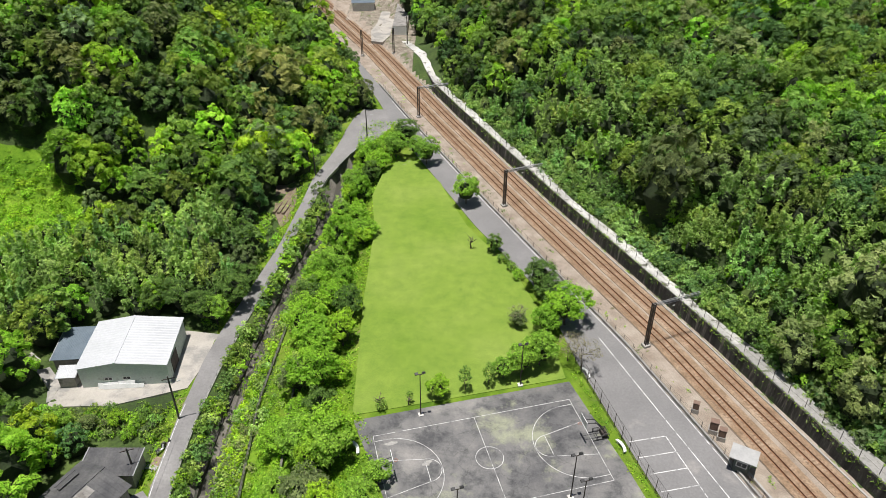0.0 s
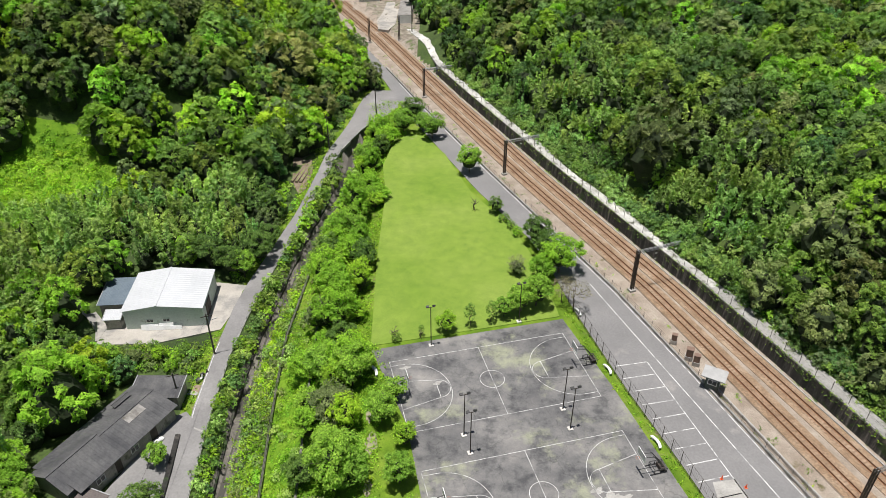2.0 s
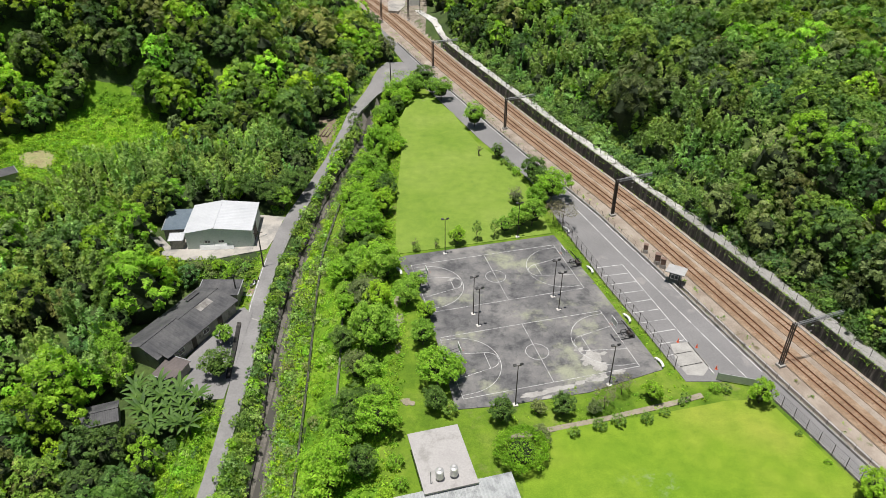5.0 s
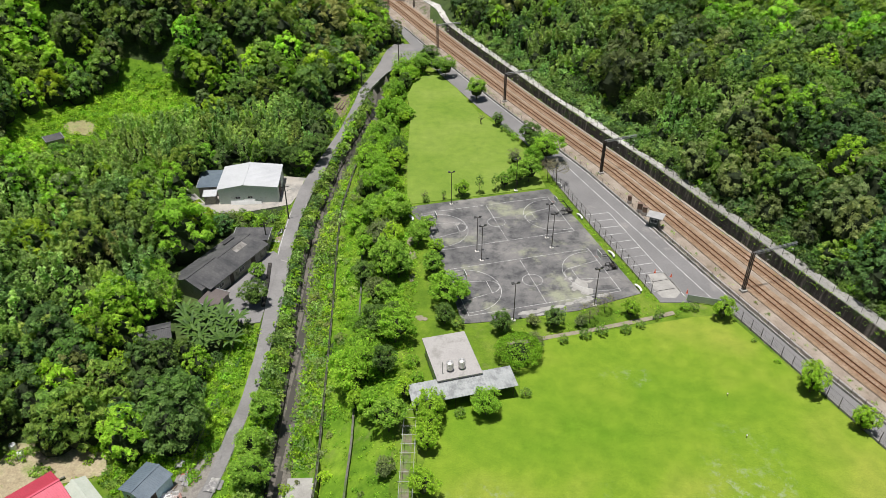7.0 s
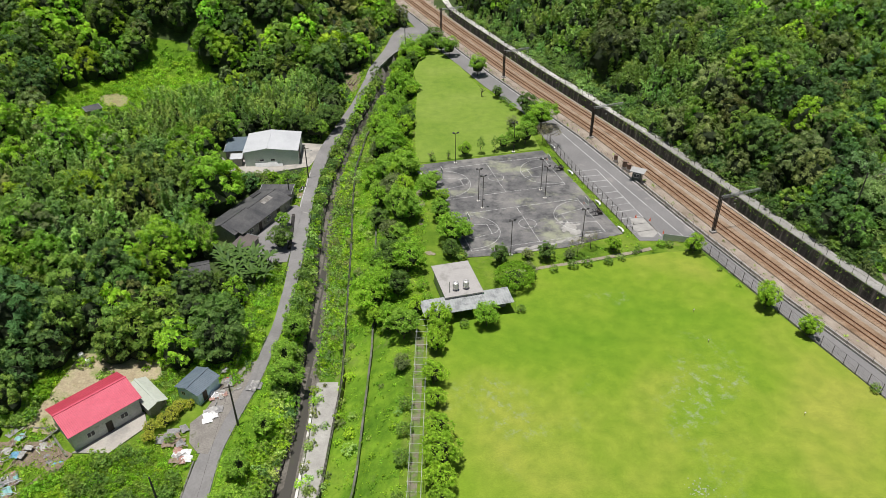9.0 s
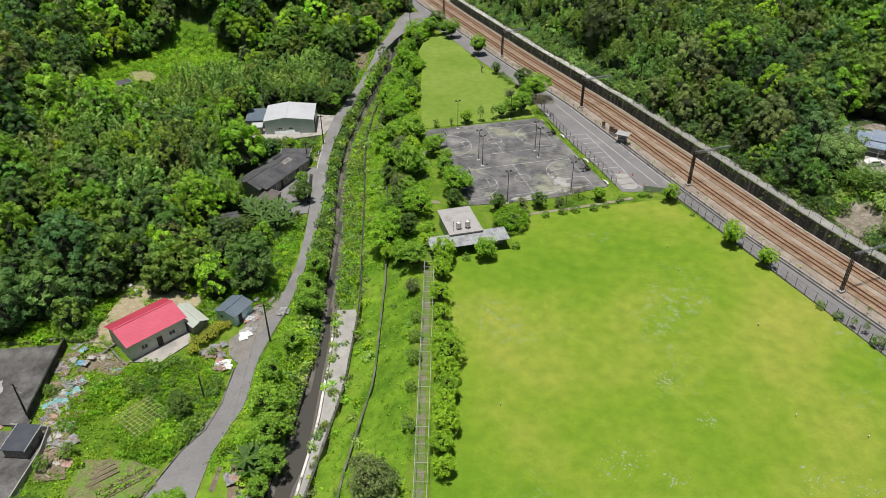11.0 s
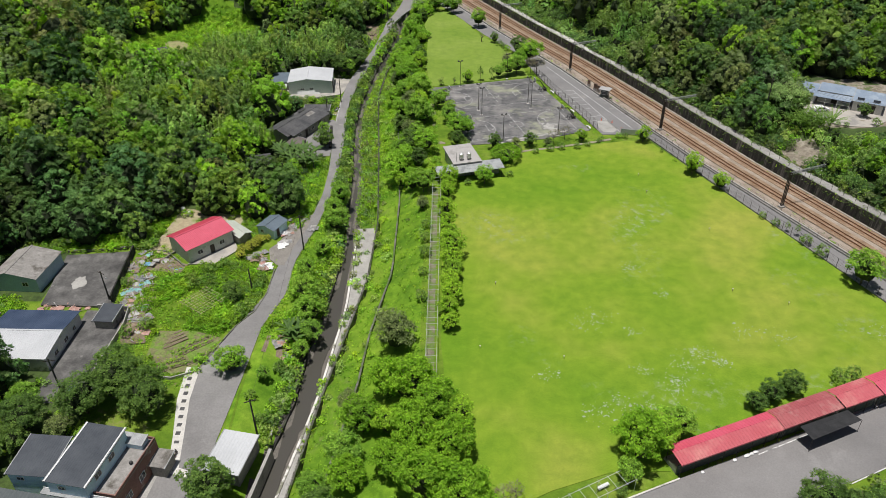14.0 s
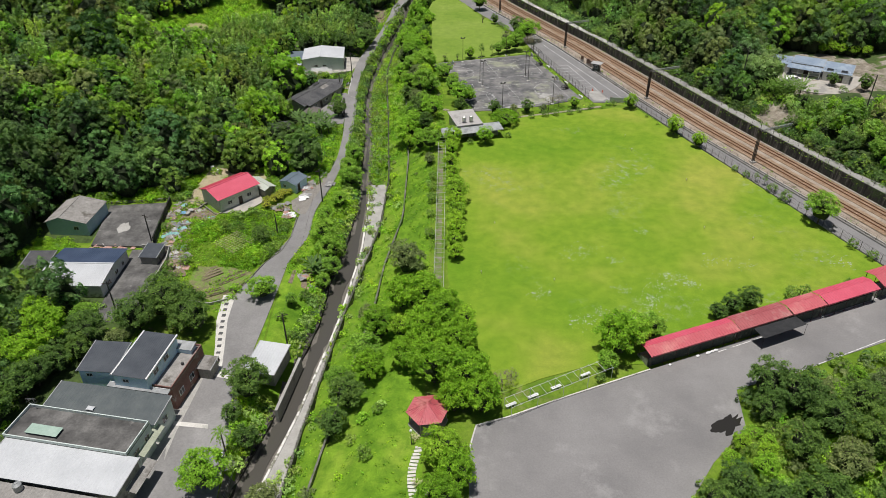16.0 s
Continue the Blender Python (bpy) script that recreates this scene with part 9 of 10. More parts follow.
def heap(label, x, y, radius, sheets, planks, colours, seed, lift=0.02):
    r = random.Random(seed)
    t = thing("scrap_heap", label, "scrap heap", (x, y, gz(x, y) + lift), r.uniform(0, 360), group="village scrap heaps")
    for k in range(sheets):
        a, d = r.uniform(0, 6.28), radius * math.sqrt(r.random())
        crumpled(seed * 31 + k, r.uniform(0.8, 2.0), r.uniform(0.7, 1.6), r.uniform(0.25, 0.6), HEAP[r.choice(colours)], t, Vector((math.cos(a) * d, math.sin(a) * d, 0.04 * k / sheets)))
    for k in range(planks):
        a, d = r.uniform(0, 6.28), radius * math.sqrt(r.random())
        bm = bmesh.new()
        m = pose(math.cos(a) * d, math.sin(a) * d, 0.12 + 0.25 * r.random(), r.uniform(-8, 8), r.uniform(-8, 8), r.uniform(0, 360))
        box(bm, -r.uniform(0.3, 1.2), r.uniform(0.3, 1.2), -0.06, 0.06, -0.025, 0.025, m)
        part("plank", bm, HEAP[r.choice((2, 2, 4, 1))], t)
    return t


for x, y, r, s, p, c, lab in ((-69.6, -11.0, 2.2, 5, 9, (0, 1, 4), "heap of planks and a crumpled blue tarp"), (-66.4, -10.4, 2.2, 4, 9, (2, 4, 1), "litter of grey boards and sheets on bare soil"), (-64.0, -12.2, 1.6, 3, 7, (0, 4, 2), "scattered boards with a blue tarp"),
                              (-69.2, -15.6, 2.2, 6, 8, (5, 4, 2), "heap of teal netting and boards"), (-66.6, -17.6, 2.0, 4, 10, (4, 2, 1), "heap of grey scrap boards"), (-68.6, -20.4, 2.2, 6, 6, (5, 1, 0), "heap of pale sheets and teal netting"),
                              (-66.2, -23.0, 2.0, 5, 5, (1, 4, 3), "heap of crumpled pale sheets"), (-67.2, -26.6, 1.9, 5, 5, (1, 4, 1), "heap of pale grey plastic sheets"), (-64.2, -28.6, 1.6, 4, 4, (1, 4), "crumpled pale sheets beside the garden"), (-63.6, -33.4, 1.8, 4, 3, (3, 1, 4), "pink rubble and sheets beside the garden"),
                              (-46.6, -7.2, 1.6, 4, 4, (4, 4, 2), "dark tarpaulin heap by the lane"), (-44.8, -10.6, 1.5, 4, 4, (3, 1, 2), "rusty and white scrap heap by the lane"), (-42.6, -1.8, 1.1, 4, 1, (1, 1, 4), "white sheets dumped beside the hut"), (-43.6, 8.0, 1.0, 3, 1, (1, 1), "white plastic bundle in the weeds"),
                              (-43.0, 1.6, 1.0, 3, 3, (4, 1, 3), "household clutter beside the hut"), (-41.0, 4.4, 0.8, 2, 2, (3, 4), "red-brown clutter beside the lane"), (-80.4, -25.9, 1.8, 5, 2, (3, 3), "row of pink brick rubble at the yard's edge"), (-76.8, -26.1, 1.6, 5, 2, (3, 3), "row of pink brick rubble at the yard's edge"), (-84.0, -25.8, 1.4, 4, 2, (3, 3), "row of pink brick rubble at the yard's edge"),
                              (-38.6, -34.6, 1.5, 6, 1, (3, 4), "stone rubble at the garden's edge"), (-36.2, -36.6, 1.4, 5, 1, (4, 3), "stone rubble at the garden's edge"), (-40.6, 66.6, 0.9, 3, 2, (1, 2), "white bags and clutter by the lane"), (-69.4, -47.2, 1.0, 3, 1, (0, 0, 1), "bright blue tarpaulin bundle"), (-88.2, -45.6, 0.9, 2, 1, (5,), "teal sheet behind the house"), (-51.5, 147.0, 1.2, 2, 6, (2, 3), "old boards beside the culvert")):
    heap(lab, x, y, r, s, p, c, int(abs(x * 7 + y * 3)), 0.16 if -48 < x < -40 and -12 < y < 12 else 0.02)
for x, y, r, s, p, c, lab in ((-42.7, -3.6, 0.8, 4, 0, (6, 6, 6, 4), "crumpled white plastic sheets on the gravel"), (-45.4, 10.0, 0.8, 4, 0, (6, 6), "white plastic bundle in the weeds behind the hut"), (-43.4, 1.4, 1.1, 5, 4, (6, 1, 3, 4), "white and grey household goods by the hut's door"), (-41.6, 4.8, 0.6, 3, 1, (7, 7, 4), "red crates and clutter beside the lane"),
                              (-47.4, -7.6, 1.5, 5, 5, (4, 4, 2), "dark boards and tarpaulin over a lean-to"), (-44.6, -11.2, 1.2, 5, 3, (3, 6, 2, 6), "rusty and white scrap sheets by the lane"), (-37.4, 3.4, 0.9, 5, 0, (4, 4, 1), "grey rubble in the grass beside the lane")):
    heap(lab, x, y, r, s, p, c, int(abs(x * 11 + y * 5)), 0.2)

# white water tanks on the dry slope
for x, y in ((-67.6, 8.6), (-66.0, 7.4)):
    k = thing("slope_tank", "small white plastic tank on the dry slope", "water tank", (x, y, gz(x, y)), group="slope tanks")
    bm = bmesh.new()
    bar(bm, (0, 0, 0), (0, 0, 1.0), 0.5, 14, 0.48)
    bar(bm, (0, 0, 1.0), (0, 0, 1.2), 0.48, 14, 0.15)
    part("drum", bm, WHITE_METAL, k)
    bm = bmesh.new()
    bar(bm, (0, 0, 1.2), (0, 0, 1.26), 0.16, 10)
    part("lid", bm, GALV, k)


def scooter(x, y, turn, colour):
    t = thing("scooter", "parked motor scooter leaning on its stand by the lane", "scooter", (x, y, gz(x, y) + 0.13), turn, group="parked scooters")
    for px in (-0.62, 0.62):
        w = new("wheel")
        w.parent = t
        w.location = (px, 0, 0.23)
        bm = bmesh.new()
        bar(bm, (0, -0.06, 0), (0, 0.06, 0), 0.23, 14)
        part("tyre", bm, BLACK_PAINT, w)
        bm = bmesh.new()
        bar(bm, (0, -0.065, 0), (0, 0.065, 0), 0.12, 10)
        part("rim", bm, GALV, w)
    bm = bmesh.new()
    box(bm, -0.75, -0.1, -0.16, 0.16, 0.3, 0.66)
    box(bm, -0.1, 0.42, -0.14, 0.14, 0.26, 0.34)
    bar(bm, (0.42, 0, 0.3), (0.55, 0, 0.9), 0.15, 8, 0.1)
    part("body", bm, colour, t)
    part("seat", boxes((-0.78, -0.12, -0.14, 0.14, 0.664, 0.76)), BLACK_PAINT, t)
    bm = bmesh.new()
    bar(bm, (0.5, -0.33, 1.0), (0.5, 0.33, 1.0), 0.02, 6)
    bar(bm, (0.54, 0, 0.85), (0.5, 0, 1.0), 0.03, 6)
    part("handlebar", bm, BLACK_PAINT, t)


t = thing("lane_marking", "worn white edge line and a concrete joint on the village lane", "road marking", kind="structure")
bm = bmesh.new()
wall_line(bm, along(lambda y: ROAD_L(y) + 0.22, 60, 78, 2), 0.13, lambda x, y: float(ROAD_Z(y)) - 0.05, lambda x, y: float(ROAD_Z(y)) + 0.006)
part("edge_line", bm, PAINT, t)
bm = bmesh.new()
wall_line(bm, [(-39.4, 59.4), (-36.6, 58.2)], 0.3, lambda x, y: float(ROAD_Z(y)) - 0.05, lambda x, y: float(ROAD_Z(y)) + 0.008)
part("joint", bm, CONCRETE, t)
scooter(-40.3, 69.2, 60, WHITE_METAL)
scooter(-39.9, 70.4, 50, STEEL_DARK)
scooter(-48.7, -59.6, 80, STEEL_DARK)


def car(x, y, turn, paint):
    t = thing("car", "white saloon car parked in the yard", "car", (x, y, 4.52), turn)
    bm = bmesh.new()
    prof = [(-2.15, 0.3), (2.15, 0.3), (2.2, 0.7), (1.25, 0.88), (0.65, 1.38), (-0.95, 1.42), (-1.65, 0.98), (-2.2, 0.92)]
    a = [bm.verts.new((px, -0.85, pz)) for px, pz in prof]
    b = [bm.verts.new((px, 0.85, pz)) for px, pz in prof]
    for k in range(8):
        bm.faces.new((a[k], a[(k + 1) % 8], b[(k + 1) % 8], b[k]))
    bm.faces.new(a[::-1])
    bm.faces.new(b)
    bmesh.ops.bevel(bm, geom=bm.edges[:], offset=0.06, segments=2, affect="EDGES")
    part("body", bm, paint, t)
    for s in (-0.862, 0.862):
        part("side_window", boxes((-1.1, 0.75, min(s, s * 0.99), max(s, s * 0.99), 0.95, 1.3)), GLASS, t)
    for px in (-1.35, 1.35):
        for s in (-0.8, 0.8):
            w = new("wheel")
            w.parent = t
            w.location = (px, s, 0.31)
            bm = bmesh.new()
            bar(bm, (0, -0.1, 0), (0, 0.1, 0), 0.31, 16)
            part("tyre", bm, BLACK_PAINT, w)
            bm = bmesh.new()
            bar(bm, (0, -0.11, 0), (0, 0.11, 0), 0.18, 12)
            part("rim", bm, GALV, w)
    m = pose(0.97, 0, 1.13, 0, 40, 0)
    bm = bmesh.new()
    box(bm, -0.36, 0.36, -0.7, 0.7, 0.0, 0.03, m)
    part("windscreen", bm, GLASS, t)


car(88.0, 38.4, 5, WHITE_METAL)
tree("dark", 97.2, 34.6, 0.55, group="trees by the blue-roofed house")
tree("dark", 103.9, 30.4, 0.72, group="trees by the blue-roofed house")

# small sheds in the woods and the clearing
house("small shed with a dark grey roof among trees", -55.2, 33.6, gz(-55.2, 33.6), 20, 5.4, 4.6, 2.3, 3.0, DULL_WALL, BLACK_ROOF, over=0.3, category="shed", name="shed")
house("small dark shed at the edge of the clearing", -101.2, 99.8, gz(-101.2, 99.8), 40, 4.2, 3.6, 2.2, 2.5, DULL_WALL, BLACK_ROOF, mono=True, over=0.2, category="shed", name="shed")
house("long low shed with a pale sheet roof by the clearing", -102.6, 84.4, gz(-102.6, 84.4), 25, 5.0, 3.0, 1.8, 2.1, DULL_WALL, WHITE_ROOF, mono=True, over=0.2, category="shed", name="shed")


# palms, bananas and agaves
def frond_plant(name, label, category, x, y, z, stem_h, fronds, length, width, leaf, rise, group):
    t = thing(name, label, category, (x, y, z), (x * 53) % 360, group=group)
    r = np.random.default_rng(int(abs(x * 13 + y * 7)))
    if stem_h > 0.3:
        bm = bmesh.new()
        bar(bm, (0, 0, -0.3), (0.1, 0, stem_h), 0.13, 8, 0.09)
        part("stem", bm, BARK, t)
    for k in range(fronds):
        a = 2 * math.pi * (k + r.uniform(-0.3, 0.3)) / fronds
        bm = bmesh.new()
        n = 6
        rows = []
        up = rise * r.uniform(0.7, 1.2)
        for i in range(n + 1):
            s = i / n
            d = length * s
            z1 = stem_h + length * (up * s - 1.05 * s * s * (0.6 + 0.4 * (rise < 0.9)))
            w = width * (math.sin(math.pi * min(0.98, 0.12 + 0.86 * s)) ** 0.7)
            c = Vector((math.cos(a) * d, math.sin(a) * d, z1))
            side = Vector((-math.sin(a), math.cos(a), 0)) * w
            rows.append((bm.verts.new(c + side - Vector((0, 0, 0.25 * w))), bm.verts.new(c), bm.verts.new(c - side - Vector((0, 0, 0.25 * w)))))
        for p, q in zip(rows, rows[1:]):
            bm.faces.new((p[0], p[1], q[1], q[0]))
            bm.faces.new((p[1], p[2], q[2], q[1]))
        part("frond", bm, leaf, t)
    return t


LEAF_BANANA = mat("banana_leaf", [(0.035, 0.085, 0.01), (0.065, 0.14, 0.016), (0.11, 0.2, 0.026)], 0.7, 5, 0.3, 0.7, bump=0.1)
frond_plant("palm_tree", "slender palm tree with a small crown by the lane", "palm", -42.1, -79.6, gz(-42.1, -79.6), 5.2, 11, 1.9, 0.22, LEAF_MID, 0.7, "palms")
for x, y, h in ((-47.0, 37.2, 2.4), (-44.9, 39.2, 2.2), (-42.4, 34.6, 2.6), (-48.6, 40.0, 2.0), (-45.4, 34.8, 2.5), (-50.2, 36.8, 2.2), (-43.4, 31.8, 2.2), (-44.0, 36.8, 2.8), (-47.2, 32.6, 2.4), (-41.6, 37.2, 2.3), (-49.0, 34.2, 2.6), (-41.4, 31.6, 2.2), (-51.6, 39.0, 2.3), (-46.2, 30.6, 2.1), (-36.2, -31.8, 1.8), (-35.2, -33.4, 1.6), (-34.8, -30.6, 1.8)):
    frond_plant("banana_plant", "banana plant with broad arching green leaves", "banana plant", x, y, gz(x, y), h, 10, 2.5, 0.3, LEAF_BANANA, 1.15, "banana plants")
for x, y in ((78.2, 26.6), (80.8, 27.4), (82.6, 27.0), (79.6, 29.0), (76.6, 28.0), (81.6, 24.6), (84.6, 25.8)):
    frond_plant("palm_tree", "low clump of arching dark palm fronds", "palm", x, y, gz(x, y), 1.8, 20, 4.2, 0.2, LEAF_MID, 1.15, "palms")
AGAVE = leaf_mat("agave_leaf", (0.25, 0.3, 0.12), (0.4, 0.42, 0.2), (0.5, 0.5, 0.3), 0.1)
for x, y in ((-12.9, -84.6), (-12.3, -92.4), (-11.0, -93.8), (-13.2, -96.0)):
    frond_plant("agave", "pale yellow-green agave rosette", "agave", x, y, gz(x, y), 0.1, 14, 0.85, 0.09, AGAVE, 1.2, "agaves")
# stepping stones near the gazebo
t = thing("stone_path", "curving path of pale stepping stones", "path", kind="structure")
for k in range(15):
    s = k / 14
    x, y = -12.3 - 0.9 * math.sin(2.6 * s), -86.2 - 8.2 * s
    bm = bmesh.new()
    m = pose(x, y, gz(x, y) + 0.05, 0, 0, 8 * math.sin(k))
    box(bm, -0.55, 0.55, -0.2, 0.2, -0.2, 0.05, m)
    part("stone", bm, PALE_CONCRETE, t)
for x, y in ((-13.4, -85.6), (-8.4, -92.4)):
    k = thing("garden_lamp", "short black garden lamp with a round head", "lamp post", (x, y, gz(x, y)), group="garden lamps")
    bm = bmesh.new()
    bar(bm, (0, 0, -0.2), (0, 0, 2.6), 0.05, 8)
    part("post", bm, BLACK_PAINT, k)
    bm = bmesh.new()
    bmesh.ops.create_icosphere(bm, subdivisions=2, radius=0.22, matrix=Matrix.Translation((0, 0, 2.75)))
    part("globe", bm, WHITE_METAL, k, smooth=True)
    bm = bmesh.new()
    bar(bm, (0, 0, 2.55), (0, 0, 2.62), 0.14, 10)
    part("collar", bm, BLACK_PAINT, k)
# white curved benches beside the courts
for x, y, a in ((21.0, 77.4, -70), (23.3, 63.6, -72), (27.0, 49.6, -72), (29.6, 38.8, -72), (-11.4, 63.2, -66)):
    b = thing("court_bench", "low white curved concrete bench beside the court", "bench", (x, y, 0.02), a, group="court benches")
    bm = bmesh.new()
    rows = []
    for i in range(9):
        u = -1 + 2 * i / 8
        px, py = u * 1.1, 0.28 * (1 - u * u)
        rows.append([bm.verts.new(c) for c in ((px, py - 0.2, 0.34), (px, py + 0.2, 0.34), (px, py + 0.2, 0.46), (px, py - 0.2, 0.46))])
    for p, q in zip(rows, rows[1:]):
        for k in range(4):
            bm.faces.new((p[k], p[(k + 1) % 4], q[(k + 1) % 4], q[k]))
    bm.faces.new(rows[0][::-1])
    bm.faces.new(rows[-1])
    bmesh.ops.recalc_face_normals(bm, faces=bm.faces)
    part("seat", bm, WHITE_METAL, b)
    for s in (-0.8, 0.8):
        part("foot", boxes((s - 0.12, s + 0.12, -0.05, 0.3, -0.1, 0.338)), PALE_CONCRETE, b)
# small markers in the field
for x, y in ((11.0, -48.2), (1.4, -28.6), (45.4, -10.9), (36.6, 12.7), (36.6, 4.8), (43.3, -31.0), (51.6, -35.0), (-2.1, -45.7)):
    k = thing("field_marker", "short pale marker post in the sports field", "marker", (x, y, 0.03), group="field markers")
    bm = bmesh.new()
    bar(bm, (0, 0, -0.05), (0, 0, 0.45), 0.06, 8, 0.05)
    part("post", bm, CANE, k)
    bm = bmesh.new()
    bar(bm, (0, 0, 0.45), (0, 0, 0.55), 0.1, 8)
    part("cap", bm, WHITE_METAL, k)
# planter kerb in the yard of the low house, silver gutter of the blue house
bm = bmesh.new()
wall_line(bm, [(-38.7, 43.5), (-39.4, 51.0), (-40.2, 57.5)], 0.7, lambda x, y: -7.6, lambda x, y: -6.85)
structure("wall_planter", bm, DARK_WALL, "long dark planter wall in the yard")
t = thing("roof_gutter", "wide silver gutter between the blue house and its neighbour", "gutter", (-57.6, -70.3, -4.35), TH)
part("trough", boxes((-5.4, 5.2, -0.45, 0.45, 0, 0.12)), GALV, t)
part("rim", boxes((-5.4, 5.2, 0.45, 0.52, 0, 0.3)), WHITE_METAL, t)
for lx in (-2.95, 3.05):
    t = thing("roof_trim", "white edge trim along the blue house roof", "roof trim", (-57.8, -65.2, ZH), TH)
    m = pose(lx, 0, 0, 0, 0, 0)
    bm = bmesh.new()
    vs = [(-0.1, -5.1, 7.08), (0.1, -5.1, 7.08), (0.1, 5.1, 7.6), (-0.1, 5.1, 7.6)]
    lo = [bm.verts.new(m @ Vector(v)) for v in vs]
    hi = [bm.verts.new(m @ (Vector(v) + Vector((0, 0, 0.14)))) for v in vs]
    for k in range(4):
        bm.faces.new((lo[k], lo[(k + 1) % 4], hi[(k + 1) % 4], hi[k]))
    bm.faces.new(hi)
    bm.faces.new(lo[::-1])
    part("strip", bm, WHITE_METAL, t)


# ---- rough grass: tufts over verges, banks and plots ----
def tufts():
    rng = np.random.default_rng(81)
    templates = []
    for k in range(5):
        r = np.random.default_rng(300 + k)
        n = 12
        p = np.stack([r.normal(0, 0.28, n), r.normal(0, 0.25, n), 0.1 + 0.22 * r.random(n)], 1)
        nn = r.normal(0, 0.6, (n, 3))
        nn[:, 2] += 0.8
        nn /= np.linalg.norm(nn, axis=1)[:, None]
        templates.append(sprays(r, p, nn, 0.32, 0.0, 0.5, 3))
    xs, ys = scatter(rng, -99, 46, -112, 172, 0.66)
    z = (xs > WALL_LOW(ys) + 0.4) & (xs < -10.5 + 0 * ys) & ((ys > -58) | (xs < WALL_HIGH(ys))) & ~inside(xs, ys, LAWN_OUT) & ~inside(xs, ys, FIELD_OUT)
    z |= (ys < 6) & (xs < ROAD_L(ys) - 0.5) & (xs > -72) & (ys > -46) & ~inside(xs, ys, [(-62, -12), (-50, -8), (-38, -10), (-36, 6), (-52, 6), (-66, -2)])
    z |= (ys < 20) & (ys > -34) & (xs > ROAD_R(ys) + 0.4) & (xs < BED_X(ys) - BED_W(ys) - 0.5)
    z |= (ys > 26) & (ys < 37) & (xs > 5) & (xs < 38) & ~inside(xs, ys, FIELD_OUT) & (xs - 6 > (ys - 30.3) * 3.0) & (rng.random(len(xs)) < 0.25)
    z |= (ys > 36) & (ys < 78) & (xs > np.interp(ys, [36, 60, 78], [30.4, 23.8, 18.6])) & (xs < np.interp(ys, [36, 47, 60, 80], [31.9, 28.8, 24.9, 19.6]))
    z |= (ys > 12) & (ys < 66) & (xs > -13) & (xs < -9.5)
    shelf = (ys > 8) & (ys < 120) & (xs > BED_X(ys) + BED_W(ys) + 0.3) & (xs < WALL_LOW(ys) - 0.2)
    z |= shelf
    z |= (ys < -58) & (ys > -102) & (xs > WALL_HIGH(ys) + 0.3) & (xs < np.interp(ys, [-102, -86, -76, -58], [-11.5, -11.5, -12.5, -15])) & (rng.random(len(xs)) < 0.5)
    z |= (xs > ROAD_L(ys) - 2.2) & (xs < ROAD_L(ys) - 0.2) & (ys > 30) & (ys < 150) & ~inside(xs, ys, [(-49, 37), (-38, 38), (-38, 60), (-40, 63), (-44, 61)]) & ~inside(xs, ys, [(-61, 77), (-50, 77), (-40, 81), (-37, 96), (-61, 96)])
    z &= ~inside(xs, ys, LOWER_YARD) & ~inside(xs, ys, VEGETABLE_PLOT) & ~inside(xs, ys, DRY_SLOPE)
    z &= ~((ys < 12) & (xs > WALL_LOW(ys))) | (rng.random(len(xs)) < 0.5)
    z &= (rng.random(len(xs)) < 0.62) | shelf
    xs, ys, shelf = xs[z], ys[z], shelf[z]
    sp = np.where(shelf, rng.choice([3, 5, 4, 3, 2, 5], len(xs)), rng.choice([2, 3, 3, 2], len(xs)))
    xc, yc = scatter(rng, -116, -66, 82, 140, 1.0)
    keep = inside(xc, yc, WEST_OPEN[3]) & ~inside(xc, yc, [(-104, 111), (-101.0, 106.6), (-96, 106.8), (-96, 110.8), (-98, 113.5), (-101.4, 114)])
    plant("grass_clearing", "tall bright green grass in the hillside clearing", "grass", 83, xc[keep], yc[keep], templates, rng.integers(0, 5, keep.sum()), rng.uniform(0.9, 2.0, keep.sum()), GREENS, rng.choice([3, 3, 2, 3], keep.sum()))
    plant("grass_tufts", "tufts of bright rough grass and weeds on the verges", "grass", 82, xs, ys, templates, rng.integers(0, 5, len(xs)), rng.uniform(0.7, 1.5, len(xs)) * np.where((ys < 12) & (xs > WALL_LOW(ys)) | (xs > 4), 0.7, np.where(shelf, 1.5, 1.0)), GREENS, sp)
    # weeds beside the tracks, between lane wall and ballast and at the foot of the retaining wall
    ys = rng.uniform(-60, 215, 420)
    lat = np.where(rng.random(420) < 0.45, rng.uniform(-2.4, 0.6, 420), rng.uniform(8.9, 9.7, 420))
    xs = MAST_X(ys) + lat / 0.925
    plant("weeds_trackside", "small green and dry weeds growing beside the tracks", "weeds", 84, xs, ys, templates, rng.integers(0, 5, 420), rng.uniform(0.4, 1.2, 420), GREENS, rng.choice([4, 1, 2, 4], 420))


tufts()


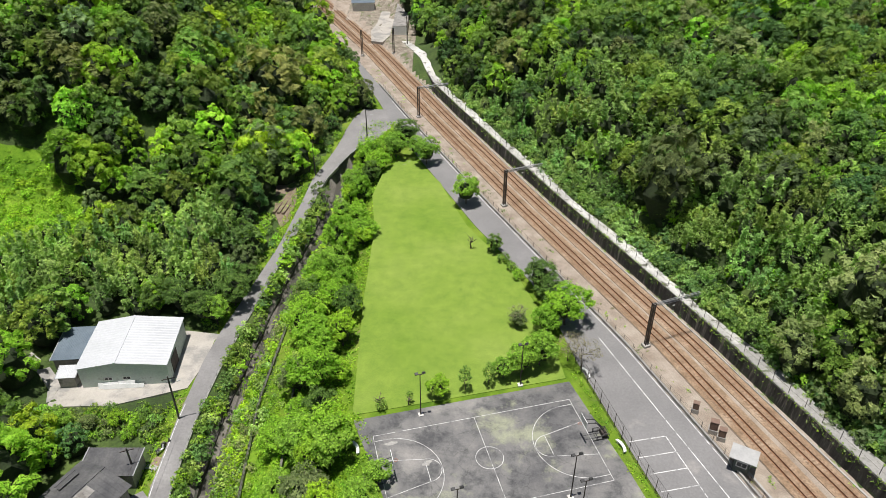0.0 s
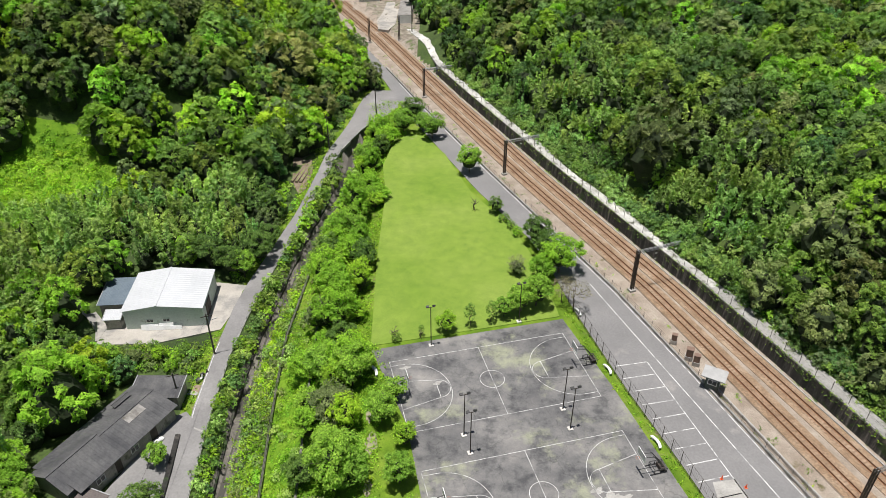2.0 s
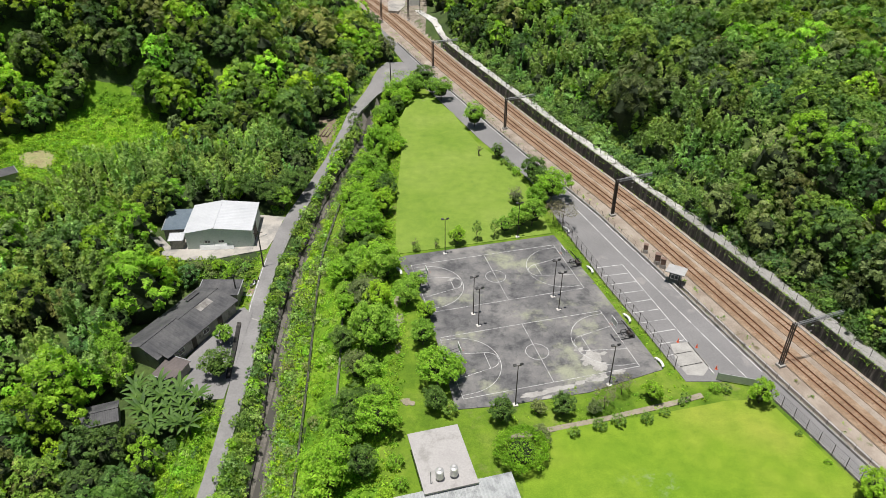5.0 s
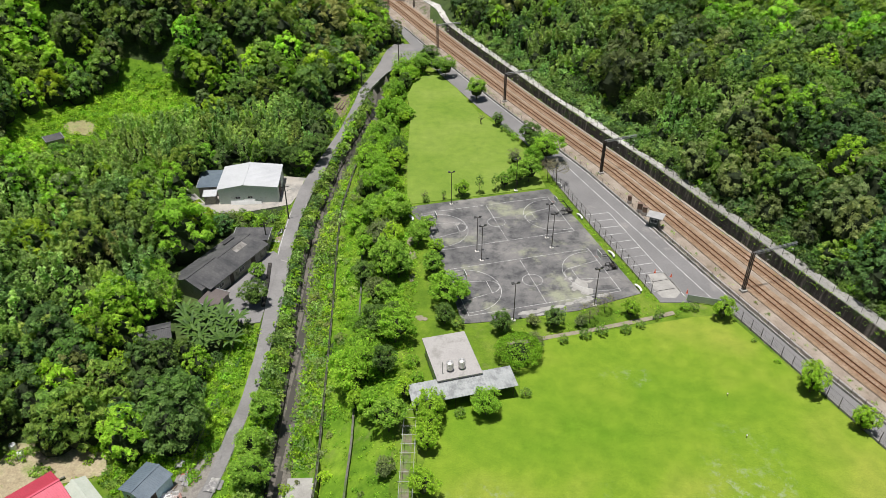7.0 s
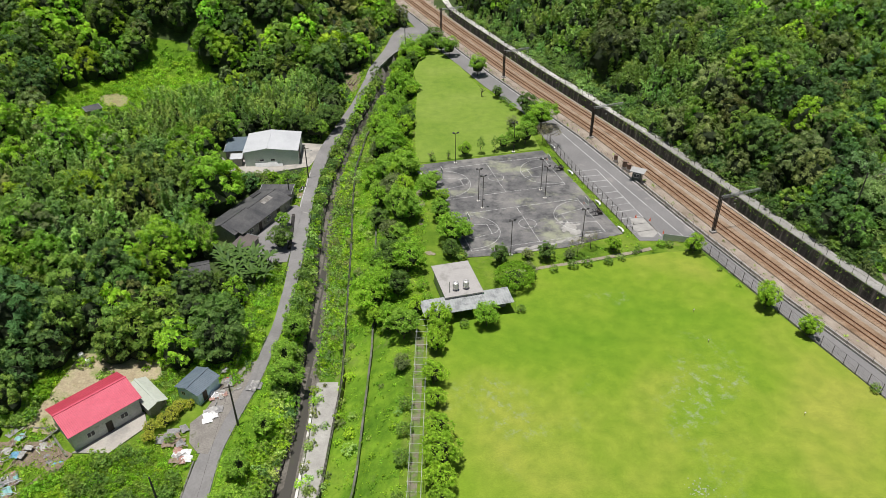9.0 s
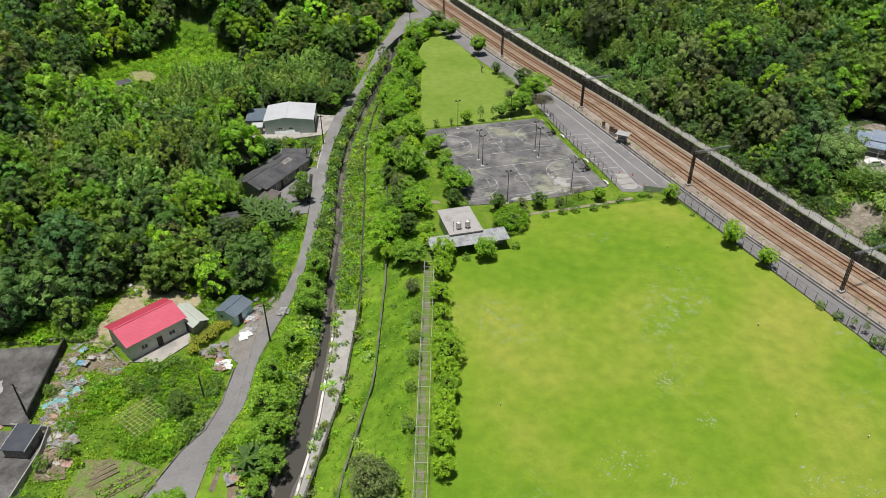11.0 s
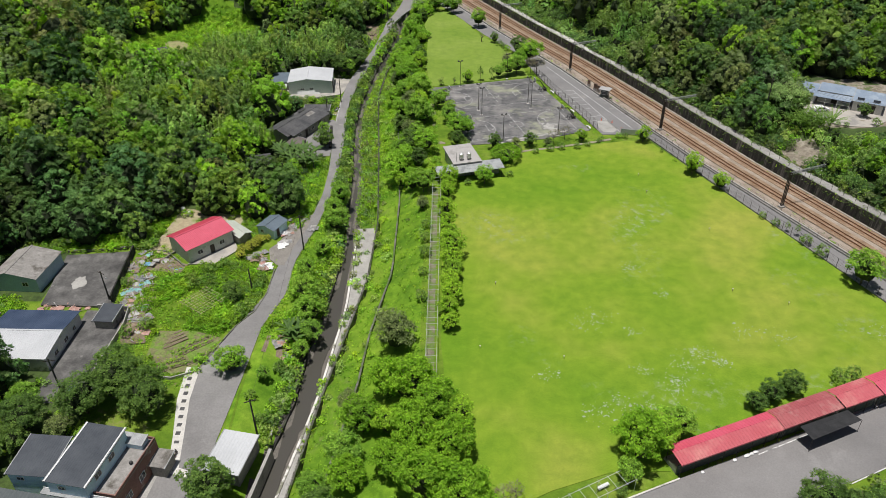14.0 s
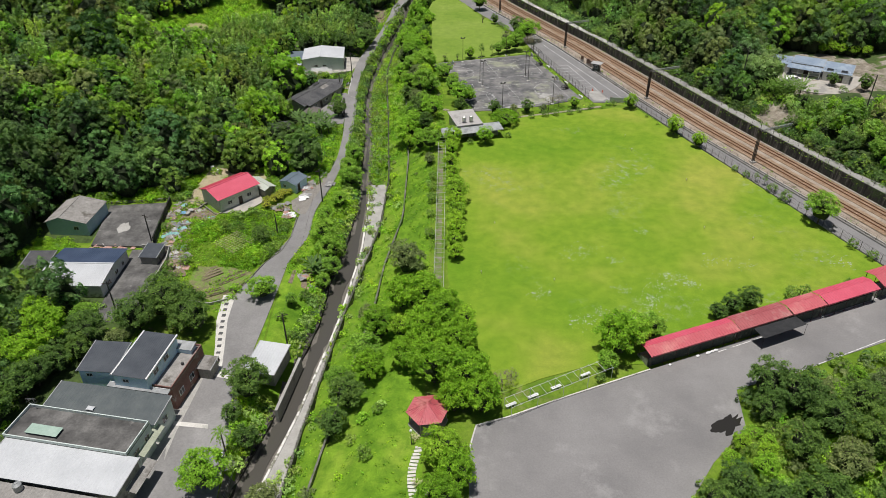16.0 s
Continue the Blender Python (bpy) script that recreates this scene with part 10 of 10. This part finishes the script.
# pale specks that paint the shine of small puddles onto the field
def bare_specks():
    rng = np.random.default_rng(95)
    count = 0
    bm = bmesh.new()
    for cx0, cy0, many, wide in ((31.8, -46.6, 7, 0.8), (27.2, -53.4, 9, 1.0), (35.4, -49.4, 6, 0.7), (26.6, -55.6, 6, 1.0), (64.8, -42.6, 8, 1.6), (14.6, -59.4, 8, 1.2), (21.5, -58.9, 7, 1.0), (22.6, -50.6, 5, 0.8), (23.2, -42.0, 4, 0.8), (41.8, -42.5, 6, 1.3), (47.0, -44.0, 5, 1.2), (30.6, -31.8, 4, 0.8), (18.0, -38.0, 5, 1.6), (8.0, -52.0, 4, 1.2), (27.0, -24.2, 8, 1.2), (15.8, -39.7, 5, 1.6), (29.4, -50.0, 7, 1.4), (33.8, -48.0, 8, 1.4), (17.8, -58.0, 6, 1.6)):
        for k in range(many * 8):
            px, py = cx0 + rng.normal(0, wide), cy0 + rng.normal(0, wide * 0.8)
            r = rng.uniform(0.04, 0.15) * (2.2 if rng.random() < 0.07 else 1.0)
            pts = []
            for j in range(7):
                a = 2 * math.pi * j / 7
                q = r * rng.uniform(0.5, 1.3)
                pts.append((px + q * math.cos(a), py + q * 0.8 * math.sin(a)))
            count += 1
            prism(bm, pts, 0.0, 0.038 + 0.00004 * count)
    tagged(part("bare_specks", bm, mat("pale_puddle_shine", [(0.24, 0.31, 0.18), (0.36, 0.41, 0.3)], 1.5, 6, 0.2, 0.9)), "small pale specks painted as puddle shine on the sports field", "bare soil", kind="stuff")


bare_specks()


# thicket south of the forecourt
def thicket():
    rng = np.random.default_rng(97)
    xs, ys = scatter(rng, 22, 90, -112, -60, 2.2)
    edge = np.interp(xs, [21.5, 27, 33.4, 35, 46, 62, 90], [-97, -90, -84, -77.5, -72.6, -66.4, -55.2])
    z = (ys < edge + 0.5) & (rng.random(len(xs)) < 0.9)
    xs, ys = xs[z], ys[z]
    plant("shrubs_thicket", "thicket of green shrubs and weeds beside the forecourt", "shrubs", 98, xs, ys, SHRUB, rng.integers(0, 8, len(xs)), rng.uniform(0.6, 1.5, len(xs)), GREENS, rng.choice([0, 1, 2, 1, 1, 4], len(xs)))


thicket()

# more litter on the strip beside the concrete yard
for k in range(11):
    s = k / 10
    heap("litter of grey boards, netting and sheets on bare soil", -70.6 + 4.6 * s + 1.6 * math.sin(5 * k), -9.4 - 21.0 * s + 0.8 * math.cos(3 * k), 1.5, 4, 7, ((4, 5, 2), (1, 4, 4), (5, 4, 2), (2, 4, 3))[k % 4], 700 + k)
# pale worn spot on the concrete yard
bm = bmesh.new()
pts = []
for k in range(40):
    a = 2 * math.pi * k / 40
    f = 1 + sum(q * noise.noise((9 + math.cos(a) * w, math.sin(a) * w, w)) for q, w in ((0.5, 0.9), (0.3, 3.0)))
    pts.append((-80.2 + 1.5 * f * math.cos(a), -18.4 + 1.9 * f * math.sin(a)))
prism(bm, pts, -6.7, -6.545)
structure("pavement_worn_spot", bm, CONCRETE, "pale worn spot on the dark yard")
# things on and around the row of houses
k = thing("roof_ball", "small black rubber ball lying on the terrace roof", "ball", (-52.4, -64.6, ZH + 4.48))
bm = bmesh.new()
bmesh.ops.create_icosphere(bm, subdivisions=2, radius=0.28, matrix=Matrix.Translation((0, 0, 0.26)))
part("shell", bm, BLACK_PAINT, k, smooth=True)
k = thing("skylight", "pale plastic skylight in the dark green roof", "skylight", (-63.8, -74.2, ZH + 4.42), TH)
part("pane", boxes((-0.6, 0.6, -0.35, 0.35, 0, 0.06)), WHITE_ROOF, k)
part("frame", boxes((-0.68, 0.68, -0.43, -0.36, -0.02, 0.05), (-0.68, 0.68, 0.36, 0.43, -0.02, 0.05)), GALV, k)
for x, y, hh in ((-72.6, -74.6, 2.6), (-71.6, -74.9, 2.9), (-74.2, -80.6, 2.2)):
    k = thing("roof_aerial", "thin grey aerial rod on the house roof", "aerial", (x, y, ZH + 4.6), group="roof aerials")
    bm = bmesh.new()
    bar(bm, (0, 0, -0.4), (0.1, 0, hh), 0.035, 5, 0.02)
    part("rod", bm, GALV, k)
    bm = bmesh.new()
    for q in range(4):
        bar(bm, (-0.35, 0, hh - 0.2 - 0.25 * q), (0.5, 0, hh - 0.2 - 0.25 * q), 0.014, 4)
    part("crossbar", bm, GALV, k)
AWNING = mat("olive_plastic_awning", [(0.3, 0.33, 0.24), (0.4, 0.42, 0.32)], 0.5, 3, 0.12, 0.6, bump=0.02)
k = thing("awning", "long faded olive awning along the house front", "awning", (-53.9, -79.1, ZH), TH)
bm = bmesh.new()
sheet(bm, [(1.5, -3.0, 2.7), (1.5, 3.0, 2.7), (0.2, 3.0, 3.2), (0.2, -3.0, 3.2)], 16, 0.025, 0.02)
part("sheet", bm, AWNING, k)
for yy in (-2.8, 0, 2.8):
    bm = bmesh.new()
    bar(bm, (0.2, yy, 2.5), (1.4, yy, 2.68), 0.025, 5)
    part("bracket", bm, STEEL_DARK, k)
k = thing("awning", "grey sheet awning over the shop front", "awning", (-53.0, -85.4, ZH), TH)
bm = bmesh.new()
sheet(bm, [(1.6, -2.9, 2.5), (1.6, 2.9, 2.5), (0.1, 2.9, 2.95), (0.1, -2.9, 2.95)], 16, 0.025, 0.02)
part("sheet", bm, GREY_ROOF, k)
for x, y, s in ((-49.6, -60.4, 0.3), (-48.9, -60.0, 0.26), (-50.3, -60.0, 0.24)):
    k = thing("flower_pot", "red clay pot with a small plant by the stall", "flower pot", (x, y, gz(x, y) + 0.12), group="flower pots")
    bm = bmesh.new()
    bar(bm, (0, 0, 0), (0, 0, s * 1.5), s * 0.7, 12, s)
    part("pot", bm, RUST_RED, k)
    r = np.random.default_rng(int(s * 100))
    p = np.stack([r.normal(0, s * 0.6, 40), r.normal(0, s * 0.6, 40), s * 1.5 + s * 2 * r.random(40)], 1)
    nn = r.normal(0, 0.6, (40, 3)) + np.array([0, 0, 0.9])
    nn /= np.linalg.norm(nn, axis=1)[:, None]
    o = new("plant", leaf_mesh("plant", sprays(r, p, nn, s, 0, 0.6, 3), [LEAF_MID]))
    o.parent = k
k = thing("garden_table", "round white table beside the lane", "table", (-42.9, -80.2, gz(-42.9, -80.2) + 0.1))
bm = bmesh.new()
bar(bm, (0, 0, 0.7), (0, 0, 0.75), 0.6, 20)
part("tabletop", bm, WHITE_METAL, k)
bm = bmesh.new()
bar(bm, (0, 0, 0), (0, 0, 0.698), 0.06, 8)
part("leg", bm, GALV, k)
bm = bmesh.new()
bar(bm, (0, 0, -0.1), (0, 0, 0.05), 0.3, 14)
part("foot", bm, GALV, k)
heap("dark clutter under the palm beside the lane", -42.0, -81.4, 0.9, 4, 4, (4, 4, 1), 801)
fence("grey pipe railing above the stream", [(-39.6, -71.0), (-40.1, -77.0), (-40.8, -84.5), (-42.2, -95)], 1.0, 2.0, lambda x, y: gz(x, y), GALV, (0.5, 0.95), 0.035, 0.025)


# creepers and shrubs that hang over the retaining wall and spill onto its path
def wall_creepers():
    rng = np.random.default_rng(99)
    ys = rng.uniform(-60, 194, 620)
    ys = ys[coarse_field(ys, ys * 0, 0.12, 4) > -0.12]
    xs = EAST_X(ys) + 10.9 + np.where(rng.random(len(ys)) < 0.45, rng.uniform(0.2, 1.5, len(ys)), rng.uniform(1.9, 3.2, len(ys)))
    plant("creepers_wall", "green creepers and weeds over the railway retaining wall", "creepers", 100, xs, ys, SHRUB, rng.integers(0, 8, len(xs)), rng.uniform(0.25, 0.7, len(xs)), GREENS, rng.choice([0, 1, 4, 1, 5], len(xs)))


wall_creepers()


def blotch(name, label, cx0, cy0, rx, ry, z0, z1, material, lean=0.0):
    """An irregular flat patch of ground."""
    bm = bmesh.new()
    pts = []
    for k in range(44):
        a = 2 * math.pi * k / 44
        f = 1 + sum(h * noise.noise((cx0 * 3 + math.cos(a) * q, cy0 * 3 + math.sin(a) * q, q)) for h, q in ((0.5, 0.9), (0.35, 2.6), (0.2, 6.0)))
        pts.append((cx0 + rx * f * math.cos(a), cy0 + ry * f * math.sin(a) + lean * rx * f * math.cos(a)))
    prism(bm, pts, z0, z1)
    return structure(name, bm, material, label)


DUST = mat("pale_pinkish_soil", [(0.24, 0.21, 0.15), (0.33, 0.29, 0.22)], 0.6, 4, 0.25, 0.95, bump=0.3, patch=(0.2, 0.26, 0.08), patch_scale=0.5, patch_edge=(0.54, 0.66))
bm = bmesh.new()
trail = [(5.5, 24.3), (12.7, 26.0), (19.5, 27.6), (26.5, 29.6), (31.0, 31.1), (34.2, 32.2)]
ribbon(bm, [(x - 0.12, y + 0.45 + 0.12 * math.sin(x)) for x, y in trail], [(x + 0.12, y - 0.4 + 0.1 * math.sin(2 * x)) for x, y in trail], lambda x, y: 0.045, 0.2)
structure("pavement_dirt_trail", bm, DUST, "trodden pale dirt trail between courts and sports field")
bm = bmesh.new()
ribbon(bm, [(-10.3, 7.0), (-10.6, -24.0), (-10.8, -56.0)], [(-9.1, 7.0), (-9.4, -24.0), (-9.4, -56.0)], lambda x, y: 0.045 + max(gz(x, y), gz(x + 0.4, y), gz(x - 0.4, y)), 0.3)
structure("pavement_pergola_path", bm, mat("earth_path_with_grass", [(0.15, 0.14, 0.09), (0.24, 0.215, 0.16)], 0.6, 4, 0.3, 0.95, bump=0.3, patch=(0.12, 0.2, 0.03), patch_scale=0.5, patch_edge=(0.42, 0.56)), "worn earth path under the long pergola")
for x, y, rx, ry in ((-10.8, 49.6, 0.8, 1.6), (-10.5, 42.6, 0.5, 1.2), (-8.6, 31.0, 1.0, 0.8), (-11.2, 55.0, 0.6, 1.4)):
    blotch("ground_worn_soil", "worn bare soil patch beside the courts", x, y, rx, ry, -0.3, max(gz(x, y), gz(x + rx, y)) + 0.03, DUST)

# white sacks and a sheet along the front of the grandstand
for x, y, w in ((31.0, -68.3, 0.4), (32.9, -67.6, 0.7), (34.2, -67.0, 0.5), (33.6, -67.3, 0.35), (26.1, -70.3, 0.3)):
    k = thing("white_sack", "white sand sack lying at the foot of the grandstand", "sack", (x, y, 0.05), 23, group="sacks at the grandstand")
    bm = bmesh.new()
    bmesh.ops.create_icosphere(bm, subdivisions=2, radius=0.4)
    for v in bm.verts:
        v.co = Vector((v.co.x * 2.2 * w, v.co.y * 0.6, max(-0.08, v.co.z * 0.3) + 0.08)) * (1 + 0.5 * noise.noise(v.co * 4 + Vector((x, y, 0))))
    part("sack_body", bm, WHITE_METAL, k, smooth=True)
# round steel tank on the old house's roof
k = thing("roof_tank", "round dull steel water tank on the faded red roof", "water tank", (-67.6, -89.0, ZH + 4.3))
bm = bmesh.new()
bar(bm, (0, 0, 0), (0, 0, 0.9), 0.62, 18)
bar(bm, (0, 0, 0.9), (0, 0, 1.2), 0.62, 18, 0.2)
part("drum", bm, GALV, k)
bm = bmesh.new()
bar(bm, (0, 0, 1.2), (0, 0, 1.27), 0.2, 12)
part("lid", bm, GALV, k)


def wall_moss():
    """Hanging weeds and moss along the top of the retaining wall."""
    rng = np.random.default_rng(123)
    count = 5200
    ys = rng.uniform(-70, 194, count)
    ys = ys[coarse_field(ys, ys * 0, 0.09, 8) + 0.35 * rng.random(count) > -0.08]
    count = len(ys)
    down = rng.random(count) ** 1.6
    x = np.array([beside_x(10.0, y) for y in ys]) + 0.15 - 0.22 * down + rng.normal(0, 0.1, count)
    p = np.stack([x, ys, 2.15 - 1.1 * down], 1)
    n = np.stack([rng.normal(-0.5, 0.3, count), rng.normal(-0.2, 0.3, count), rng.uniform(0.5, 1.0, count)], 1)
    n /= np.linalg.norm(n, axis=1)[:, None]
    quads = sprays(rng, p, n, 0.42, 0.5, 0.6, 3)
    tint = np.repeat(rng.normal(0, 0.12, (count, 1)), 3, 1)
    ob = new("moss_wall_top", leaf_mesh("moss_wall_top", quads, [LEAF_OLIVE, LEAF_LIME, LEAF_MID], rng.integers(0, 3, count), tint))
    tagged(ob, "hanging weeds and moss along the top of the railway wall", "moss", kind="stuff")


wall_moss()

for proto in KINDS.values():
    for o in (*proto.children_recursive, proto):
        bpy.data.objects.remove(o)
